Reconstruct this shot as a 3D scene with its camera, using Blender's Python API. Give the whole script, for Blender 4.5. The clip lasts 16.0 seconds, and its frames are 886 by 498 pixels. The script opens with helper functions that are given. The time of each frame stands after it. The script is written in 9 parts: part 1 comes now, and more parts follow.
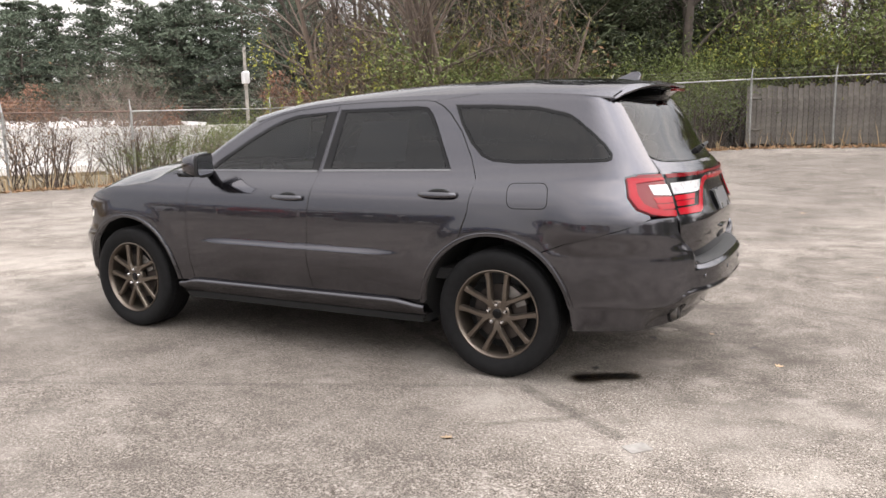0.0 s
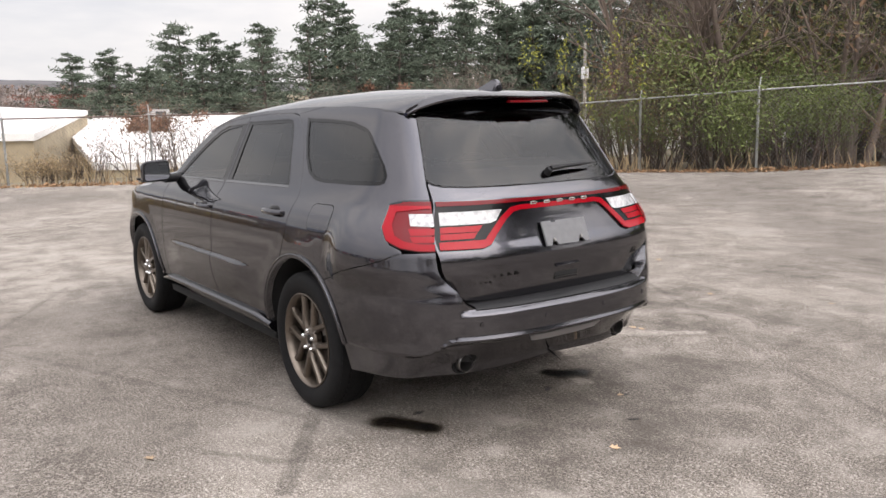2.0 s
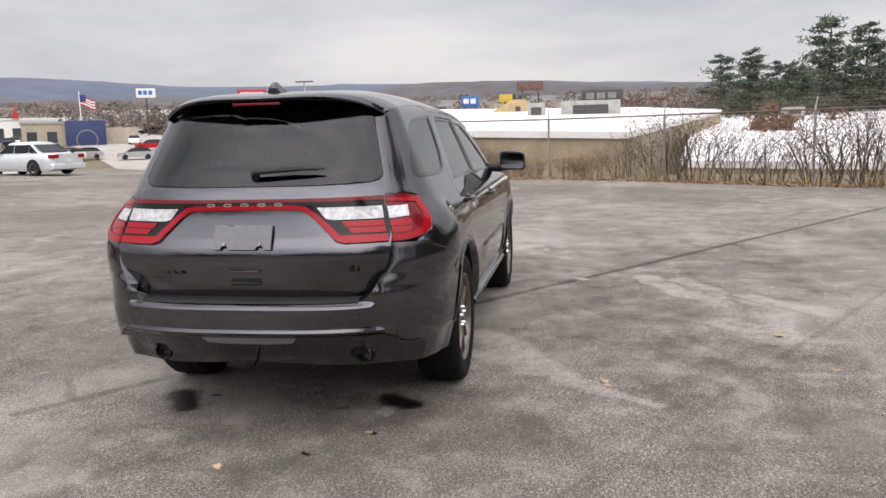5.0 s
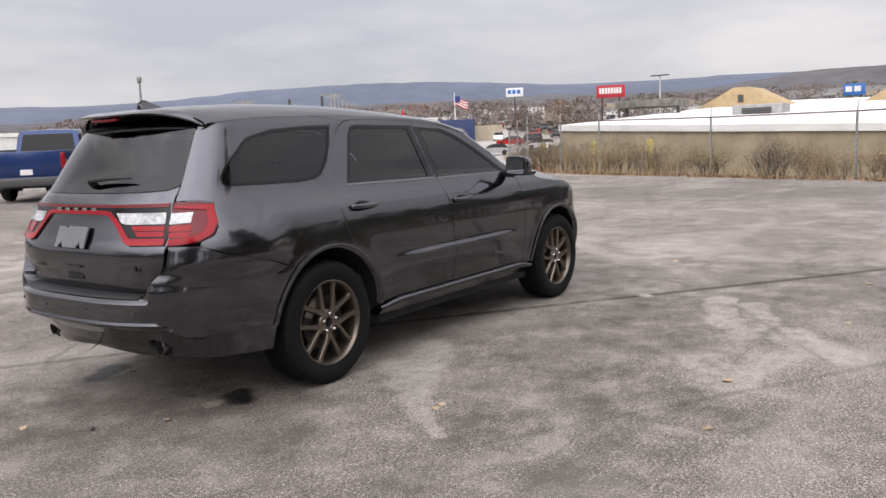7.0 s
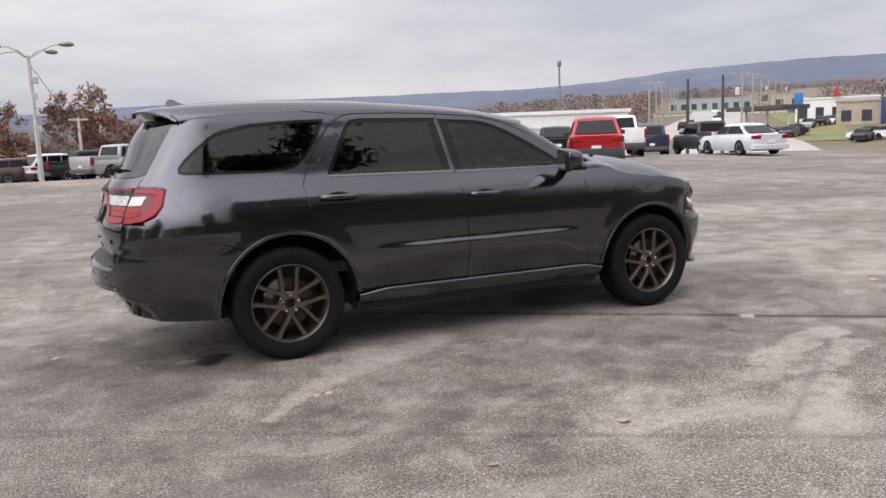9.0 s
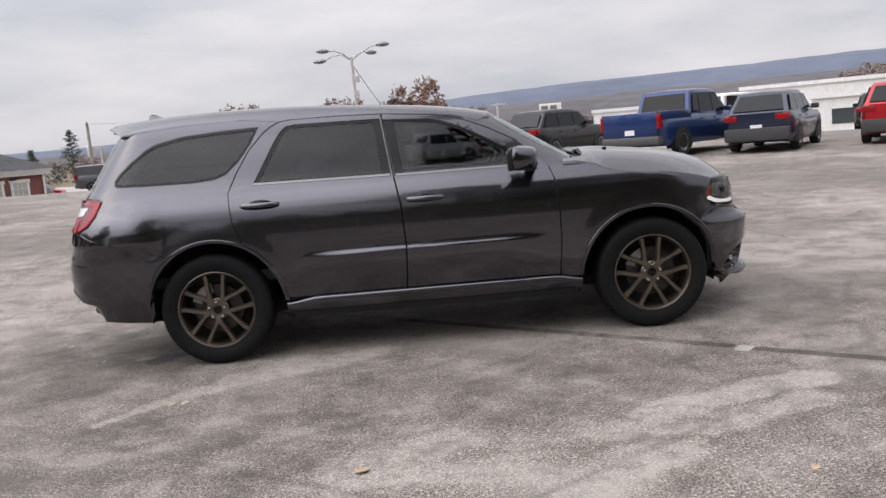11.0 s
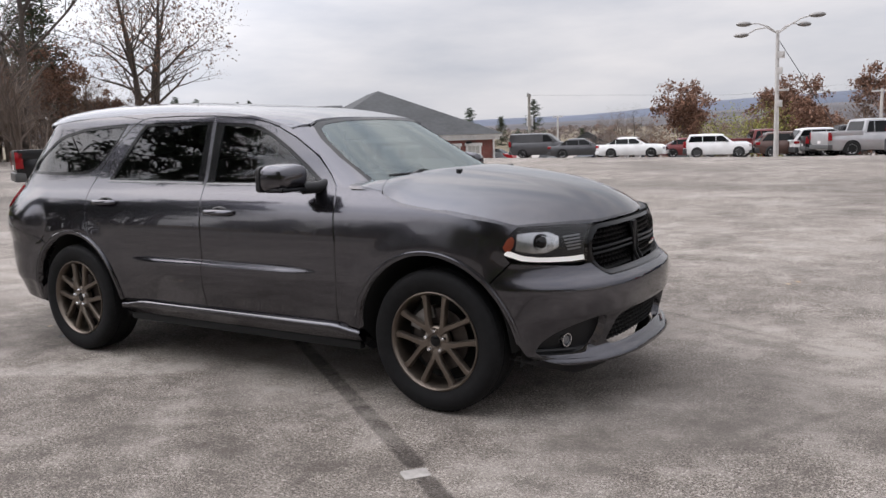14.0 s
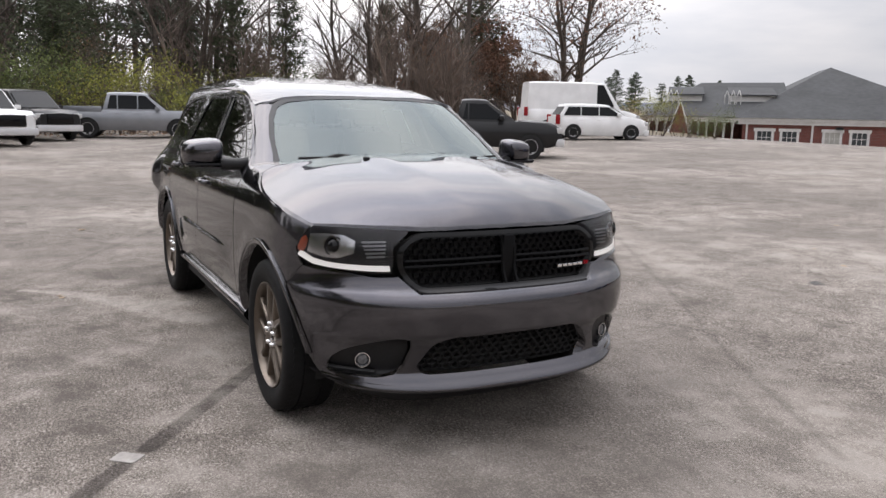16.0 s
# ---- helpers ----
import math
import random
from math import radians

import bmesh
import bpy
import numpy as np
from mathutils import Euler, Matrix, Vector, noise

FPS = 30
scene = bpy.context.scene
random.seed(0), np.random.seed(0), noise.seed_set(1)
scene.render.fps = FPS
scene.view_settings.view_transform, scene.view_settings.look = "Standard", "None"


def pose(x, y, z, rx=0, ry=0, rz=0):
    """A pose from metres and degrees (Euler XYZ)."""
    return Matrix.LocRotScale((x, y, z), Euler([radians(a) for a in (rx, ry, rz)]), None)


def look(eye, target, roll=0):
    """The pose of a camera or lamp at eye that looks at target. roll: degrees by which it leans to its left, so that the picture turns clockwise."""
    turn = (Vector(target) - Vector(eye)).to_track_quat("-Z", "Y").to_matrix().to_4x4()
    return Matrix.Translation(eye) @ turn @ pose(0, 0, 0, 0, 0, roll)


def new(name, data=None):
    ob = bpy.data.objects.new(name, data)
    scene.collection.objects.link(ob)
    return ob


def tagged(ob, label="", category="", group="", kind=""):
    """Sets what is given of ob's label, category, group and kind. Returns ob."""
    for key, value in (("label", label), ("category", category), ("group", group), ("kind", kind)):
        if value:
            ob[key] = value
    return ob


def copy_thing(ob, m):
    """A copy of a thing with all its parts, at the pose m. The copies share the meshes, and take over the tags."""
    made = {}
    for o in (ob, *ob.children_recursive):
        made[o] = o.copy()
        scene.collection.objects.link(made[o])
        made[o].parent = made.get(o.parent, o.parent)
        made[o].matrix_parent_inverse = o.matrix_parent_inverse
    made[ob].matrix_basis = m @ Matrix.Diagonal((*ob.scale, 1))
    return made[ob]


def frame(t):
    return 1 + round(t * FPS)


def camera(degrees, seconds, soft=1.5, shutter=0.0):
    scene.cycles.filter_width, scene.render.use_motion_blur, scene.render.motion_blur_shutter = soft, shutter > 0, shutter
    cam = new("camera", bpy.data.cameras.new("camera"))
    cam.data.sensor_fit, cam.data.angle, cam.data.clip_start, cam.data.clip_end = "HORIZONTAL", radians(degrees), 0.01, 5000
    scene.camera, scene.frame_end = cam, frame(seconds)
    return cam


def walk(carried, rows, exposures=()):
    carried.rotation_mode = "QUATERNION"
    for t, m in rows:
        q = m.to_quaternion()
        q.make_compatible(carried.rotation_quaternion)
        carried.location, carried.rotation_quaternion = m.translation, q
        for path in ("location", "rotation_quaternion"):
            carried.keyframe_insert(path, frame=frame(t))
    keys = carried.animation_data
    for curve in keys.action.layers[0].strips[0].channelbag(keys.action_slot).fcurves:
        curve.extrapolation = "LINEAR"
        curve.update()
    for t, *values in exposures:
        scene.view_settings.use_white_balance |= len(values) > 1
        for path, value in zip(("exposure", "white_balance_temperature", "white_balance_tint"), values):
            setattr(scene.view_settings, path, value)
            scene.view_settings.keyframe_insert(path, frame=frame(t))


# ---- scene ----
cam = camera(57.4, 16.0)

PATH = [
    (0, (-3.455, 5.159, 1.546), (-2.52, 3.421, 1.223), -1.3),
    (0.5, (-4.119, 4.713, 1.551), (-3.033, 3.071, 1.198), -0.6),
    (1, (-4.669, 4.155, 1.551), (-3.414, 2.64, 1.195), -1.6),
    (1.5, (-5.164, 3.553, 1.577), (-3.731, 2.199, 1.244), -1.3),
    (2, (-5.543, 2.865, 1.596), (-3.941, 1.711, 1.278), -1.3),
    (2.5, (-5.903, 2.145, 1.583), (-4.18, 1.181, 1.266), -1.6),
    (3, (-6.103, 1.389, 1.574), (-4.263, 0.681, 1.239), -0.9),
    (3.5, (-6.284, 0.656, 1.541), (-4.356, 0.231, 1.223), -0.7),
    (4.75, (-6.37, -1.235, 1.508), (-4.40, -1.035, 1.22), -1.3),
    (6, (-5.812, -3.045, 1.475), (-4.0, -2.239, 1.218), -1.9),
    (6.5, (-5.474, -3.714, 1.482), (-3.747, -2.737, 1.228), -1.7),
    (7, (-5.125, -4.396, 1.48), (-3.515, -3.24, 1.216), -2.3),
    (7.5, (-4.673, -4.974, 1.479), (-3.222, -3.627, 1.194), -2.5),
    (8, (-4.139, -5.47, 1.482), (-2.9, -3.926, 1.2), -2.8),
    (8.5, (-3.534, -5.857, 1.518), (-2.503, -4.168, 1.229), -2.0),
    (9, (-2.845, -6.22, 1.456), (-2.008, -4.424, 1.184), -2.1),
    (10.25, (-1.04, -6.60, 1.445), (-0.71, -4.65, 1.175), -3.6),
    (11.5, (0.725, -6.272, 1.433), (0.527, -4.3, 1.164), -5.0),
    (12, (1.388, -6.052, 1.429), (0.974, -4.116, 1.151), -4.5),
    (12.5, (2.03, -5.745, 1.448), (1.4, -3.865, 1.184), -4.3),
    (13, (2.628, -5.407, 1.463), (1.794, -3.605, 1.228), -3.1),
    (13.5, (3.234, -4.966, 1.454), (2.309, -3.21, 1.213), -2.4),
    (14, (3.778, -4.423, 1.451), (2.73, -2.741, 1.179), -1.8),
    (14.5, (4.269, -3.898, 1.46), (3.002, -2.378, 1.169), -1.3),
    (15, (4.69, -3.281, 1.481), (3.254, -1.92, 1.188), -0.3),
    (15.5, (5.14, -2.655, 1.484), (3.546, -1.485, 1.183), 0.7),
    (16, (5.442, -1.959, 1.501), (3.688, -1.056, 1.173), 1.1),
]
EXPOSURES = [(0, .90, 6800, 11), (1, .82, 6800, 11), (2, .63, 6700, 11), (3.5, .26, 6600, 11), (6, .24, 6520, 11.5), (9, .24, 6430, 12), (12.5, .25, 6400, 12), (13.5, .22, 6380, 12), (14.5, .30, 6400, 12), (16, .27, 6480, 12)]
walk(cam, [(t, look(eye, target, roll)) for t, eye, target, roll in PATH], exposures=EXPOSURES)

# ---- light ----
world = bpy.data.worlds.new("sky")
scene.world = world
world.use_nodes = True
wn, wl = world.node_tree.nodes, world.node_tree.links
sky = wn.new("ShaderNodeTexSky")
sky.sky_type, sky.sun_disc = 'NISHITA', False
SUN_AZ, SUN_EL = radians(-171), radians(44)          # from +x towards +y
sky.sun_elevation, sky.sun_rotation = SUN_EL, radians(90) - SUN_AZ
sky.air_density, sky.dust_density = 1.0, 3.0
# an overcast deck: grey cloud lies over nearly all of the blue
geo = wn.new("ShaderNodeTexCoord")
mp = wn.new("ShaderNodeMapping")
mp.inputs["Scale"].default_value = (1.0, 1.0, 4.5)
wl.new(geo.outputs["Generated"], mp.inputs[0])
n1 = wn.new("ShaderNodeTexNoise")
n1.inputs["Scale"].default_value, n1.inputs["Detail"].default_value, n1.inputs["Roughness"].default_value = 2.2, 7, .55
wl.new(mp.outputs[0], n1.inputs["Vector"])
rmp = wn.new("ShaderNodeValToRGB")
rmp.color_ramp.elements[0].position, rmp.color_ramp.elements[0].color = .34, (7.0, 7.25, 7.9, 1)
rmp.color_ramp.elements[1].position, rmp.color_ramp.elements[1].color = .66, (10.7, 10.4, 10.4, 1)
wl.new(n1.outputs[0], rmp.inputs[0])
mx = wn.new("ShaderNodeMix")
mx.data_type = 'RGBA'
mx.inputs[0].default_value = .92
wl.new(sky.outputs[0], mx.inputs[6])
wl.new(rmp.outputs[0], mx.inputs[7])
# an overcast sky is brighter overhead than at its rim, and round the veiled sun
sep = wn.new("ShaderNodeSeparateXYZ")
wl.new(geo.outputs["Generated"], sep.inputs[0])
up = wn.new("ShaderNodeMapRange")
up.inputs["From Min"].default_value, up.inputs["From Max"].default_value = 0.0, 1.0
up.inputs["To Min"].default_value, up.inputs["To Max"].default_value = .66, 1.42
up.interpolation_type = 'SMOOTHSTEP'
wl.new(sep.outputs[2], up.inputs[0])
grow = wn.new("ShaderNodeVectorMath")
grow.operation = 'SCALE'
wl.new(mx.outputs[2], grow.inputs[0])
sun_dot = wn.new("ShaderNodeVectorMath")
sun_dot.operation = 'DOT_PRODUCT'
sun_dot.inputs[1].default_value = (math.cos(SUN_AZ) * math.cos(SUN_EL), math.sin(SUN_AZ) * math.cos(SUN_EL), math.sin(SUN_EL))
wl.new(geo.outputs["Generated"], sun_dot.inputs[0])
glow = wn.new("ShaderNodeMapRange")
glow.interpolation_type = 'SMOOTHSTEP'
glow.inputs["From Min"].default_value, glow.inputs["From Max"].default_value = .32, 1.0
glow.inputs["To Min"].default_value, glow.inputs["To Max"].default_value = 1.0, 2.45
wl.new(sun_dot.outputs["Value"], glow.inputs[0])
bright = wn.new("ShaderNodeMath")
bright.operation = 'MULTIPLY'
wl.new(up.outputs[0], bright.inputs[0])
wl.new(glow.outputs[0], bright.inputs[1])
wl.new(bright.outputs[0], grow.inputs["Scale"])
wl.new(grow.outputs[0], wn["Background"].inputs[0])
wn["Background"].inputs[1].default_value = .1
sun_data = bpy.data.lights.new("sun", 'SUN')
sun_data.energy, sun_data.angle, sun_data.color = .25, radians(100), (1, .95, .88)
sun = new("sun", sun_data)
sun.matrix_world = look((0, 0, 0), (-math.cos(SUN_AZ) * math.cos(SUN_EL), -math.sin(SUN_AZ) * math.cos(SUN_EL), -math.sin(SUN_EL)))

# ---- tools ----
from mathutils.geometry import tessellate_polygon


def clamp(v, a=0.0, b=1.0):
    return a if v < a else b if v > b else v


def ease(a, b, v):
    t = clamp((v - a) / (b - a))
    return t * t * (3 - 2 * t)


def curve(*pairs):
    """A smooth monotone-piecewise function through the pairs."""
    xs, ys = [p[0] for p in pairs], [p[1] for p in pairs]
    h = [b - a for a, b in zip(xs, xs[1:])]
    d = [(b - a) / k for a, b, k in zip(ys, ys[1:], h)]
    m = [d[0]]
    for i in range(1, len(d)):
        m.append(0 if d[i - 1] * d[i] <= 0 else 2 * d[i - 1] * d[i] / (d[i - 1] + d[i]))
    m.append(d[-1])

    def f(x):
        if x <= xs[0]:
            return ys[0] + m[0] * (x - xs[0]) * .0
        if x >= xs[-1]:
            return ys[-1]
        i = 0
        while x > xs[i + 1]:
            i += 1
        t = (x - xs[i]) / h[i]
        return ((1 + 2 * t) * (1 - t) ** 2 * ys[i] + t * (1 - t) ** 2 * h[i] * m[i]
                + t * t * (3 - 2 * t) * ys[i + 1] + t * t * (t - 1) * h[i] * m[i + 1])
    return f


def finish(name, me, material, parent, label="", sharp=38, smooth=True):
    for m in (material if isinstance(material, (list, tuple)) else [material]):
        me.materials.append(m)
    if smooth:
        me.polygons.foreach_set("use_smooth", [True] * len(me.polygons))
        if sharp:
            me.set_sharp_from_angle(angle=radians(sharp))
    ob = new(name, me)
    if parent is not None:
        ob.parent = parent
    return tagged(ob, label)


def part(name, bm, material, parent=None, label="", sharp=38, smooth=True):
    me = bpy.data.meshes.new(name)
    bm.normal_update()
    bm.to_mesh(me)
    bm.free()
    return finish(name, me, material, parent, label, sharp, smooth)


def thing(name, at, label, category, group="", kind=""):
    ob = new(name)
    ob.matrix_basis = at
    ob.empty_display_size = .2
    return tagged(ob, label, category, group, kind)


def add_box(bm, x0, x1, y0, y1, z0, z1, bevel=0.0, m=None, mat=0):
    got = bmesh.ops.create_cube(bm, size=1)["verts"]
    for v in got:
        v.co = Vector((x0 + (v.co.x + .5) * (x1 - x0), y0 + (v.co.y + .5) * (y1 - y0), z0 + (v.co.z + .5) * (z1 - z0)))
    faces = list({f for v in got for f in v.link_faces})
    for f in faces:
        f.material_index = mat
    if bevel:
        edges = list({e for v in got for e in v.link_edges})
        got = bmesh.ops.bevel(bm, geom=edges, offset=bevel, segments=2, affect='EDGES', profile=.6)["verts"]
        got = list(set(got))
    if m is not None:
        vs = {v for f in faces if f.is_valid for v in f.verts} | {v for v in got if v.is_valid}
        bmesh.ops.transform(bm, matrix=m, verts=list(vs))
    return bm


def box_bm(*a, **k):
    return add_box(bmesh.new(), *a, **k)


def add_tube(bm, pts, radii, sides=8, cap=True, mat=0):
    """A tube along the points, radius by radius."""
    if not isinstance(radii, (list, tuple)):
        radii = [radii] * len(pts)
    pts = [Vector(p) for p in pts]
    rings, up = [], Vector((.03, .02, 1)).normalized()
    for i, p in enumerate(pts):
        d = (pts[min(i + 1, len(pts) - 1)] - pts[max(i - 1, 0)])
        d = d.normalized() if d.length > 1e-9 else Vector((0, 0, 1))
        a = d.cross(up)
        if a.length < .05:
            a = d.cross(Vector((1, 0, 0)))
        a.normalize()
        b = d.cross(a)
        rings.append([bm.verts.new(p + (a * math.cos(k * math.tau / sides) + b * math.sin(k * math.tau / sides)) * radii[i]) for k in range(sides)])
    for r, s in zip(rings, rings[1:]):
        for k in range(sides):
            bm.faces.new((r[k], s[k], s[(k + 1) % sides], r[(k + 1) % sides])).material_index = mat
    if cap and sides > 2:
        bm.faces.new(rings[0]).material_index = mat
        bm.faces.new(rings[-1][::-1]).material_index = mat
    return bm


def add_lathe(bm, profile, axis="y", segs=48, at=(0, 0, 0), mat=0, closed=False):
    """Turns (radius, along) pairs round an axis."""
    at = Vector(at)
    rings = []
    for r, h in profile:
        ring = []
        for k in range(segs):
            c, s = math.cos(k * math.tau / segs) * r, math.sin(k * math.tau / segs) * r
            ring.append(bm.verts.new(at + Vector({"y": (c, h, s), "z": (c, s, h), "x": (h, c, s)}[axis])))
        rings.append(ring)
    for a, b in zip(rings, rings[1:] + ([rings[0]] if closed else [])):
        for k in range(segs):
            bm.faces.new((a[k], b[k], b[(k + 1) % segs], a[(k + 1) % segs])).material_index = mat
    return bm


def prism(bm, outline, y0, y1, mat=0, plane="xz"):
    """A closed outline pushed from y0 to y1 (or along the axis that the plane leaves)."""
    put = {"xz": lambda a, b, c: (a, c, b), "yz": lambda a, b, c: (c, a, b), "xy": lambda a, b, c: (a, b, c)}[plane]
    lo = [bm.verts.new(put(a, b, y0)) for a, b in outline]
    hi = [bm.verts.new(put(a, b, y1)) for a, b in outline]
    n = len(outline)
    fs = [bm.faces.new((lo[i], lo[(i + 1) % n], hi[(i + 1) % n], hi[i])) for i in range(n)]
    fs += [bm.faces.new(lo[::-1]), bm.faces.new(hi)]
    for f in fs:
        f.material_index = mat
    return bm


def outward(bm):
    bmesh.ops.recalc_face_normals(bm, faces=bm.faces)
    return bm


def inset(poly, d):
    """The outline moved inwards by d."""
    n = len(poly)
    area = sum(poly[i][0] * poly[(i + 1) % n][1] - poly[(i + 1) % n][0] * poly[i][1] for i in range(n))
    s = 1 if area > 0 else -1
    out = []
    for i in range(n):
        a, b, c = Vector(poly[i - 1][:2]), Vector(poly[i][:2]), Vector(poly[(i + 1) % n][:2])
        e, f = (b - a), (c - b)
        if e.length < 1e-9 or f.length < 1e-9:
            out.append(tuple(b))
            continue
        e.normalize(), f.normalize()
        m = Vector((-e.y - f.y, e.x + f.x))
        k = m.length
        if k < .3:
            out.append(tuple(b))
            continue
        m /= k
        cosine = max(.45, m.dot(Vector((-e.y, e.x))))
        out.append(tuple(b + m * (s * d / cosine)))
    return out


def sheet(outline, fn, holes=(), step=.04, out=0.0, deep=.012, gap=.002, closed=False):
    """A curved panel: the outline (with holes) cut out of the surface fn(u, v) -> point, with a turned-in edge.
    Returns points, normals, faces."""
    loops = [inset(outline, gap)] + [inset(h, -gap) for h in holes]
    flat = [p for l in loops for p in l]
    tris = tessellate_polygon([[Vector((p[0], p[1], 0)) for p in l] for l in loops])
    bm = bmesh.new()
    vs = [bm.verts.new((p[0], p[1], 0)) for p in flat]
    for t in tris:
        try:
            f = bm.faces.new([vs[i] for i in t])
        except ValueError:
            continue
        f.normal_update()
        if f.normal.z < 0:
            f.normal_flip()
    for ax in (0, 1):
        lo, hi = min(p[ax] for p in flat), max(p[ax] for p in flat)
        st = step if not isinstance(step, tuple) else step[ax]
        no = Vector((1, 0, 0)) if ax == 0 else Vector((0, 1, 0))
        for k in range(math.floor(lo / st) + 1, math.ceil(hi / st)):
            bmesh.ops.bisect_plane(bm, geom=bm.verts[:] + bm.edges[:] + bm.faces[:], dist=1e-6, plane_co=no * (k * st), plane_no=no)
    bm.verts.index_update()
    P, N = [], []
    h = 1e-3
    for v in bm.verts:
        u, w = v.co.x, v.co.y
        p = Vector(fn(u, w))
        a, b = Vector(fn(u + h, w)) - Vector(fn(u - h, w)), Vector(fn(u, w + h)) - Vector(fn(u, w - h))
        n = a.cross(b)
        n = n.normalized() if n.length > 1e-12 else Vector((0, 0, 1))
        P.append(p)
        N.append(n)
    F = [tuple(v.index for v in f.verts) for f in bm.faces]
    edges = []
    for e in bm.edges:
        if len(e.link_faces) == 1:
            l = e.link_faces[0].loops
            for lp in l:
                if lp.edge == e:
                    edges.append((lp.vert.index, lp.link_loop_next.vert.index))
    bm.free()
    return P, N, F, edges, out, deep, closed


def flipped(n, want):
    return n if n.dot(want) >= 0 else -n


def skin(name, made, material, parent, label="", mirror=False, face=None):
    """Links a sheet as one mesh; face: a direction function that tells outside."""
    P, N, F, edges, out, deep, closed = made
    side = face or (lambda p: Vector((p.x * .25, p.y, (p.z - .7) * .8)))
    s = 1 if sum(n.dot(side(p)) for p, n in zip(P, N)) >= 0 else -1
    N = [n * s for n in N]
    P0 = [p + n * out for p, n in zip(P, N)]
    P1 = [p - n * deep for p, n in zip(P0, N)]
    faces = [f if s > 0 else f[::-1] for f in F]
    verts, norms = list(P0), list(N)
    rim = {}

    def edge_vert(i, low):
        if (i, low) not in rim:
            rim[i, low] = len(verts)
            verts.append(P1[i] if low else P0[i])
            norms.append(N[i])
        return rim[i, low]
    if deep:
        for a, b in edges:
            q = (edge_vert(b, 0), edge_vert(a, 0), edge_vert(a, 1), edge_vert(b, 1))
            faces.append(q if s > 0 else q[::-1])
        if closed:
            base = len(verts)
            verts += P1
            norms += [-n for n in N]
            faces += [tuple(base + i for i in (f[::-1] if s > 0 else f)) for f in F]
    if mirror:
        verts = [Vector((v.x, -v.y, v.z)) for v in verts]
        norms = [Vector((n.x, -n.y, n.z)) for n in norms]
        faces = [f[::-1] for f in faces]
    me = bpy.data.meshes.new(name)
    me.from_pydata(verts, [], faces)
    me.polygons.foreach_set("use_smooth", [True] * len(me.polygons))
    me.materials.append(material)
    me.normals_split_custom_set_from_vertices(norms)
    ob = new(name, me)
    if parent is not None:
        ob.parent = parent
    return tagged(ob, label)


def mirrored(name, bm, material, parent, label="", mirror=False, sharp=38):
    if mirror:
        for v in bm.verts:
            v.co.y = -v.co.y
        bmesh.ops.reverse_faces(bm, faces=bm.faces)
    return part(name, bm, material, parent, label, sharp)


def rounded(poly, r=.02, n=4):
    """The outline with its corners rounded."""
    out = []
    k = len(poly)
    for i in range(k):
        a, b, c = Vector(poly[i - 1]), Vector(poly[i]), Vector(poly[(i + 1) % k])
        e, f = a - b, c - b
        d = min(r, e.length * .45, f.length * .45)
        p, q = b + e.normalized() * d, b + f.normalized() * d
        for j in range(n + 1):
            t = j / n
            out.append(tuple(p * (1 - t) ** 2 + b * 2 * t * (1 - t) + q * t * t))
    return out

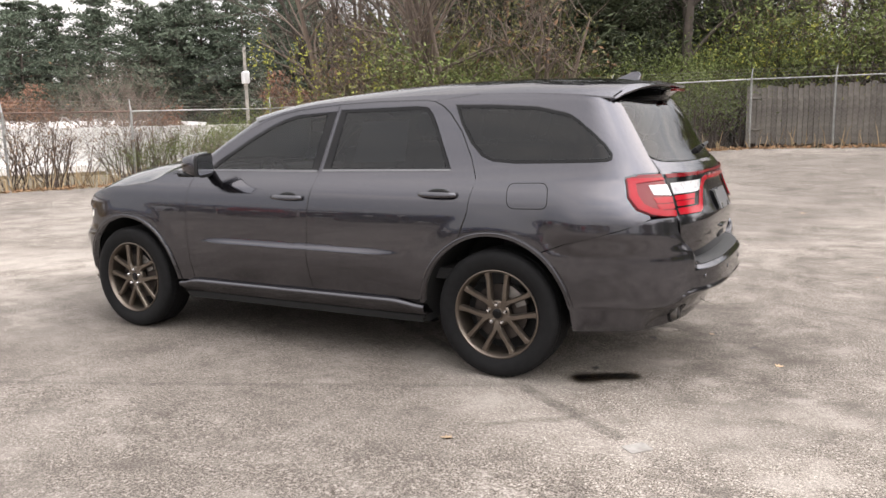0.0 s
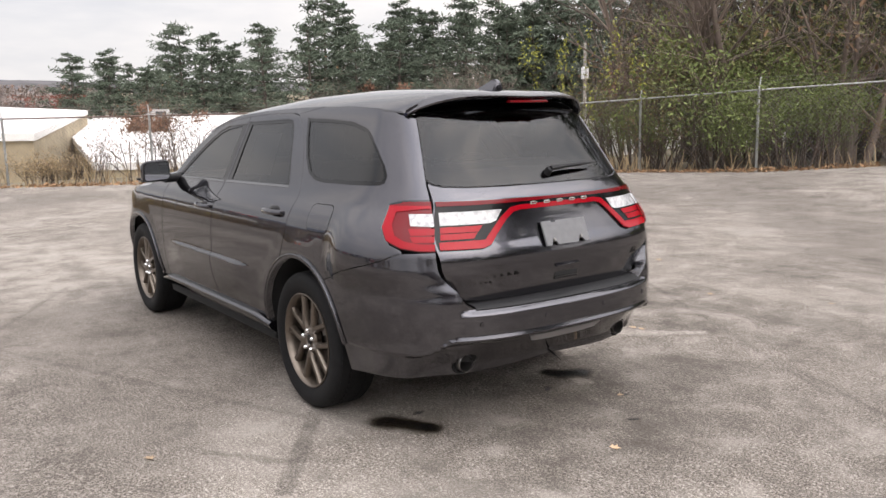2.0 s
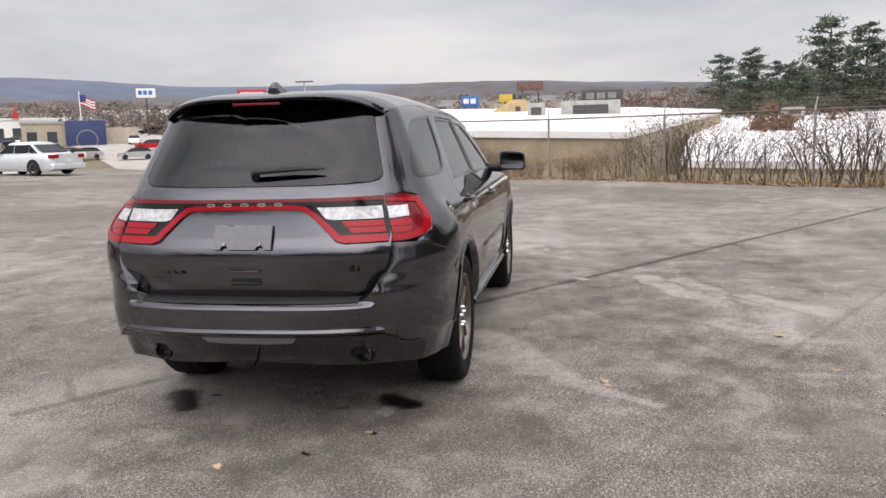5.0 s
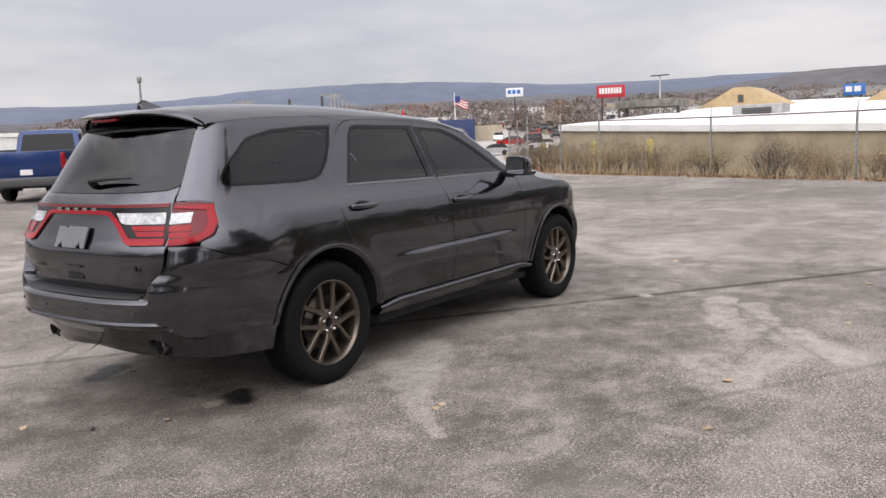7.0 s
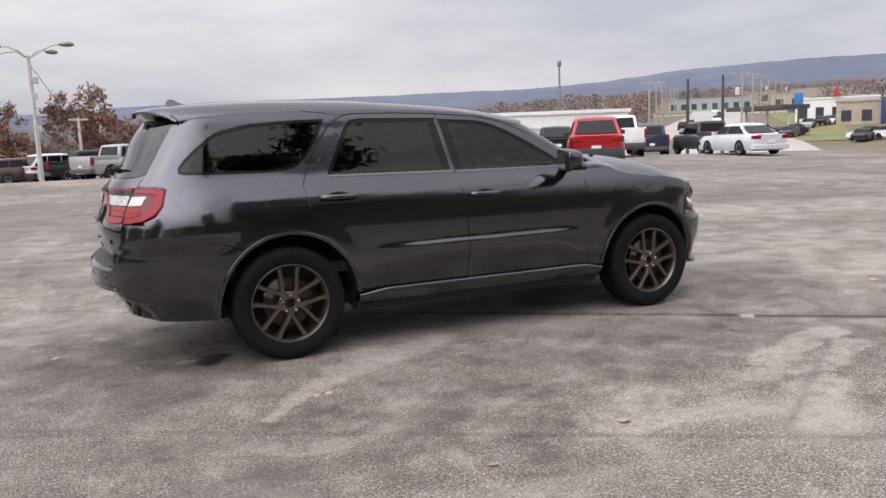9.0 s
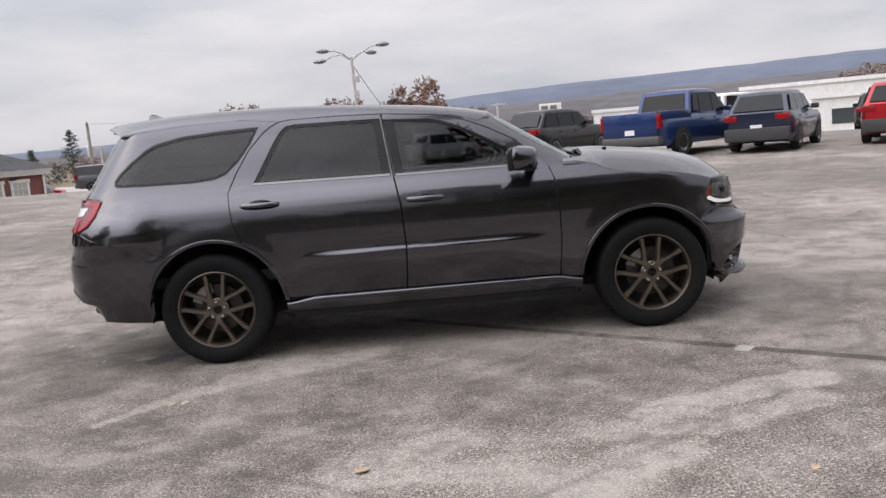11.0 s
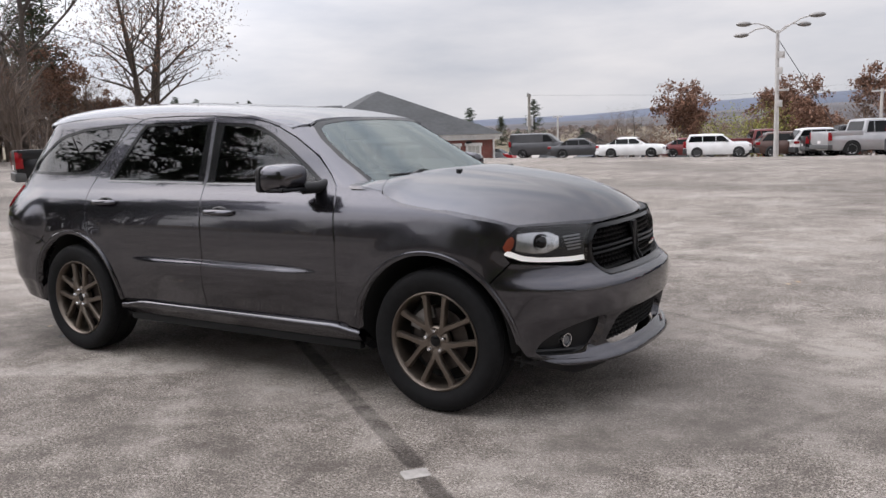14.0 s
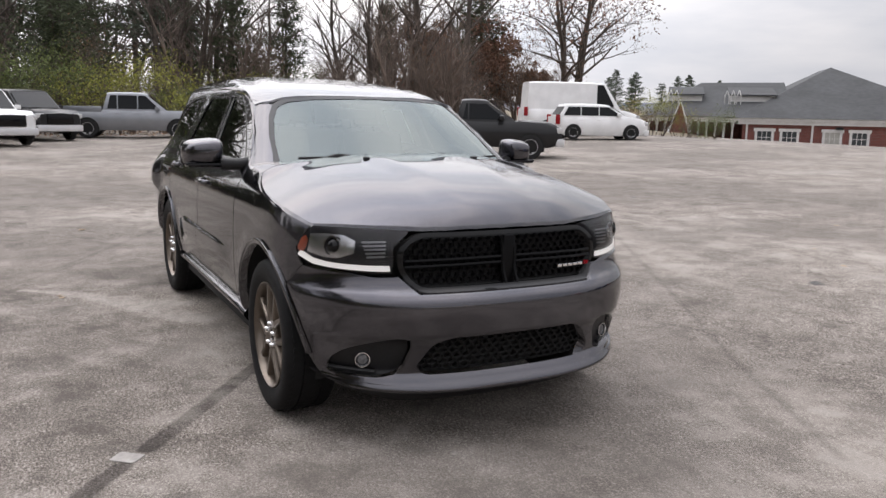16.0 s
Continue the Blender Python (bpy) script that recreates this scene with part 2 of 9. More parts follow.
# ---- materials ----
def mat(name, colour, rough=.6, metal=0.0, coat=0.0, spec=.5, vary=0.0, scale=8.0, bump=0.0, bump_scale=40.0, emit=0.0, island=0.0, second=None, patch=2.0, obj_random=0.0):
    """A plain surface with grain at one scale, patches at another, and fine relief."""
    m = bpy.data.materials.new(name)
    m.use_nodes = True
    n, l = m.node_tree.nodes, m.node_tree.links
    b = n["Principled BSDF"]
    b.inputs["Base Color"].default_value = (*colour, 1)
    b.inputs["Roughness"].default_value, b.inputs["Metallic"].default_value = rough, metal
    b.inputs["Coat Weight"].default_value, b.inputs["Coat Roughness"].default_value = coat, .03
    b.inputs["Specular IOR Level"].default_value = spec
    if emit:
        b.inputs["Emission Color"].default_value = (*colour, 1)
        b.inputs["Emission Strength"].default_value = emit
    if vary or bump or island or second or obj_random:
        tc = n.new("ShaderNodeTexCoord")
        last = None
        if vary or second:
            a = n.new("ShaderNodeTexNoise")
            a.inputs["Scale"].default_value, a.inputs["Detail"].default_value = scale, 6
            c = n.new("ShaderNodeTexNoise")
            c.inputs["Scale"].default_value, c.inputs["Detail"].default_value = patch, 3
            l.new(tc.outputs["Object"], a.inputs["Vector"])
            l.new(tc.outputs["Object"], c.inputs["Vector"])
            add = n.new("ShaderNodeMath")
            add.operation = 'ADD'
            l.new(a.outputs[0], add.inputs[0])
            l.new(c.outputs[0], add.inputs[1])
            mr = n.new("ShaderNodeMapRange")
            mr.inputs["From Min"].default_value, mr.inputs["From Max"].default_value = .7, 1.3
            l.new(add.outputs[0], mr.inputs[0])
            mx = n.new("ShaderNodeMix")
            mx.data_type = 'RGBA'
            lo = second or tuple(k * (1 - vary) for k in colour)
            hi = colour if second else tuple(min(1, k * (1 + vary)) for k in colour)
            mx.inputs[6].default_value, mx.inputs[7].default_value = (*lo, 1), (*hi, 1)
            l.new(mr.outputs[0], mx.inputs[0])
            last = mx.outputs[2]
        if island or obj_random:
            g = n.new("ShaderNodeNewGeometry") if island else n.new("ShaderNodeObjectInfo")
            hs = n.new("ShaderNodeHueSaturation")
            r = n.new("ShaderNodeMapRange")
            amount = island or obj_random
            r.inputs["To Min"].default_value, r.inputs["To Max"].default_value = 1 - amount, 1 + amount
            l.new(g.outputs["Random Per Island" if island else "Random"], r.inputs[0])
            l.new(r.outputs[0], hs.inputs["Value"])
            if last:
                l.new(last, hs.inputs["Color"])
            else:
                hs.inputs["Color"].default_value = (*colour, 1)
            last = hs.outputs[0]
        if last:
            l.new(last, b.inputs["Base Color"])
        if bump:
            bn = n.new("ShaderNodeTexNoise")
            bn.inputs["Scale"].default_value, bn.inputs["Detail"].default_value = bump_scale, 4
            l.new(tc.outputs["Object"], bn.inputs["Vector"])
            bp = n.new("ShaderNodeBump")
            bp.inputs["Strength"].default_value, bp.inputs["Distance"].default_value = bump, .01
            l.new(bn.outputs[0], bp.inputs["Height"])
            l.new(bp.outputs[0], b.inputs["Normal"])
    return m


def tinted_glass(name, tint, rough=.01, ior=1.5, gloss=(1, 1, 1)):
    """Window glass: mirrors by Fresnel, and lets a tinted part of the light through."""
    m = bpy.data.materials.new(name)
    m.use_nodes = True
    n, l = m.node_tree.nodes, m.node_tree.links
    n.remove(n["Principled BSDF"])
    t, g, f, x = n.new("ShaderNodeBsdfTransparent"), n.new("ShaderNodeBsdfGlossy"), n.new("ShaderNodeFresnel"), n.new("ShaderNodeMixShader")
    t.inputs[0].default_value = (*tint, 1)
    g.inputs["Roughness"].default_value = rough
    g.inputs[0].default_value = (*gloss, 1)
    f.inputs[0].default_value = ior
    l.new(f.outputs[0], x.inputs[0])
    l.new(t.outputs[0], x.inputs[1])
    l.new(g.outputs[0], x.inputs[2])
    l.new(x.outputs[0], n["Material Output"].inputs[0])
    return m


def car_paint(name, colour, metal=.55, rough=.32):
    m = mat(name, colour, rough=rough, metal=metal, coat=1.0)
    n, l = m.node_tree.nodes, m.node_tree.links
    b = n["Principled BSDF"]
    b.inputs["Coat IOR"].default_value = 1.55
    b.inputs["Specular Tint"].default_value = (.35, .35, .35, 1)
    tc, fl, dust = n.new("ShaderNodeTexCoord"), n.new("ShaderNodeTexNoise"), n.new("ShaderNodeTexNoise")
    fl.inputs["Scale"].default_value, fl.inputs["Detail"].default_value = 900, 1
    dust.inputs["Scale"].default_value, dust.inputs["Detail"].default_value = 3.5, 6
    l.new(tc.outputs["Object"], fl.inputs["Vector"])
    l.new(tc.outputs["Object"], dust.inputs["Vector"])
    mx = n.new("ShaderNodeMix")
    mx.data_type = 'RGBA'
    mx.inputs[6].default_value, mx.inputs[7].default_value = (*[k * .75 for k in colour], 1), (*[k * 1.3 for k in colour], 1)
    l.new(fl.outputs[0], mx.inputs[0])
    l.new(mx.outputs[2], b.inputs["Base Color"])
    cr = n.new("ShaderNodeMapRange")
    cr.inputs["From Min"].default_value, cr.inputs["From Max"].default_value = .35, .75
    cr.inputs["To Min"].default_value, cr.inputs["To Max"].default_value = .0, .02
    l.new(dust.outputs[0], cr.inputs[0])
    l.new(cr.outputs[0], b.inputs["Coat Roughness"])
    return m


M_PAINT = car_paint("granite_paint", (.063, .0618, .0715), metal=.96, rough=.20)
M_SHELL = mat("black_underskin", (.008, .008, .008), rough=.9)
M_GLOSS = mat("gloss_black", (.004, .004, .0045), rough=.12, spec=.28)
M_BLACK = mat("black_plastic", (.011, .011, .012), rough=.5, spec=.35, vary=.2, scale=60, bump=.1, bump_scale=300)
M_RUBBER = mat("tyre_rubber", (.008, .008, .0085), rough=.7, spec=.18, vary=.3, scale=25, bump=.15, bump_scale=120)
M_RIM = mat("bronze_rim", (.155, .130, .108), rough=.34, metal=.85, vary=.15, scale=30)
M_CHROME = mat("chrome", (.75, .75, .76), rough=.08, metal=1)
M_STEEL = mat("dull_steel", (.25, .24, .23), rough=.45, metal=.9, vary=.3, scale=20)
M_RUST = mat("brake_disc", (.06, .05, .045), rough=.5, metal=.7, vary=.4, scale=15)
M_RED = mat("red_lens", (.29, .003, .010), rough=.14, spec=.28)
M_DRED = mat("dark_red_lens", (.13, .003, .006), rough=.15, spec=.35)
M_CLEAR = mat("clear_lens", (.50, .50, .51), rough=.2, coat=.3, vary=.5, scale=40)
M_AMBER = mat("amber_lens", (.45, .11, .06), rough=.12, coat=1)
M_LAMP_IN = mat("lamp_reflector", (.55, .56, .58), rough=.15, metal=.8, vary=.3, scale=40)
M_DRL = mat("running_light", (1, .98, .95), rough=.2, emit=.32)
M_GLASS_SIDE = tinted_glass("privacy_glass", (.10, .104, .112), ior=1.45)
M_GLASS_FRONT = tinted_glass("door_glass", (.30, .31, .32), ior=1.45)
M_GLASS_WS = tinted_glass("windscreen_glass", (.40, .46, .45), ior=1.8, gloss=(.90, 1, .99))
M_TRIM = mat("dark_interior", (.03, .03, .031), rough=.8, vary=.2, scale=20)
M_SEAT = mat("black_leather", (.025, .024, .024), rough=.5, vary=.2, scale=15, bump=.1)
M_GRILLE = mat("satin_black_grille", (.004, .004, .0045), rough=.35, spec=.12)
M_MIRROR = mat("mirror_glass", (.42, .43, .45), rough=.03, metal=1)
M_BELT = mat("satin_belt_trim", (.17, .17, .175), rough=.22, metal=.9)
M_TIP = mat("sooty_exhaust_steel", (.16, .155, .15), rough=.3, metal=.9, vary=.3, scale=30)
M_LIP = mat("satin_grey_lip", (.30, .30, .31), rough=.3, metal=.5, coat=.4)

# ---- ground ----
LOT = [(-60, -21.0), (-30, -22.5), (-14, -20.6), (-3.5, -19.4), (-.2, -18.9), (2.5, -16.8), (5.5, -14.2), (8.5, -13.6), (11.0, -12.6), (13.0, -9.4), (14.6, -6.6), (17.2, -3.6), (19.2, -.4), (20.4, 4.0),
       (20.8, 8.0), (23.5, 12.5), (29, 16.0), (38, 26), (40, 40), (30, 62), (0, 70), (-40, 66), (-75, 40), (-80, 0)]


def lot_height(x, y):
    h = .020 * clamp(y - 2, 0, 22) - .034 * clamp(y - 26, 0, 60)
    h += .042 * clamp(-y - 8, 0, 13) * (1 - ease(1, 15, x)) + .009 * clamp(-x - 5, 0, 40)
    h -= .020 * clamp(x - 14, 0, 30) * ease(8, 20, y)
    return h


FAR = curve((24, 0), (45, -2.6), (70, -2.2), (130, .6), (350, 9), (800, 27), (1400, 55), (2600, 70))


def land_height(x, y):
    """The open country round the lot, which drops off towards the town."""
    r, a = math.hypot(x, y), math.degrees(math.atan2(y, x))
    inside_lot = lot_height(clamp(x, -60, 40), clamp(y, -22, 60)) - .25
    if r < 16:
        return inside_lot
    east = ease(-62, -30, a) * (1 - ease(118, 136, a))
    t = ease(21, 34, r)
    bank = inside_lot + .012 * clamp(r - 30, 0, 400) + .35 * noise.noise(Vector((x * .07, y * .07, 0)))
    f = FAR(r)
    if f > 0:
        f *= 1 - .8 * ease(54, 72, a)
    e = inside_lot * (1 - t) + f * t
    return bank * (1 - east) + e * east


def asphalt_material():
    """Old weathered asphalt: grit, blotches, washed-out streaks, oil, a sealed joint and scuffs."""
    m = bpy.data.materials.new("weathered_asphalt")
    m.use_nodes = True
    n, l = m.node_tree.nodes, m.node_tree.links
    b = n["Principled BSDF"]
    b.inputs["Roughness"].default_value = .88
    b.inputs["Specular IOR Level"].default_value = .35
    tc = n.new("ShaderNodeTexCoord")
    P = tc.outputs["Object"]

    def tex(scale, detail=5, rough=.55, stretch=None, turn=0.0, kind="ShaderNodeTexNoise"):
        t = n.new(kind)
        t.inputs["Scale"].default_value = scale
        if kind == "ShaderNodeTexNoise":
            t.inputs["Detail"].default_value, t.inputs["Roughness"].default_value = detail, rough
        if stretch:
            q = n.new("ShaderNodeMapping")
            q.inputs["Scale"].default_value = stretch
            q.inputs["Rotation"].default_value = (0, 0, turn)
            l.new(P, q.inputs[0])
            l.new(q.outputs[0], t.inputs["Vector"])
        else:
            l.new(P, t.inputs["Vector"])
        return t.outputs[0]

    def ramp(v, a, c, lo=0.0, hi=1.0):
        r = n.new("ShaderNodeMapRange")
        r.interpolation_type = 'SMOOTHSTEP'
        for k, x in zip(("From Min", "From Max", "To Min", "To Max"), (a, c, lo, hi)):
            r.inputs[k].default_value = x
        l.new(v, r.inputs[0])
        return r.outputs[0]

    def op(kind, a, c):
        o = n.new("ShaderNodeMath")
        o.operation = kind
        for i, v in enumerate((a, c)):
            if isinstance(v, (int, float)):
                o.inputs[i].default_value = v
            else:
                l.new(v, o.inputs[i])
        return o.outputs[0]

    def mixc(f, a, c):
        x = n.new("ShaderNodeMix")
        x.data_type = 'RGBA'
        if isinstance(f, (int, float)):
            x.inputs[0].default_value = f
        else:
            l.new(f, x.inputs[0])
        for i, v in ((6, a), (7, c)):
            if isinstance(v, tuple):
                x.inputs[i].default_value = (*v, 1)
            else:
                l.new(v, x.inputs[i])
        return x.outputs[2]

    wob = n.new("ShaderNodeTexNoise")
    wob.inputs["Scale"].default_value, wob.inputs["Detail"].default_value = 3.2, 5
    l.new(P, wob.inputs["Vector"])
    wv = n.new("ShaderNodeVectorMath")
    wv.operation = 'MULTIPLY_ADD'
    wv.inputs[1].default_value, wv.inputs[2].default_value = (.34, .34, 0), (-.17, -.17, 0)
    l.new(wob.outputs["Color"], wv.inputs[0])
    shift = n.new("ShaderNodeVectorMath")
    l.new(P, shift.inputs[0])
    l.new(wv.outputs[0], shift.inputs[1])
    flat_p = n.new("ShaderNodeVectorMath")
    flat_p.operation = 'MULTIPLY'
    flat_p.inputs[1].default_value = (1, 1, 0)
    l.new(shift.outputs[0], flat_p.inputs[0])
    raw_p = n.new("ShaderNodeVectorMath")
    raw_p.operation = 'MULTIPLY'
    raw_p.inputs[1].default_value = (1, 1, 0)
    l.new(P, raw_p.inputs[0])

    def streak(p, q, r, soft, wobble=True):
        """A stain along the line p-q."""
        src = (flat_p if wobble else raw_p).outputs[0]
        d = Vector((q[0] - p[0], q[1] - p[1], 0))
        s = n.new("ShaderNodeVectorMath")
        s.operation = 'SUBTRACT'
        s.inputs[1].default_value = (*p, 0)
        l.new(src, s.inputs[0])
        dot = n.new("ShaderNodeVectorMath")
        dot.operation = 'DOT_PRODUCT'
        dot.inputs[1].default_value = d / max(d.length_squared, 1e-6)
        l.new(s.outputs[0], dot.inputs[0])
        t = n.new("ShaderNodeClamp")
        l.new(dot.outputs["Value"], t.inputs[0])
        near = n.new("ShaderNodeVectorMath")
        near.operation = 'SCALE'
        near.inputs[0].default_value = d
        l.new(t.outputs[0], near.inputs["Scale"])
        dist = n.new("ShaderNodeVectorMath")
        dist.operation = 'DISTANCE'
        l.new(s.outputs[0], dist.inputs[0])
        l.new(near.outputs[0], dist.inputs[1])
        return ramp(dist.outputs["Value"], r - soft, r + soft, 1, 0)

    grit = tex(130, 3, .7)
    grain = tex(34, 4, .6)
    chip = tex(62, 2, .6)
    spot = tex(11, 5, .7)
    blot = tex(.55, 6, .6)
    mott = tex(2.6, 7, .68)
    cloud = tex(.16, 4, .55)
    wash = tex(.5, 6, .65, stretch=(.35, 1.6, 1), turn=radians(28))
    drag = tex(1.1, 6, .65, stretch=(.5, 1.3, 1), turn=radians(-30))
    col = mixc(ramp(grit, .40, .60), (.078, .069, .061), (.415, .374, .336))
    col = mixc(op('MULTIPLY', ramp(chip, .57, .65), .75), col, (.60, .555, .505))
    col = mixc(op('MULTIPLY', ramp(chip, .43, .34), .8), col, (.06, .055, .05))
    col = mixc(op('MULTIPLY', ramp(spot, .44, .70), .42), col, (.105, .096, .088))
    col = mixc(op('MULTIPLY', ramp(grain, .35, .7), .30), col, (.12, .110, .102))
    col = mixc(op('MULTIPLY', ramp(mott, .50, .68), .42), col, (.43, .395, .36))
    col = mixc(op('MULTIPLY', ramp(mott, .48, .34), .50), col, (.095, .087, .080))
    col = mixc(op('MULTIPLY', ramp(blot, .48, .64), .36), col, (.38, .348, .318))
    col = mixc(op('MULTIPLY', ramp(cloud, .56, .42), .42), col, (.115, .105, .097))
    col = mixc(op('MULTIPLY', ramp(wash, .55, .68), .24), col, (.42, .385, .345))
    col = mixc(op('MULTIPLY', ramp(drag, .56, .70), .18), col, (.11, .100, .090))
    vor = n.new("ShaderNodeTexVoronoi")
    vor.feature = 'DISTANCE_TO_EDGE'
    vor.inputs["Scale"].default_value = .22
    l.new(shift.outputs[0], vor.inputs["Vector"])
    lines = op('MULTIPLY', ramp(vor.outputs["Distance"], .002, .009, 1, 0), ramp(blot, .50, .60))
    col = mixc(op('MULTIPLY', lines, .30), col, (.055, .05, .046))
    pale = None
    for p, q, r in (((-.42, -.94), (-.80, -1.10), .10), ((-.80, -1.10), (-1.35, -1.34), .15), ((-.95, -.97), (-1.2, -1.16), .10), ((-1.30, -1.38), (-1.65, -1.66), .095), ((-1.60, -1.62), (-1.93, -2.07), .055),
                    ((-2.21, -.585), (-2.03, -.545), .045), ((1.86, -2.56), (1.52, -2.72), .115), ((1.50, -2.75), (1.02, -2.88), .085), ((.92, -3.10), (.50, -3.52), .17), ((.50, -3.25), (-.40, -3.08), .12),
                    ((.05, -2.76), (-.45, -3.0), .15), ((2.0, -2.28), (1.35, -2.46), .10), ((1.25, -2.52), (.78, -2.80), .13)):
        v = streak(p, q, r, r * .5)
        pale = v if pale is None else op('MAXIMUM', pale, v)
    col = mixc(op('MULTIPLY', pale, ramp(spot, .36, .62, .42, .20)), col, (.44, .405, .368))
    # broad washed-out ground before the bumper, and a darker worn stretch along the kerb side
    wide = streak((4.2, .8), (6.4, 1.3), .9, .75)
    for p, q, r in (((4.2, -.7), (5.4, -.5), .5), ((2.7, 1.5), (3.6, 1.7), .45), ((3.6, 1.2), (5.2, 2.6), .6), ((-1.2, 5.6), (.6, 6.6), .7), ((-4.6, 1.6), (-6.8, -1.0), .7), ((-.6, 3.9), (-2.4, 4.1), .5), ((6.2, 4.6), (11, 3.4), .8)):
        wide = op('MAXIMUM', wide, streak(p, q, r, r * .8))
    col = mixc(op('MULTIPLY', wide, ramp(mott, .40, .60, .18, .50)), col, (.40, .365, .33))
    worn = streak((-2.6, -2.9), (.2, -1.9), .8, .7)
    for p, q, r in (((.6, -1.9), (3.6, -2.9), .75), ((2.4, -3.8), (3.8, -3.2), .7), ((-3.0, .7), (-2.4, -1.1), .6), ((2.3, -1.3), (3.1, -.1), .5)):
        worn = op('MAXIMUM', worn, streak(p, q, r, r * .85))
    col = mixc(op('MULTIPLY', op('MULTIPLY', worn, ramp(mott, .36, .62, .55, .20)), ramp(pale, 0, .5, 1, 0)), col, (.105, .096, .088))
    dark = op('MULTIPLY', streak((-2.42, 1.50), (-.2, -.06), .044, .018, wobble=False), ramp(mott, .38, .62, .62, .30))
    dark = op('MAXIMUM', dark, op('MULTIPLY', streak((-.2, -.06), (1.80, -1.55), .048, .014, wobble=False), ramp(mott, .38, .62, 1.0, .60)))
    dark = op('MAXIMUM', dark, op('MULTIPLY', streak((1.95, -1.68), (9.0, -6.9), .046, .014, wobble=False), .9))
    dark = op('MAXIMUM', dark, op('MULTIPLY', streak((-2.62, 1.66), (-3.3, 2.2), .05, .03, wobble=False), .22))
    for p, q in (((-2.42, 4.51), (.58, 2.75)), ((.58, 2.75), (1.91, 1.95)), ((1.91, 1.95), (3.2, 1.25)), ((4.1, -6.0), (.33, -3.7)), ((.33, -3.7), (-3.2, -1.5)), ((1.8, -2.46), (.3, -3.45)), ((-7.6, -2.3), (-11.9, .1)), ((5.8, 4.2), (12, 1.6)), ((1.3, 2.3), (-1.7, 1.0)),
                 ((9.4, -5.9), (4.9, -3.6)), ((-2.8, -1.8), (-5.5, -.4)), ((-.7, 4.2), (.3, 5.9))):
        dark = op('MAXIMUM', dark, op('MULTIPLY', streak(p, q, .022, .03, wobble=False), .34))
    col = mixc(op('MULTIPLY', dark, .74), col, (.062, .058, .056))
    oil = streak((-2.0, .70), (-2.16, .58), .105, .06)
    for p, q, r in (((-2.0, -.55), (-2.06, -.70), .09), ((-1.97, .46), (-1.98, .45), .022), ((-2.14, -.27), (-2.15, -.28), .024), ((-2.5, -.53), (-2.52, -.55), .020), ((-2.79, -.35), (-2.80, -.36), .018),
                    ((.52, 4.42), (.60, 4.36), .05), ((-3.5, 2.93), (-3.4, 2.9), .03), ((-5.8, 7.6), (-5.7, 7.5), .05)):
        oil = op('MAXIMUM', oil, streak(p, q, r, r * .6))
    col = mixc(op('MULTIPLY', oil, .86), col, (.012, .011, .010))
    lift = n.new("ShaderNodeBrightContrast")
    lift.inputs["Bright"].default_value, lift.inputs["Contrast"].default_value = .034, .18
    l.new(col, lift.inputs[0])
    col = lift.outputs[0]
    l.new(col, b.inputs["Base Color"])
    rr = n.new("ShaderNodeMapRange")
    rr.inputs["To Min"].default_value, rr.inputs["To Max"].default_value = .9, .45
    l.new(oil, rr.inputs[0])
    l.new(rr.outputs[0], b.inputs["Roughness"])
    bp = n.new("ShaderNodeBump")
    bp.inputs["Strength"].default_value, bp.inputs["Distance"].default_value = .55, .012
    l.new(op('ADD', grit, op('MULTIPLY', grain, 1.2)), bp.inputs["Height"])
    l.new(bp.outputs[0], b.inputs["Normal"])
    return m


M_ASPHALT = asphalt_material()
M_DIRT = mat("dry_grass_soil", (.19, .15, .095), rough=.95, second=(.10, .085, .05), scale=2.5, patch=.25, bump=.4, bump_scale=9)
M_LITTER = mat("fallen_leaves", (.26, .155, .085), rough=.9, island=.45)
M_CONCRETE = mat("concrete_road", (.36, .33, .30), rough=.85, vary=.18, scale=.5, patch=.08)


def point_in(poly, x, y):
    hit = False
    for (a, b), (c, d) in zip(poly, poly[1:] + poly[:1]):
        if (b > y) != (d > y) and x < (c - a) * (y - b) / (d - b) + a:
            hit = not hit
    return hit


lot_made = sheet(LOT, lambda x, y: Vector((x, y, lot_height(x, y))), step=2.0, deep=.30, gap=0)
lot = skin("parking_lot", lot_made, M_ASPHALT, None, face=lambda p: Vector((0, 0, 1)))
tagged(lot, "weathered grey asphalt lot with oil stains and a sealed joint", "parking lot", kind="structure")
gv, gf = [], []
radii = [0] + [3 * 1.085 ** k for k in range(86)]
SPOKES = 150
for r in radii:
    for k in range(SPOKES):
        a = k * math.tau / SPOKES
        x, y = r * math.cos(a), r * math.sin(a)
        gv.append((x, y, land_height(x, y)))
for i in range(len(radii) - 1):
    for k in range(SPOKES):
        a, b = i * SPOKES + k, i * SPOKES + (k + 1) % SPOKES
        if i == 0:
            gf.append((a, a + SPOKES, b + SPOKES)) if k else gf.append((a, a + SPOKES, b + SPOKES))
        else:
            gf.append((a, a + SPOKES, b + SPOKES, b))
gme = bpy.data.meshes.new("ground")
gme.from_pydata(gv, [], gf)
ground = finish("ground", gme, M_DIRT, None, sharp=0)
tagged(ground, "dry grass and bare soil sloping down to the town", "ground", kind="structure")
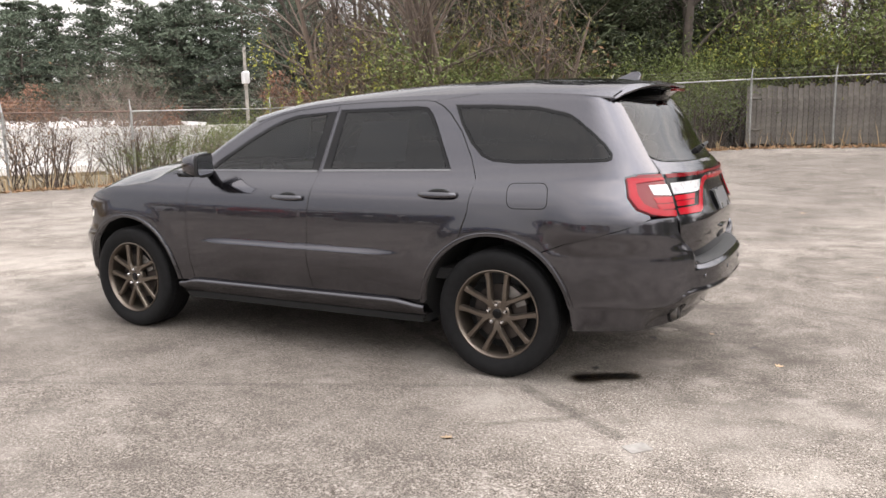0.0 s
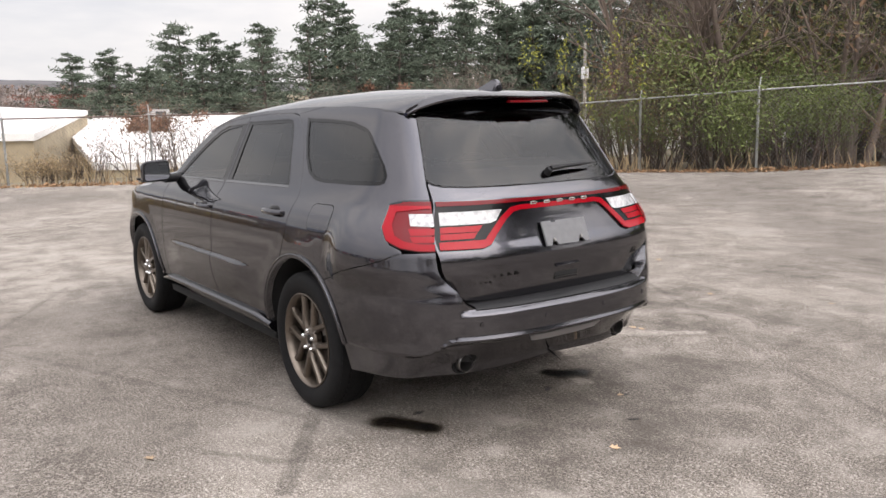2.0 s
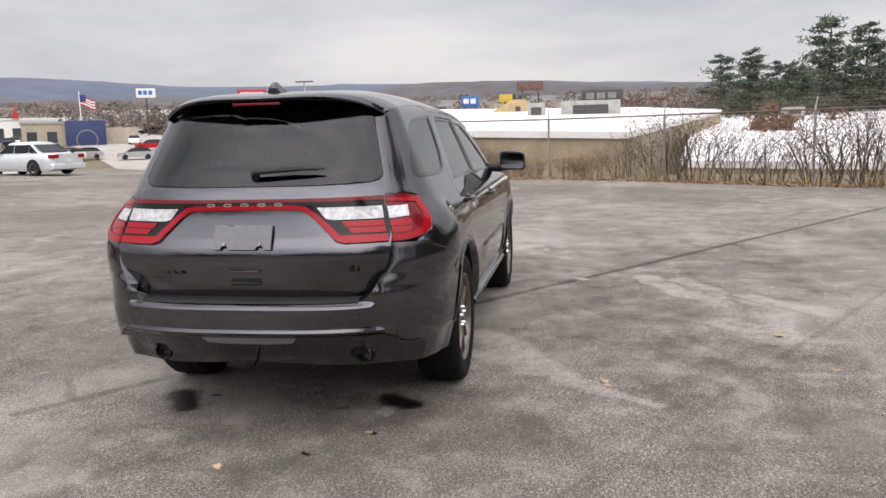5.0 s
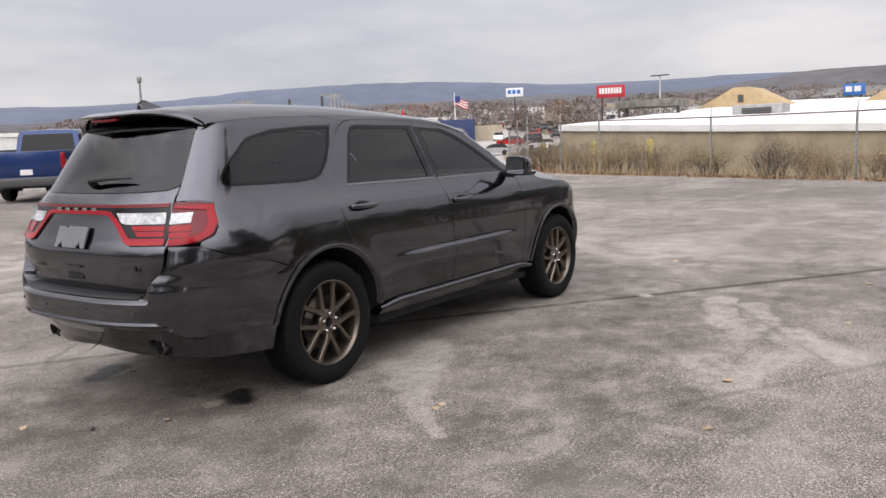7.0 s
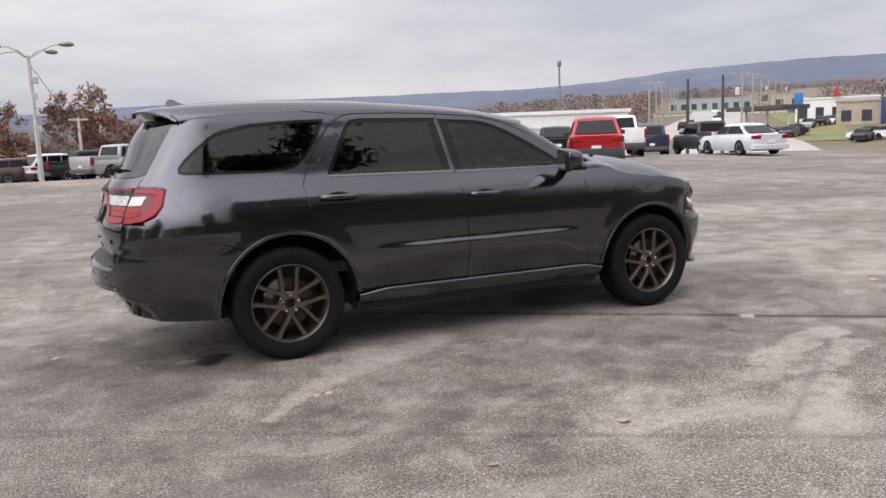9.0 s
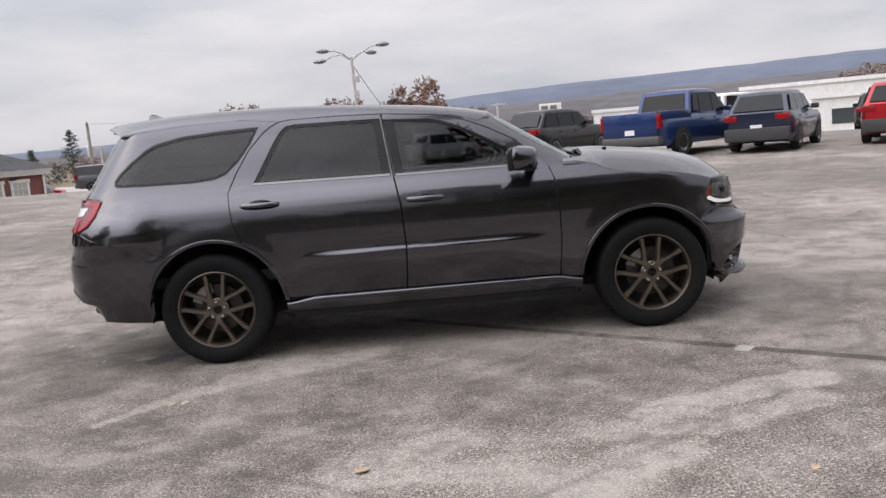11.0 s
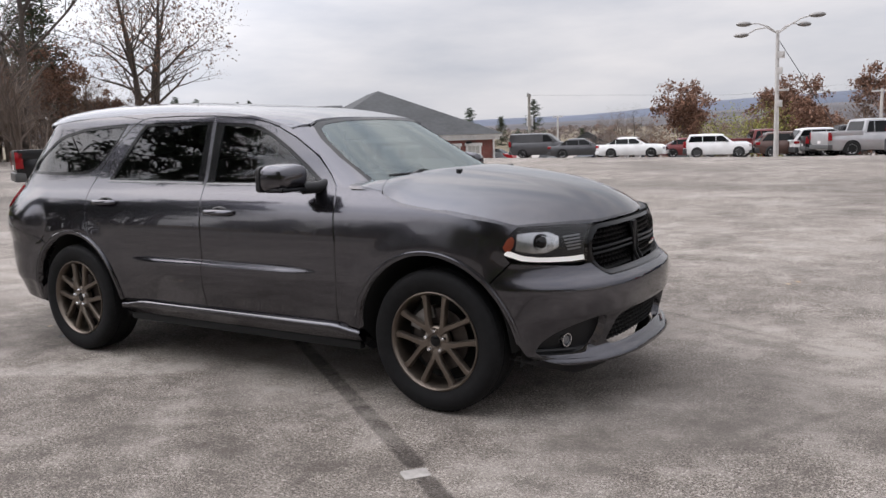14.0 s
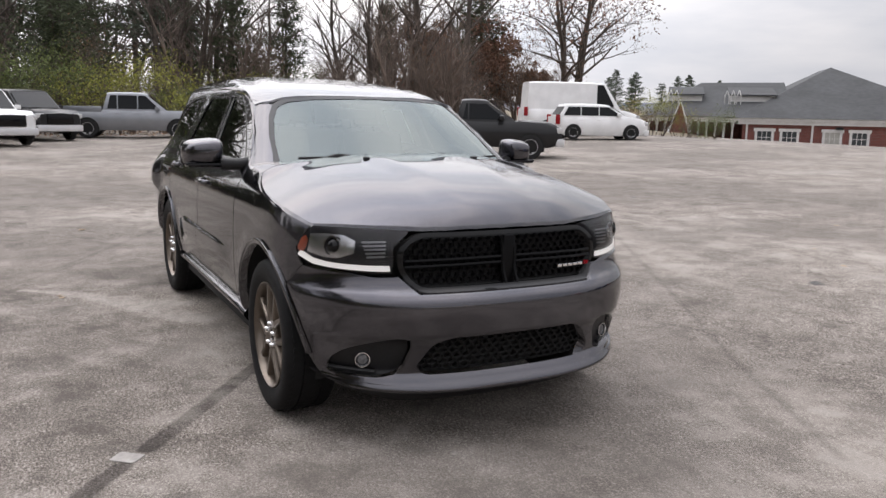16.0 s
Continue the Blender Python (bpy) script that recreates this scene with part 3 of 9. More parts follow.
# worn white squares at both ends of the sealed joint
M_WORN = mat("worn_white_paint", (.38, .36, .335), rough=.85, second=(.22, .205, .19), scale=30, patch=6)
for x, y, a in ((-2.545, 1.60, 52), (1.868, -1.645, 53)):
    bm = bmesh.new()
    prism(bm, rounded([(-.062, -.045), (.058, -.05), (.064, .042), (-.058, .048)], .012, 2), .0, .004, plane="xy")
    bmesh.ops.transform(bm, matrix=pose(x, y, lot_height(x, y) + .0005, 0, 0, a), verts=bm.verts)
    tagged(part("paint_mark", outward(bm), M_WORN), "worn white paint square on the asphalt", "paint mark", "worn paint marks")
# single fallen leaves on the asphalt
M_LEAF = mat("dry_leaf", (.42, .30, .19), rough=.8, vary=.25, scale=60, obj_random=.25)
leaf_bm = bmesh.new()
lp = [(0, -.05), (.012, -.035), (.035, -.03), (.022, -.008), (.04, .015), (.016, .018), (0, .05), (-.016, .018), (-.04, .015), (-.022, -.008), (-.035, -.03), (-.012, -.035)]
top_l = [leaf_bm.verts.new((x, y, .008 + .014 * abs(x) / .04 + .01 * abs(y) / .05)) for x, y in lp]
low_l = [leaf_bm.verts.new((v.co.x, v.co.y, v.co.z - .002)) for v in top_l]
leaf_bm.faces.new(top_l), leaf_bm.faces.new(low_l[::-1])
for i in range(len(lp)):
    leaf_bm.faces.new((top_l[i - 1], low_l[i - 1], low_l[i], top_l[i]))
leaf_me = bpy.data.meshes.new("fallen_leaf")
leaf_bm.to_mesh(leaf_me), leaf_bm.free()
leaf_me.materials.append(M_LEAF)
rnd = random.Random(4)
spots = [(-1.678, 1.866), (-1.538, -1.773), (-1.217, -3.171), (-2.5, -.56), (-3.0, .03), (-1.62, -1.79), (.2, -4.2), (-2.1, -3.6), (3.2, -3.3), (4.5, 2.5), (-3.6, 3.3), (-2.4, 2.9), (2.6, 3.4), (-5.4, -1.4), (3.9, -1.2)]
spots += [(rnd.uniform(-9, 9), rnd.choice((-1, 1)) * rnd.uniform(2.6, 9)) for k in range(26)]
for x, y in spots:
    o = new("fallen_leaf", leaf_me)
    o.matrix_basis = pose(x, y, lot_height(x, y) - .006, rnd.uniform(-6, 6), rnd.uniform(-6, 6), rnd.uniform(0, 360)) @ Matrix.Scale(rnd.uniform(.45, .95), 4)
    tagged(o, "dry brown fallen leaf on the asphalt", "leaf", "fallen leaves on the lot")

# ---- the grey SUV ----
HALF = curve((.18, .835), (.30, .886), (.42, .916), (.55, .941), (.70, .950), (.85, .949), (.95, .944), (1.04, .930), (1.09, .912), (1.13, .889),
             (1.18, .856), (1.25, .818), (1.40, .755), (1.55, .690), (1.65, .645), (1.75, .57))
REAR = curve((.18, -2.50), (.34, -2.62), (.45, -2.665), (.55, -2.70), (.66, -2.708), (.73, -2.706), (.785, -2.692), (.84, -2.658), (.90, -2.634), (.97, -2.620), (1.10, -2.59), (1.20, -2.555),
             (1.27, -2.505), (1.40, -2.405), (1.50, -2.325), (1.60, -2.245), (1.75, -2.12))
GATE = curve((.66, -2.60), (.72, -2.605), (.80, -2.622), (.93, -2.640), (.955, -2.636), (1.02, -2.606), (1.12, -2.575), (1.20, -2.562), (1.24, -2.535), (1.27, -2.505),
             (1.40, -2.405), (1.50, -2.325), (1.60, -2.245), (1.75, -2.12))
NOSE = curve((.15, 2.24), (.22, 2.33), (.29, 2.385), (.34, 2.37), (.42, 2.385), (.55, 2.405), (.66, 2.417), (.69, 2.411), (.715, 2.385), (.745, 2.340), (.80, 2.312), (.90, 2.305), (.98, 2.28), (1.06, 2.22), (1.2, 2.05))
SCREEN = curve((1.15, 1.24), (1.20, 1.16), (1.23, 1.11), (1.32, .965), (1.45, .76), (1.59, .535), (1.65, .43))
XR, LR, NR = -1.90, 1.30, 2.95
XF, LF, NF = 1.60, 1.25, 2.6
ARCH_R, ARCH_F, ARCH = (-1.508, .385), (1.508, .380), .478


def extra(x, z):
    """Creases and flares on the flank."""
    e = 0.0
    a = ease(-.95, -.55, x) * (1 - ease(.45, .85, x))
    e += .018 * a * (1 - ease(.700, .738, z)) * ease(.45, .66, z)
    for cx, cz in (ARCH_R, ARCH_F):
        r = math.hypot(x - cx, z - cz)
        if r < .62 and z > .2:
            e += .007 * (1 - ease(ARCH + .01, ARCH + .15, r))
    # a shoulder along the top of the rear bumper
    e -= .050 * ease(.760, .905, z) * (1 - ease(.95, 1.2, z)) * ease(1.80, 2.06, -x)
    return e


def corner(u, start, run, n):
    """How far round a rounded end: share of the depth, share of the half width."""
    a = abs(u - start) / run * math.pi / 2
    c, k = math.cos(a), math.sin(a)
    r = (abs(c) ** n + abs(k) ** n) ** (-1 / n)
    return r * k, r * c


def corner_run(t, w, run, over):
    a = math.atan2(t, w)
    return (math.pi - a if over else a) / (math.pi / 2) * run


def hull(u, z, rear=REAR, front=NOSE, xf=None, nf=NF, lf=LF):
    """The body's outline at height z: u runs along the flank and round both ends."""
    w = HALF(z)
    x, y = u, w
    swell = .07 * ease(1.30, 1.58, z)
    xfs = XF if xf is None else xf(z)
    if u < XR:
        t, k = corner(u, XR, LR, NR)
        x, y = XR - (XR - rear(z)) * t - swell * (1 - min(1, abs(k)) ** 2) ** 1.6, w * k
    elif u > xfs:
        t, k = corner(u, xfs, lf, nf)
        x, y = xfs + (front(z) - xfs) * t, w * k
    return Vector((x, y + math.copysign(extra(x, z), y) * min(1, abs(y) / .7), z))


def body(u, z):
    return hull(u, z)


def gate(u, z):
    return hull(u, z, rear=GATE)


def cabin(u, z):
    return hull(u, z, front=SCREEN, xf=lambda h: SCREEN(h) - .36, nf=3.0, lf=.62)


def at_x(x, z):
    """The run u of the flank at x."""
    if x < XR:
        t = clamp((XR - x) / (XR - REAR(z)))
        return XR - corner_run(t, (1 - t ** NR) ** (1 / NR), LR, False), z
    if x > XF:
        t = clamp((x - XF) / (NOSE(z) - XF))
        return XF + corner_run(t, (1 - t ** NF) ** (1 / NF), LF, False), z
    return x, z


def at_rear(y, z):
    k = clamp(abs(y) / HALF(z))
    return XR - corner_run((1 - k ** NR) ** (1 / NR), k, LR, y < 0), z


def at_front(y, z):
    k = clamp(abs(y) / HALF(z))
    return XF + corner_run((1 - k ** NF) ** (1 / NF), k, LF, y < 0), z


def at_screen(y, z):
    k = clamp(abs(y) / HALF(z))
    return SCREEN(z) - .36 + corner_run((1 - k ** 3) ** (1 / 3), k, .62, y < 0), z


def cab_x(x, z):
    xs = SCREEN(z) - .36
    if x <= xs:
        return x, z
    t = clamp((x - xs) / .36)
    return xs + corner_run(t, (1 - t ** 3) ** (1 / 3), .62, False), z


def arc(c, r, a0, a1, n=14):
    return [(c[0] + r * math.cos(radians(a0 + (a1 - a0) * i / n)), c[1] + r * math.sin(radians(a0 + (a1 - a0) * i / n))) for i in range(n + 1)]


suv = thing("grey_suv", pose(0, 0, 0), "dark granite-grey metallic SUV with bronze wheels and tinted windows", "car")
RAIL = curve((-2.35, 1.585), (-2.1, 1.635), (-1.6, 1.672), (-1.0, 1.678), (-.5, 1.668), (-.1, 1.645), (.06, 1.625), (.2, 1.595), (.3, 1.568), (.4, 1.540), (.52, 1.512))
ROOF = curve((-2.5, 1.675), (-2.3, 1.722), (-2.0, 1.752), (-1.5, 1.770), (-1.0, 1.764), (-.5, 1.735), (0, 1.690), (.3, 1.648), (.5, 1.605))
SEAM = curve((1.05, 1.21), (1.17, 1.175), (1.24, 1.135), (1.34, 1.105), (1.63, 1.07), (1.85, 1.035), (1.99, 1.000), (2.1, .985), (2.3, .97))
HOOD = curve((1.0, 1.262), (1.15, 1.272), (1.25, 1.270), (1.50, 1.245), (1.78, 1.205), (1.98, 1.160), (2.14, 1.100), (2.23, 1.040), (2.29, .975), (2.33, .93))
DOOR_TOP = [(-1.37, 1.18), (-1.31, 1.31), (-1.22, 1.46), (-1.12, 1.57), (-1.06, 1.615), (-1.0, 1.643), (-.93, 1.652), (-.61, 1.652), (-.28, 1.640), (.06, 1.610),
            (.20, 1.583), (.30, 1.553), (.46, 1.485), (.66, 1.375), (.79, 1.265), (.85, 1.200)]
FRONT_EDGE = [(.88, 1.11), (.90, .90), (.90, .66), (.885, .50), (.88, .425)]
B_LINE = [(-.28, 1.640), (-.22, 1.20), (-.185, 1.01), (-.17, .72), (-.18, .55), (-.19, .425)]
REAR_GLASS = [(-1.165, 1.235), (-1.10, 1.355), (-1.035, 1.475), (-.985, 1.553), (-.945, 1.592), (-.88, 1.600), (-.335, 1.592), (-.295, 1.225)]
FRONT_GLASS = [(-.195, 1.585), (.05, 1.563), (.16, 1.536), (.27, 1.490), (.43, 1.405), (.60, 1.300), (.72, 1.215), (-.155, 1.218)]
QUARTER_GLASS = [at_x(x, z) for x, z in ((-2.135, 1.291), (-2.155, 1.300), (-2.155, 1.322), (-2.120, 1.366), (-2.045, 1.432), (-1.955, 1.500), (-1.85, 1.548), (-1.68, 1.583), (-1.41, 1.600), (-1.165, 1.606), (-1.215, 1.510),
                 (-1.30, 1.395), (-1.385, 1.318), (-1.46, 1.290), (-1.60, 1.279), (-1.90, 1.283), (-2.08, 1.288))]
door_low_rear = [(-.99, .425)] + arc(ARCH_R, ARCH + .002, 7, 62, 12) + [(-1.345, .98)]


def band(poly, d0, d1):
    """A frame between two insets of one outline: outer, inner."""
    return inset(poly, d0), inset(poly, d1)


def both(name, made, material, label=""):
    a = skin(name, made, material, suv, label)
    b = skin(name, made, material, suv, label, mirror=True)
    return a, b


# dark under-skin, which shows in the gaps
lower = [(-1.02, .30)] + arc(ARCH_R, ARCH + .01, 5, 175, 16) + [at_x(-2.1, .36), at_x(-2.35, .40), at_rear(.3, .40), at_rear(.0, .40), at_rear(0, 1.2), at_rear(.3, 1.2), at_rear(.6, 1.22),
         at_x(-2.25, 1.22), (-1.85, 1.22), (-1.4, 1.20), (.9, 1.19), (1.1, 1.16), (1.3, 1.08), (1.63, 1.04), at_x(1.95, .96), at_front(.5, .93), at_front(0, .93), at_front(0, .80), at_front(.55, .74), at_front(.6, .45),
         at_x(2.0, .34)] + arc(ARCH_F, ARCH + .01, 5, 175, 16) + [(1.0, .30)]
both("inner_body", sheet(lower[::-1], lambda u, z: hull(u, z, rear=lambda h: REAR(h) + .11, front=lambda h: NOSE(h) - .12), step=.06, out=-.016, deep=0), M_SHELL)
upper = [(.80, 1.21), (.62, 1.37), (.42, 1.48), (.25, 1.555), (.06, 1.60), (-.28, 1.63), (-.93, 1.64), (-1.6, 1.64), at_x(-2.02, 1.60), at_x(-2.16, 1.45), at_x(-2.30, 1.25), (-1.85, 1.21), (.3, 1.20)]
both("inner_frame", sheet(upper, body, holes=[inset(REAR_GLASS, -.004), inset(FRONT_GLASS, -.004), inset(QUARTER_GLASS, -.004)], step=.06, out=-.016, deep=0), M_GLOSS)

# doors, with their windows
front_door = [DOOR_TOP[8]] + DOOR_TOP[9:] + FRONT_EDGE + B_LINE[::-1][:-1]
rear_door = [DOOR_TOP[0]] + DOOR_TOP[1:9] + B_LINE[1:] + door_low_rear
for mirror in (False, True):
    for nm, line, pane, pm in (("front_door", front_door, FRONT_GLASS, M_GLASS_FRONT), ("rear_door", rear_door, REAR_GLASS, M_GLASS_SIDE)):
        hole = inset(pane, -.012)
        if nm == "front_door":
            hole = [(-.262, 1.592), (.05, 1.574), (.165, 1.546), (.275, 1.500), (.437, 1.414), (.61, 1.308), (.77, 1.206), (-.207, 1.206)]
        else:
            hole = [(-1.19, 1.224), (-1.115, 1.358), (-1.05, 1.478), (-1.0, 1.558), (-.955, 1.602), (-.88, 1.611), (-.296, 1.601), (-.242, 1.212)]
        d = skin(nm, sheet(line, body, holes=[hole], step=(.05, .0175), gap=.0055), M_PAINT, suv, mirror=mirror)
        o, i = hole, inset(pane, .006)
        skin("window_frame", sheet(inset(o, .001), body, holes=[i], step=.05, out=-.003, gap=0, deep=.01), M_GLOSS, d, mirror=mirror)
        skin("window_pane", sheet(inset(pane, .001), body, step=.05, out=-.008, gap=0, deep=.004, closed=False), pm, d, mirror=mirror)
        belt = [(hole[0][0], 1.226), (hole[-1][0] if nm == "rear_door" else .77, 1.215), (hole[-1][0] if nm == "rear_door" else .77, 1.203), (hole[0][0], 1.212)]
        if nm == "front_door":
            belt = [(-.205, 1.216), (.775, 1.212), (.775, 1.200), (-.205, 1.203)]
        else:
            belt = [(-1.19, 1.232), (-.245, 1.220), (-.245, 1.206), (-1.195, 1.219)]
        skin("belt_moulding", sheet(belt, body, step=.08, out=.004, gap=0, deep=.01), M_BELT, d, mirror=mirror)
        hx = -1.145 if nm == "rear_door" else -.015
        hz = 1.087 if nm == "rear_door" else 1.042
        # pull handle over a scooped cup
        y0 = HALF(hz)
        cup = bmesh.new()
        bmesh.ops.create_uvsphere(cup, u_segments=20, v_segments=10, radius=1, matrix=Matrix.LocRotScale((hx, y0 - .010, hz), None, (.085, .014, .034)))
        mirrored("handle_cup", cup, M_GLOSS, d, mirror=mirror)
        hb = bmesh.new()
        n = 12
        rings = []
        for k in range(n + 1):
            s = k / n
            x = hx - .128 + .256 * s
            bow = math.sin(math.pi * clamp(s, .001, .999)) ** .45
            yy = y0 + .006 + .030 * bow
            hh, tt = .015 * (.75 + .35 * bow), .009
            rings.append([hb.verts.new((x, yy + tt * math.cos(a) - .3 * (hh * math.sin(a)), hz + hh * math.sin(a))) for a in [j * math.tau / 10 for j in range(10)]])
        for a, b in zip(rings, rings[1:]):
            for j in range(10):
                hb.faces.new((a[j], b[j], b[(j + 1) % 10], a[(j + 1) % 10]))
        hb.faces.new(rings[0]), hb.faces.new(rings[-1][::-1])
        for xx in (hx - .118, hx + .118):
            add_box(hb, xx - .014, xx + .014, y0 - .015, y0 + .016, hz - .012, hz + .012, bevel=.005)
        mirrored("door_handle", outward(hb), M_PAINT, d, mirror=mirror)

# fenders, rear quarters and pillars
fender = [(.85, 1.20), (.98, 1.198), (1.06, 1.195), (1.17, 1.175), (1.24, 1.135), (1.34, 1.105), (1.63, 1.07), at_x(1.85, 1.035), at_x(1.985, 1.002), at_x(1.955, .955), at_x(1.925, .90), at_x(1.945, .85), at_x(1.965, .825),
          at_x(1.93, .785)] + [at_x(*p) for p in arc(ARCH_F, ARCH, 43, 177, 22)] + [(1.0, .41), (.93, .41), (.885, .425)] + FRONT_EDGE[::-1][1:]
both("front_fender", sheet(fender, body, step=.035, gap=.0045), M_PAINT)
quarter_top = [(-1.0, 1.643), (-1.06, 1.615), (-1.12, 1.57), (-1.22, 1.46), (-1.31, 1.31), (-1.37, 1.18)]
quarter = quarter_top + [(-1.345, .98)] + arc(ARCH_R, ARCH, 62.5, 126, 11) + [at_x(-1.95, .832), at_x(-2.15, .888), at_x(-2.33, .942), at_x(-2.408, .980),
          at_x(-2.398, 1.000), at_x(-2.335, 1.028), at_x(-2.282, 1.090), at_x(-2.245, 1.195), at_rear(.76, 1.212), at_rear(.672, 1.215), at_rear(.655, 1.29), at_rear(.620, 1.42), at_rear(.585, 1.55), at_rear(.572, 1.60),
          at_x(-2.05, 1.635), (-1.88, 1.655), (-1.6, 1.672), (-1.3, 1.677)]
both("rear_quarter", sheet(quarter, body, holes=[inset(QUARTER_GLASS, -.010)], step=.035, gap=.0025, deep=.05), M_PAINT)
both("quarter_frame", sheet(inset(QUARTER_GLASS, -.009), body, holes=[inset(QUARTER_GLASS, .008)], step=.05, out=-.003, gap=0), M_GLOSS)
both("quarter_pane", sheet(QUARTER_GLASS, body, step=.05, out=-.008, gap=0, deep=.004), M_GLASS_SIDE)
pillar = [cab_x(*p) for p in [(.85, 1.185), (.85, 1.20), (.79, 1.265), (.66, 1.375), (.46, 1.485), (.30, 1.553), (.30, 1.574), (.40, 1.562), (.497, 1.548), (.597, 1.472), (.767, 1.362), (.954, 1.252), (1.03, 1.206), (1.03, 1.185)]]
both("windscreen_pillar", sheet(pillar, cabin, step=.025, gap=.0015), M_PAINT)
rail_line = [(-1.0, 1.643)] + DOOR_TOP[6:12] + [(x, RAIL(x) + .004) for x in (.30, .2, .06, -.1, -.3, -.5, -.75, -1.0, -1.3)]
both("roof_rail", sheet(rail_line, body, step=.04, gap=.0015), M_PAINT)
for a_c, lo_a, hi_a in ((ARCH_R, 4, 170), (ARCH_F, 4, 176)):
    ring_line = [at_x(*p) for p in arc(a_c, ARCH - .006, lo_a, hi_a, 34)] + [at_x(*p) for p in arc(a_c, ARCH + .020, hi_a, lo_a, 34)]
    both("arch_lip", sheet(ring_line, body, step=.2, out=.009, gap=0, deep=.04), M_PAINT)
for a_c, lo_a, hi_a in ((ARCH_R, 6, 168), (ARCH_F, 6, 174)):
    for s in (1, -1):
        bead = bmesh.new()
        pts = []
        for q in arc(a_c, ARCH + .012, lo_a, hi_a, 40):
            p = body(*at_x(*q))
            pts.append(Vector((p.x, s * (p.y + .006), p.z)))
        add_tube(bead, pts, .0075, 8)
        part("arch_bead", outward(bead), M_PAINT, suv)
fuel = rounded([at_x(-1.825, 1.160), at_x(-1.585, 1.155), at_x(-1.605, 1.02), at_x(-1.845, 1.025)], .045, 5)
skin("fuel_door", sheet(fuel, body, step=.04, out=.002, gap=.0, deep=.006), M_PAINT, suv)
skin("fuel_door_gap", sheet(inset(fuel, -.005), body, holes=[inset(fuel, .002)], step=.06, out=.0006, gap=0, deep=0), M_SHELL, suv)


# roof, bonnet and screens
def roof(x, y):
    e = HALF(RAIL(x)) if x > -1.9 else HALF(RAIL(x)) * (1 - .5 * ((-1.9 - x) / .75) ** 2)
    c, r = ROOF(x), RAIL(x)
    return Vector((x, y, c - (c - r) * (abs(y) / e) ** 5.0))


def roof_edge(x):
    return HALF(RAIL(x)) if x > -1.9 else HALF(RAIL(x)) * (1 - .5 * ((-1.9 - x) / .75) ** 2)


xs_roof = [-2.12, -2.06, -2.0, -1.9, -1.6, -1.3, -1.0, -.7, -.4, -.1, .06, .2]
right_edge = [(x, -roof_edge(x)) for x in xs_roof]
rim_half = [(cabin(*at_screen(y, z)).x + .004, y) for y, z in ((.612, 1.548), (.55, 1.578), (.40, 1.596), (.2, 1.604))]
front_rim = [(.30, -HALF(1.568)), (.40, -HALF(1.545))] + [(x, -y) for x, y in rim_half] + [(cabin(*at_screen(0, 1.607)).x + .004, 0)] + rim_half[::-1] + [(.40, HALF(1.545)), (.30, HALF(1.568))]
roof_line = right_edge + front_rim + [(x, -y) for x, y in right_edge[::-1]] + [(-2.150, .52), (-2.178, .40), (-2.191, .24), (-2.195, 0), (-2.191, -.24), (-2.178, -.40), (-2.150, -.52)]
top = lambda p: Vector((0, 0, 1))
skin("roof", sheet(roof_line, roof, holes=[rounded([(-.75, -.40), (-.02, -.39), (-.02, .39), (-.75, .40)], .06)], step=.05, gap=.002), M_PAINT, suv, face=top)
skin("sunroof", sheet(rounded([(-.75, -.40), (-.02, -.39), (-.02, .39), (-.75, .40)], .06), roof, step=.06, gap=.004, out=.001), M_GLOSS, suv, face=top)


def bonnet(x, y):
    e = HALF(SEAM(x)) if x < XF else hull(at_x(min(x, NOSE(SEAM(x)) - .001), SEAM(x))[0], SEAM(x)).y + .02
    e = max(e, .35)
    c, s = HOOD(x), SEAM(x)
    # the nose bows in plan, so that the leading edge drops away towards the lamps
    k = .26 * (y / .9) ** 2
    c = HOOD(x + k * ease(1.5, 2.25, x + k))
    ridge = .011 * (1 - ease(.24, .40, abs(y) + .10 * ease(1.2, 2.2, x))) * ease(1.05, 1.4, x) * (1 - ease(2.05, 2.25, x + k))
    t = clamp(abs(y) / e, 0, 1.05)
    return Vector((x, y, c + ridge - max(c - s, 0) * t ** 3.0))


edge_r = [(1.17, -HALF(1.175) + .006), (1.24, -HALF(1.135) + .006), (1.34, -HALF(1.105) + .006), (1.63, -HALF(1.07) + .004)]
edge_r += [(x, -hull(at_x(x, SEAM(x))[0], SEAM(x)).y + .004) for x in (1.75, 1.85, 1.93, 1.985)]
lead = [(2.035, -.76), (2.085, -.68), (2.13, -.60), (2.175, -.50), (2.215, -.40), (2.245, -.28), (2.265, -.14), (2.272, 0)]
hood_line = [(1.10, -.70), (1.14, -.80)] + edge_r + lead
hood_line += [(x, -y) for x, y in hood_line[::-1][1:]]
hood_line += [(1.145, .55), (1.165, .3), (1.175, 0), (1.165, -.3), (1.145, -.55)]
skin("bonnet", sheet(hood_line, bonnet, step=.035, gap=.008, deep=.03), M_PAINT, suv, face=top)
cap = [(.96, .775), (1.03, .757), (1.105, .702), (1.142, .80), (1.172, .853), (1.06, .866), (.96, .866)]
both("fender_cap", sheet(cap, bonnet, step=.04, gap=0, deep=.02), M_PAINT)
for yy in (-.33, .33):
    nz = bmesh.new()
    q = bonnet(1.36, yy)
    add_box(nz, q.x - .016, q.x + .012, yy - .016, yy + .016, q.z - .004, q.z + .010, bevel=.004)
    part("washer_nozzle", nz, M_BLACK, suv)

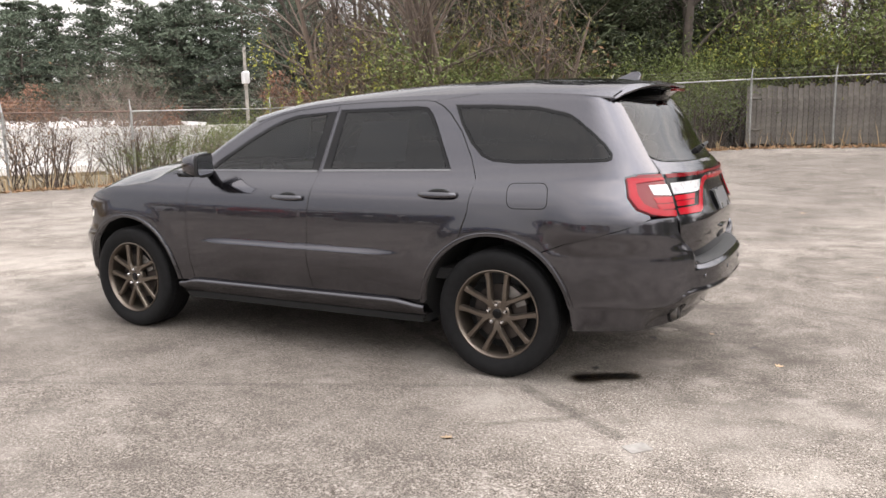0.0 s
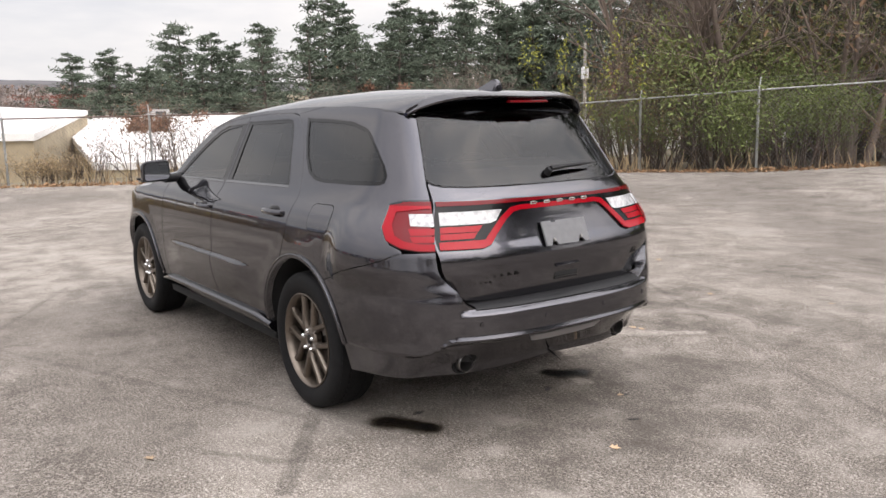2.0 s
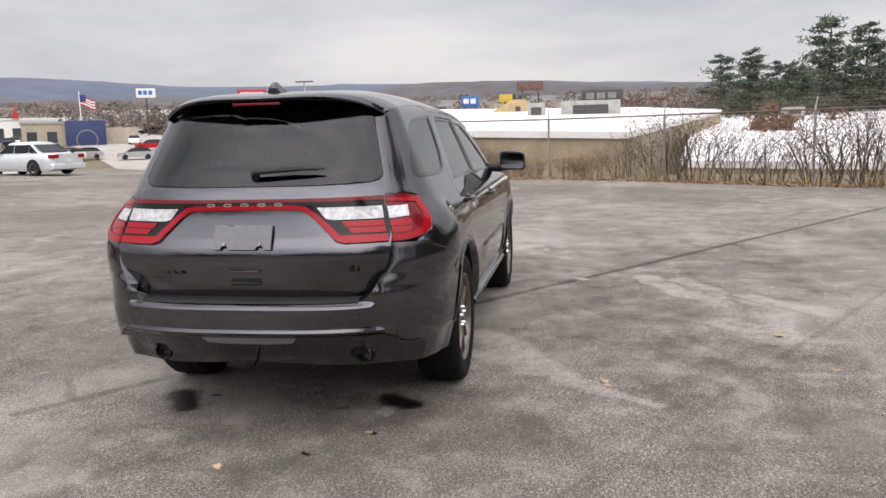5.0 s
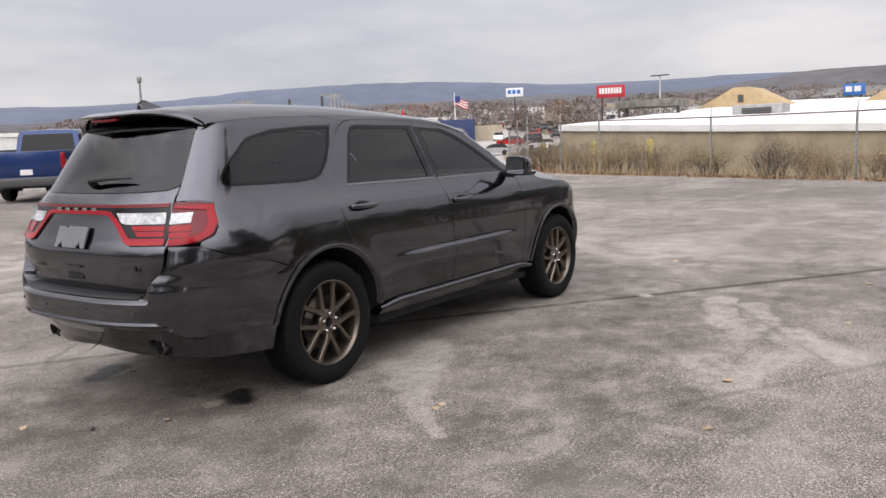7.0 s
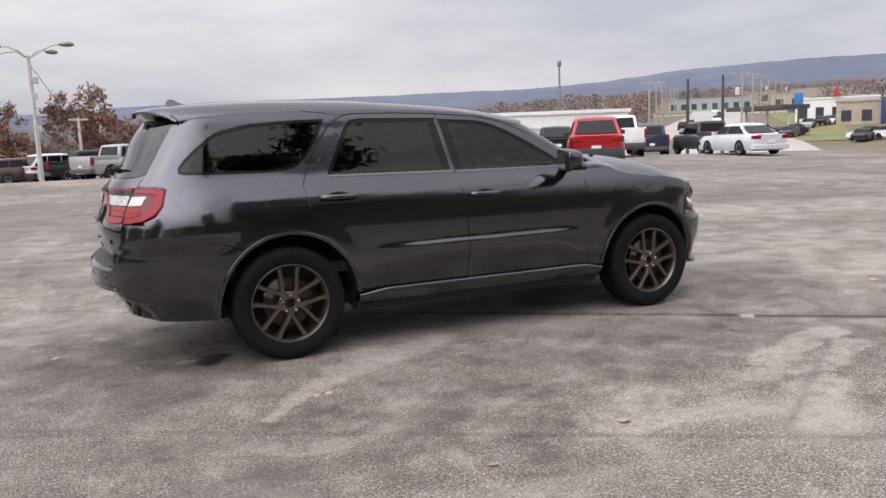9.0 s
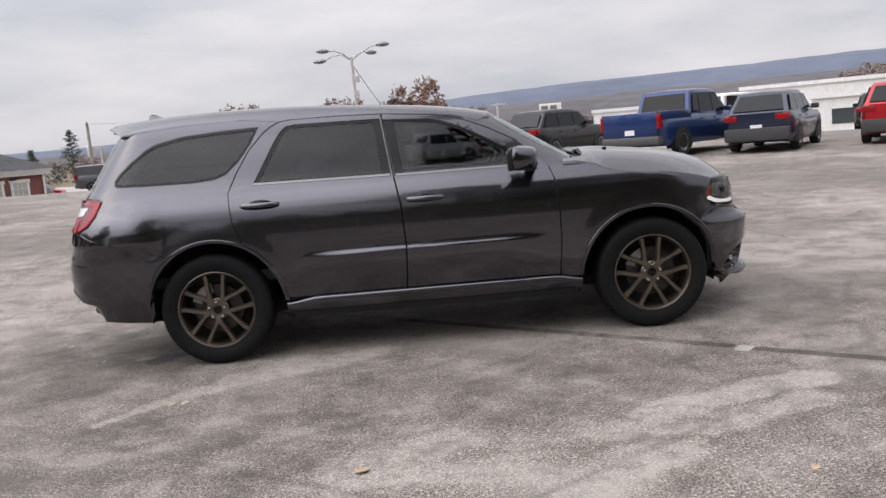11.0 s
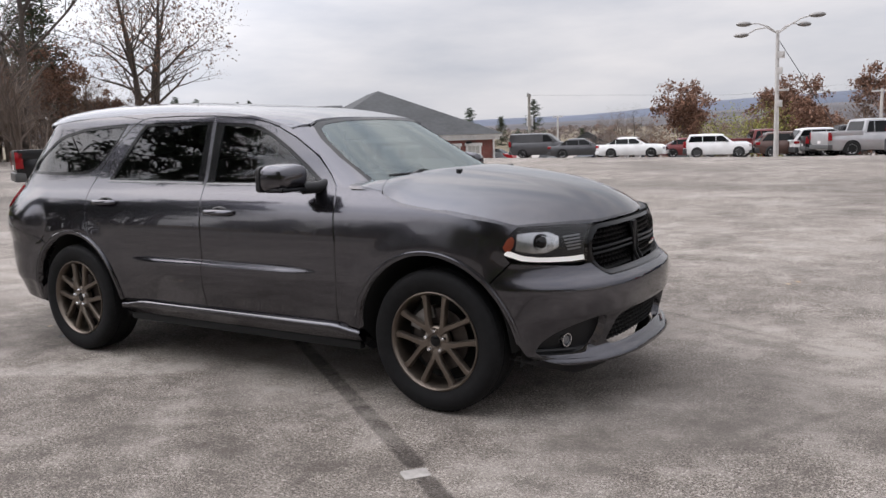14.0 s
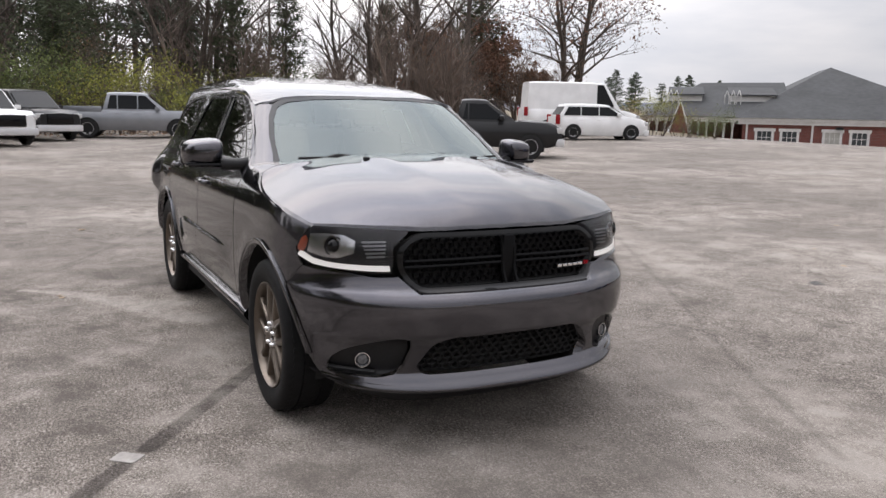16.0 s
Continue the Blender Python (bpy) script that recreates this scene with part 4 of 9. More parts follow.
fwd = lambda p: Vector((1, 0, .5))
ws = [at_screen(y, z) for y, z in ((.755, 1.205), (.735, 1.25), (.705, 1.36), (.66, 1.47), (.61, 1.545), (.55, 1.575), (.40, 1.593), (.2, 1.601), (0, 1.604),
                                   (-.2, 1.601), (-.40, 1.593), (-.55, 1.575), (-.61, 1.545), (-.66, 1.47), (-.705, 1.36), (-.735, 1.25), (-.755, 1.205), (-.4, 1.215), (0, 1.22), (.4, 1.215))]
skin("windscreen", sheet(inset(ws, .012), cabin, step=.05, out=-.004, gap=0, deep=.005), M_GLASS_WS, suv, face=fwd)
skin("windscreen_seal", sheet(ws, cabin, holes=[inset(ws, .016)], step=.06, out=-.001, gap=.001, deep=.008), M_GLOSS, suv, face=fwd)
cowl = bmesh.new()
rows_c = []
for k in range(25):
    y = -.74 + 1.48 * k / 24
    xx = cabin(*at_screen(y, 1.215)).x
    hx2 = 1.175 - .065 * (y / .72) ** 2
    rows_c.append([cowl.verts.new((xx - .02, y, 1.214)), cowl.verts.new((xx + .02, y, 1.204)), cowl.verts.new((hx2 + .05, y, 1.20 + .03 * (1 - (y / .8) ** 2)))])
for a, b in zip(rows_c, rows_c[1:]):
    for j in range(2):
        cowl.faces.new((a[j], a[j + 1], b[j + 1], b[j]))
part("cowl", outward(cowl), M_BLACK, suv)
for y0, y1 in ((-.62, .02), (.05, .66)):
    w = bmesh.new()
    pts = []
    for k in range(9):
        y = y0 + (y1 - y0) * k / 8
        p = cabin(*at_screen(y, 1.235 + .012 * math.sin(k)*.2))
        pts.append(p + Vector((.022, 0, .012)))
    add_tube(w, pts, [.008] * 9, 6)
    mid = pts[4]
    add_tube(w, [Vector((1.14, (y0 + y1) / 2 - .25, 1.225)), mid + Vector((.02, -.12, .02)), mid + Vector((.005, 0, .012))], [.014, .011, .008], 6)
    part("wiper", w, M_BLACK, suv)

# tailgate, rear screen and spoiler
back = lambda p: Vector((-1, 0, .2))
gate_half = [(.668, 1.215), (.672, .97), (.655, .84), (.625, .765), (.585, .735), (.50, .725)]
gate_line = [at_rear(y, z) for y, z in gate_half] + [at_rear(0, .722)] + [at_rear(-y, z) for y, z in gate_half[::-1]]
screen_half = [(.650, 1.295), (.635, 1.283), (.60, 1.272), (.50, 1.266), (.30, 1.263)]
gate_line += [at_rear(-y, z) for y, z in screen_half] + [at_rear(0, 1.263)] + [at_rear(y, z) for y, z in screen_half[::-1]]
tailgate = skin("tailgate", sheet(gate_line, gate, step=(.03, .02), gap=.003), M_PAINT, suv, face=back)
rs = [at_rear(y, z) for y, z in [(.648, 1.31), (.632, 1.292), (.59, 1.276), (.30, 1.268), (0, 1.267), (-.30, 1.268), (-.59, 1.276), (-.632, 1.292), (-.648, 1.31), (-.618, 1.42), (-.585, 1.54), (-.565, 1.625), (-.3, 1.645),
                                 (0, 1.65), (.3, 1.645), (.565, 1.625), (.585, 1.54), (.618, 1.42)]]
skin("rear_screen", sheet(rs, body, step=.05, out=-.004, gap=.001, deep=.006), M_GLASS_SIDE, suv, face=back)
skin("rear_screen_seal", sheet(inset(rs, -.004), body, holes=[inset(rs, .008)], step=.06, out=-.0085, gap=0, deep=.004), M_GLOSS, suv, face=back)
sp = bmesh.new()
ks = 24
ring = []
for k in range(ks + 1):
    y = -.610 + 1.220 * k / ks
    a = abs(y) / .610
    xr = -2.195 + .078 * a ** 3
    zr = roof(xr, y).z
    edge = hull(at_rear(y, 1.64)[0], 1.64).x
    tip = min(edge - (.088 - .050 * a * a), xr - .02)
    zt = zr - .018 - .012 * (1 - a)
    sec = [(xr, zr), ((xr + tip) / 2, (zr + zt) / 2 + .006), (tip + .02, zt + .004), (tip, zt - .004), (tip + .006, zt - .014), (tip + .03, zt - .021), (edge + .004, zt - .034), (xr + .03, zt - .026)]
    ring.append([sp.verts.new((x, y, z)) for x, z in sec])
for a, b in zip(ring, ring[1:]):
    for j in range(7):
        f = sp.faces.new((a[j], b[j], b[j + 1], a[j + 1]))
        f.material_index = 1 if j >= 6 else 0
sp.faces.new(ring[0][::-1]), sp.faces.new(ring[-1])
spoiler = part("spoiler", outward(sp), [M_PAINT, M_GLOSS], suv, sharp=45)
bl = bmesh.new()
add_box(bl, -2.362, -2.33, -.13, .13, 1.668, 1.682, bevel=.005)
part("brake_light", bl, M_DRED, spoiler, "dark red high brake light")
aer = bmesh.new()
prism(aer, [(-2.11, 1.735), (-1.95, 1.750), (-2.00, 1.768), (-2.07, 1.800), (-2.10, 1.800), (-2.118, 1.775)], -.016, .016)
for v in aer.verts:
    if v.co.z < 1.765:
        v.co.y *= 2.6
bmesh.ops.bevel(aer, geom=aer.edges[:], offset=.006, segments=2, affect='EDGES')
part("roof_fin", outward(aer), M_PAINT, suv)
wb = bmesh.new()
wp = [gate(*at_rear(y, z)) + Vector((-.03, 0, .015)) for y, z in ((-.02, 1.318), (-.14, 1.326), (-.27, 1.330), (-.38, 1.331))]
add_tube(wb, wp, [.014, .012, .009, .004], 8)
add_tube(wb, [gate(*at_rear(-.02, 1.30)) + Vector((.02, 0, 0)), wp[0]], [.024, .017], 10)
part("rear_wiper", wb, M_BLACK, suv)

# light band across the tail
for mirror in (False, True):
    tl = skin("tail_lamp", sheet([at_rear(.672, 1.208), at_rear(.76, 1.207), at_x(-2.30, 1.200), at_x(-2.250, 1.190), at_x(-2.286, 1.092), at_x(-2.338, 1.032), at_x(-2.402, 1.001), at_rear(.74, .986), at_rear(.676, .984)],
                                 body, step=.03, out=.004, gap=.001, deep=.03), M_DRED, suv, "dark red tail lamp with clear reversing lens", mirror=mirror, face=lambda p: Vector((-1, .5, 0)))
    f2 = lambda p: Vector((-1, .5, 0))
    skin("outer_band", sheet([at_x(-2.258, 1.186), at_x(-2.290, 1.093), at_x(-2.342, 1.034), at_x(-2.405, 1.004), at_rear(.74, .989), at_rear(.680, .987), at_rear(.680, 1.016), at_rear(.74, 1.019), at_x(-2.410, 1.032), at_x(-2.365, 1.056), at_x(-2.325, 1.105), at_x(-2.305, 1.160), at_rear(.72, 1.172), at_rear(.680, 1.174), at_rear(.680, 1.186)],
                             body, step=.03, out=.010, gap=0, deep=.01), M_RED, tl, "bright red light band", mirror=mirror, face=f2)
    skin("reversing_lens", sheet([at_rear(.682, 1.150), at_x(-2.365, 1.150), at_x(-2.400, 1.100), at_rear(.682, 1.094)], body, step=.03, out=.008, gap=0, deep=.006), M_CLEAR, tl, "clear reversing lens", mirror=mirror, face=f2)
    for z0, z1 in ((1.026, 1.052), (1.058, 1.086)):
        skin("inner_lens", sheet([at_rear(.682, z1), at_x(-2.40 - .6 * (1.086 - z1), z1), at_x(-2.42 - .6 * (1.086 - z1), z0), at_rear(.682, z0)], body, step=.03, out=.007, gap=0, deep=.005), M_RED, tl, mirror=mirror, face=f2)
lamp_half = [(.664, 1.206), (.664, .986), (.47, .982), (.43, .995), (.335, 1.105), (.295, 1.138), (.255, 1.146)]
bar = [at_rear(y, z) for y, z in lamp_half] + [at_rear(0, 1.147)] + [at_rear(-y, z) for y, z in lamp_half[::-1]] + [at_rear(-.4, 1.203), at_rear(0, 1.202), at_rear(.4, 1.203)]
band_ob = skin("light_bar", sheet(bar, gate, step=.03, out=.006, gap=.001, deep=.03), M_GLOSS, suv, "full-width red and black light bar", face=back)
red = [at_rear(y, z) for y, z in ((.662, 1.022), (.662, .988), (.47, .985), (.432, .998), (.337, 1.108), (.297, 1.140), (.255, 1.149))]
red_in = [at_rear(y, z) for y, z in ((.25, 1.172), (.31, 1.164), (.36, 1.125), (.455, 1.022))]
loop = red + [at_rear(0, 1.150)] + [at_rear(-y, z) for y, z in ((.255, 1.149), (.297, 1.140), (.337, 1.108), (.432, .998), (.47, .985), (.662, .988), (.662, 1.022), (.455, 1.022), (.36, 1.125), (.31, 1.164), (.25, 1.172))]
loop += [at_rear(0, 1.173)] + red_in
skin("red_band", sheet(loop, gate, step=.03, out=.013, gap=0, deep=.012), M_RED, band_ob, "bright red light band", face=back)
skin("upper_band", sheet([at_rear(.66, 1.204), at_rear(.66, 1.184), at_rear(.3, 1.186), at_rear(0, 1.188), at_rear(-.3, 1.186), at_rear(-.66, 1.184), at_rear(-.66, 1.204), at_rear(0, 1.2005)], gate, step=.04, out=.010, gap=0, deep=.006), M_DRED, band_ob, face=back)
for s in (1, -1):
    skin("reversing_lens", sheet([at_rear(s * y, z) for y, z in ((.656, 1.155), (.36, 1.158), (.395, 1.105), (.43, 1.096), (.656, 1.096))], gate, step=.03, out=.011, gap=0, deep=.006), M_CLEAR, band_ob, "clear reversing lens", face=back)
    for z0, z1, yi in ((1.032, 1.058, .49), (1.062, 1.088, .465)):
        skin("inner_lens", sheet([at_rear(s * y, z) for y, z in ((.656, z1), (yi, z1), (yi + .02, z0), (.656, z0))], gate, step=.03, out=.010, gap=0, deep=.005), M_RED, band_ob, face=back)
for k in range(5):
    ch = bmesh.new()
    y = .175 - .0875 * k
    q = gate(*at_rear(y, 1.176))
    o = [(-.022, -.008), (.022, -.008), (.022, .008), (-.022, .008)]
    outer = [(q.y + a, 1.178 + b) for a, b in o]
    prism(ch, outer, q.x - .020, q.x - .005, plane="yz")
    bmesh.ops.bevel(ch, geom=ch.edges[:], offset=.004, segments=2, affect='EDGES')
    part("chrome_badge_piece", outward(ch), M_CHROME, band_ob, "chrome badge piece")
    hole = bmesh.new()
    prism(hole, [(q.y - .012, 1.1755), (q.y + .012, 1.1755), (q.y + .012, 1.1805), (q.y - .012, 1.1805)], q.x - .0215, q.x - .018, plane="yz")
    part("badge_hollow", outward(hole), M_DRED, band_ob)
# plate holder, gate handle and badges
pb = bmesh.new()
q0, q1 = gate(*at_rear(0, .97)), gate(*at_rear(0, 1.085))
plate_at = Matrix.Translation((q0.x - .018, 0, .965)) @ Matrix.Rotation(math.atan2(q1.x - q0.x, .115), 4, 'Y')
prism(pb, [(-.148, 0), (-.115, 0), (-.105, .018), (-.078, .018), (-.068, 0), (.068, 0), (.078, .018), (.105, .018), (.115, 0), (.148, 0), (.148, .125), (.09, .125), (.082, .116), (.05, .116), (.042, .125), (-.148, .125)], -.004, .006, plane="yz")
bmesh.ops.transform(pb, matrix=plate_at, verts=pb.verts)
M_PLATE = mat("grey_plastic_plate", (.13, .13, .135), rough=.28, vary=.15, scale=30)
plate = part("blank_number_plate", outward(pb), M_PLATE, suv, "blank grey dealer plate backing")
for y in (-.092, .092):
    bo = bmesh.new()
    add_lathe(bo, [(0, -.012), (.008, -.012), (.010, -.006), (.010, .004)], axis="x", segs=14)
    bmesh.ops.transform(bo, matrix=plate_at @ Matrix.Translation((0, y, .026)), verts=bo.verts)
    part("bolt", bo, M_STEEL, plate)
hd = bmesh.new()
q = gate(*at_rear(0, .855))
add_box(hd, q.x - .016, q.x + .02, -.085, .075, .850, .862, bevel=.005)
part("gate_handle", hd, M_PAINT, tailgate)
hr = bmesh.new()
q = gate(*at_rear(0, .80))
add_box(hr, q.x - .004, q.x + .02, -.085, .075, .785, .825, bevel=.003)
part("handle_recess", hr, M_SHELL, tailgate)
hl = bmesh.new()
add_box(hl, q.x - .010, q.x + .02, -.080, .070, .794, .801, bevel=.002)
part("handle_lip", hl, M_PAINT, tailgate)
for y0, y1, z0, z1 in ((.57, .30, .842, .862), (.57, .45, .815, .826)):
    nb = 7 if z1 - z0 > .015 else 5
    for k in range(nb):
        a = y0 + (y1 - y0) * k / nb
        b = a + (y1 - y0) / nb * .8
        t = bmesh.new()
        qx = gate(*at_rear(a, z0)).x
        add_box(t, qx - .006, qx + .01, b, a, z0, z1, bevel=.002)
        part("badge_bar", t, M_GLOSS, tailgate)
for a, b in ((-.525, -.548), (-.556, -.575)):
    t = bmesh.new()
    qx = gate(*at_rear(a, .86)).x
    add_box(t, qx - .008, qx + .012, b, a, .85, .885, bevel=.002)
    part("badge_bar", t, M_GLOSS, tailgate)

# rear bumper
rb_half = [at_x(-1.985, .328)] + arc(ARCH_R, ARCH, 172, 126.5, 8) + [at_x(-1.95, .829), at_x(-2.15, .885), at_x(-2.33, .939), at_x(-2.412, .978), at_rear(.74, .980), at_rear(.676, .981), at_rear(.674, .86), at_rear(.645, .775), at_rear(.61, .725), at_rear(.57, .706), at_rear(.50, .702), at_rear(0, .700)]
bot = [at_rear(0, .372), at_rear(.40, .350), at_rear(.60, .344), at_rear(.74, .344), at_x(-2.30, .345), at_x(-2.12, .332)]


def bumper(u, z):
    p = hull(u, z)
    if u < XR:
        y = abs(p.y)
        k = ease(2.30, 2.52, -p.x)
        # shelf under the gate, lower valance set in below a ridge
        ridge_z = .555 - .070 * ease(.66, .80, y)
        p.x += k * (.045 * (1 - ease(ridge_z - .030, ridge_z - .002, z)) * ease(.30, .34, z) - .012 * math.exp(-((z - ridge_z - .004) / .014) ** 2))
        p.x += k * .03 * ease(.678, .705, z) * (1 - ease(.60, .66, y))
        # the valance tucks in below the ridge, round to the wheel arch
        tuck = clamp((ridge_z - z) / .15)
        p.x += k * .060 * tuck
        p.y -= math.copysign((.006 * (1 - ease(ridge_z - .016, ridge_z - .002, z)) + .008 * tuck) * ease(1.99, 2.10, -p.x) * (1 - .6 * k), p.y)
    return p


def bumper_mirror(pts):
    return [(2 * (XR - LR) - u, z) for u, z in pts[::-1]]


rb = rb_half[:-1] + [at_rear(0, .700)] + bumper_mirror(rb_half[:-1]) + bumper_mirror(bot[1:]) + [bot[0]] + bot[1:]
pipe_hole = [at_rear(.545 + .054 * math.cos(k * math.tau / 24), .408 + .050 * math.sin(k * math.tau / 24)) for k in range(24)]
rear_bumper = skin("rear_bumper", sheet(rb, bumper, holes=[pipe_hole, bumper_mirror(pipe_hole)], step=(.03, .012), gap=.0015, deep=.085), M_PAINT, suv, face=back)
st = bmesh.new()
rows_s = []
for k in range(21):
    y = -.57 + 1.14 * k / 20
    xo = hull(at_rear(y, .70)[0], .70).x + .028
    rows_s.append([st.verts.new((xo + .10, y, .728)), st.verts.new((xo + .012, y, .716)), st.verts.new((xo - .004, y, .704))])
for a, b in zip(rows_s, rows_s[1:]):
    for j in range(2):
        st.faces.new((a[j], a[j + 1], b[j + 1], b[j]))
part("bumper_step_pad", outward(st), M_BLACK, rear_bumper)
hc = [at_rear(y, z) for y, z in ((.25, .522), (-.25, .522), (-.225, .495), (-.1, .487), (.1, .487), (.225, .495))]
skin("hitch_cover", sheet(hc, bumper, step=.03, out=.006, gap=0), M_LIP, rear_bumper, face=back)
for y in (-.56, -.2, .2, .56):
    se = bmesh.new()
    q = bumper(*at_rear(y, .635))
    add_lathe(se, [(0, -.004), (.011, -.003), (.012, .006)], axis="x", segs=14, at=q)
    part("parking_sensor", se, M_PAINT, rear_bumper)
for s in (1, -1):
    ex = bmesh.new()
    add_lathe(ex, [(.037, .36), (.037, .01), (.040, -.003), (.043, 0), (.044, .02), (.044, .36)], axis="x", segs=32, at=(-2.492, s * .545, .408))
    tip = part("exhaust_tip", outward(ex), M_TIP, suv, "round steel exhaust tip")
    ei = bmesh.new()
    add_lathe(ei, [(.0, .10), (.042, .10)], axis="x", segs=24, at=(-2.492, s * .545, .408))
    part("exhaust_bore", ei, M_SHELL, tip)
    ec = bmesh.new()
    add_lathe(ec, [(.062, .05), (.060, -.002), (.050, 0), (.049, .06)], axis="x", segs=32, at=(-2.462, s * .545, .408))
    part("exhaust_surround", outward(ec), M_BLACK, suv)

# sills
for mirror in (False, True):
    sb = bmesh.new()
    sec = [(.90, .432), (.930, .429), (.947, .418), (.950, .404), (.932, .380), (.890, .330), (.850, .288), (.80, .264), (.72, .258)]
    ringz = []
    for k in range(33):
        x = -1.03 + 2.06 * k / 32
        taper = ease(-1.03, -.80, x) * (1 - ease(.85, 1.03, x))
        ringz.append([sb.verts.new((x, y - .018 * (1 - taper) * (z > .36), z - .03 * (1 - taper) * (z > .36))) for y, z in sec])
    for a, b in zip(ringz, ringz[1:]):
        for j in range(len(sec) - 1):
            sb.faces.new((a[j], b[j], b[j + 1], a[j + 1]))
    sb.faces.new(ringz[0]), sb.faces.new(ringz[-1][::-1])
    mirrored("sill", outward(sb), M_PAINT, suv, mirror=mirror, sharp=50)

# front bumper, grille and lamps
GRILLE = rounded([(.445, .984), (.535, .915), (.535, .815), (.465, .728), (-.465, .728), (-.535, .815), (-.535, .915), (-.445, .984)], .05, 4)
grille_line = [at_front(y, z) for y, z in GRILLE]
INTAKE = rounded([(.32, .522), (.40, .495), (.47, .385), (.43, .352), (-.43, .352), (-.47, .385), (-.40, .495), (-.32, .522)], .03, 3)
intake_line = [at_front(y, z) for y, z in INTAKE]
FOG = rounded([(.80, .40), (.765, .452), (.69, .492), (.58, .526), (.51, .522), (.495, .47), (.53, .362), (.62, .340), (.80, .345)], .03, 3)
fog_line = [at_front(y, z) for y, z in FOG]
fog_right = [(2 * (XF + LF) - u, z) for u, z in fog_line]
HEAD = [at_x(1.925, .90), at_x(1.955, .955), at_x(2.0, 1.003), at_front(.72, 1.003), at_front(.60, 1.000), at_front(.462, .990), at_front(.542, .918), at_front(.548, .80), at_front(.62, .798), at_front(.75, .812), at_x(2.03, .822), at_x(1.955, .855)]


def nose(u, z):
    p = hull(u, z)
    if u > XF:
        y = abs(p.y)
        k = ease(1.95, 2.2, p.x)
        # brow over the fog lamp, splitter lip below
        p.x += .022 * math.exp(-((z - .285) / .030) ** 2) * ease(1.9, 2.1, p.x) - .018 * k * ease(.33, .36, z) * (1 - ease(.48, .54, z))
    return p


fb_half = [at_x(*q) for q in arc(ARCH_F, ARCH, 43, 3, 8)][::-1] + [at_x(1.93, .785), at_x(1.965, .822), at_x(2.03, .814), at_front(.75, .805), at_front(.62, .790), at_front(.555, .792), at_front(.532, .795), at_front(.462, .724)]
fb_low = [at_front(0, .272), at_front(.3, .272), at_front(.55, .274), at_front(.72, .284), at_x(2.10, .312), at_x(2.02, .336)]
fm = lambda pts: [(2 * (XF + LF) - u, z) for u, z in pts[::-1]]
fb = fb_half + [at_front(0, .724)] + fm(fb_half) + fm(fb_low[1:]) + [fb_low[0]] + fb_low[1:]
ahead = lambda p: Vector((1, 0, .1))
front_bumper = skin("front_bumper", sheet(fb, nose, holes=[intake_line, fog_line, fog_right], step=(.03, .014), gap=.003, deep=.05), M_PAINT, suv, face=ahead)
lip = [at_x(2.03, .335)] + [at_front(y, z) for y, z in ((.78, .325), (.66, .318), (.50, .315), (.25, .312), (0, .312))]
lip += fm(lip[:-1])
lip_low = [at_x(2.06, .318), at_front(.72, .302), at_front(.5, .290), at_front(.25, .285), at_front(0, .284)]
lip_low = fm(lip_low[:-1]) + lip_low[::-1]
skin("chin_spoiler", sheet(lip + lip_low, nose, step=.03, out=.010, gap=0, deep=.02), M_PAINT, front_bumper, "body-coloured lower lip", face=ahead)
chin = [at_x(1.99, .32), at_front(.78, .300), at_front(.5, .285), at_front(0, .280)]
chin = chin + fm(chin[:-1]) + [at_front(-.5, .185), at_front(0, .178), at_front(.5, .185)]
skin("air_dam", sheet(chin, lambda u, z: hull(u, z) - Vector((.07, 0, 0)), step=.04, gap=0), M_BLACK, front_bumper, face=ahead)


def set_in(fn, d):
    return lambda u, z: fn(u, z) - Vector((d, 0, 0))


def inside(poly, x, y):
    hit = False
    for (a, b), (c, d) in zip(poly, poly[1:] + poly[:1]):
        if (b > y) != (d > y) and x < (c - a) * (y - b) / (d - b) + a:
            hit = not hit
    return hit


def honeycomb(poly, fn, dz, wide, depth):
    """Crossing ribs inside an outline in y and z."""
    sl = bmesh.new()
    z = min(p[1] for p in poly) + dz * .5
    r = 0
    while z < max(p[1] for p in poly):
        y = min(p[0] for p in poly) + (wide * .5 if r % 2 else 0)
        while y < max(p[0] for p in poly):
            if inside(poly, y, z):
                q = fn(*at_front(y, z))
                for j in range(6):
                    a0, a1 = radians(60 * j + 30), radians(60 * j + 90)
                    p0 = Vector((q.x, y + wide * .46 * math.cos(a0), z + dz * .62 * math.sin(a0)))
                    p1 = Vector((q.x, y + wide * .46 * math.cos(a1), z + dz * .62 * math.sin(a1)))
                    n = (p1 - p0).cross(Vector((1, 0, 0))).normalized() * .0022
                    vs = [sl.verts.new(v) for v in (p0 + n, p1 + n, p1 - n, p0 - n)]
                    us = [sl.verts.new(v.co - Vector((depth, 0, 0))) for v in vs]
                    sl.faces.new(vs)
                    sl.faces.new((vs[0], us[0], us[1], vs[1]))
                    sl.faces.new((vs[2], us[2], us[3], vs[3]))
            y += wide
        z += dz
        r += 1
    return outward(sl)


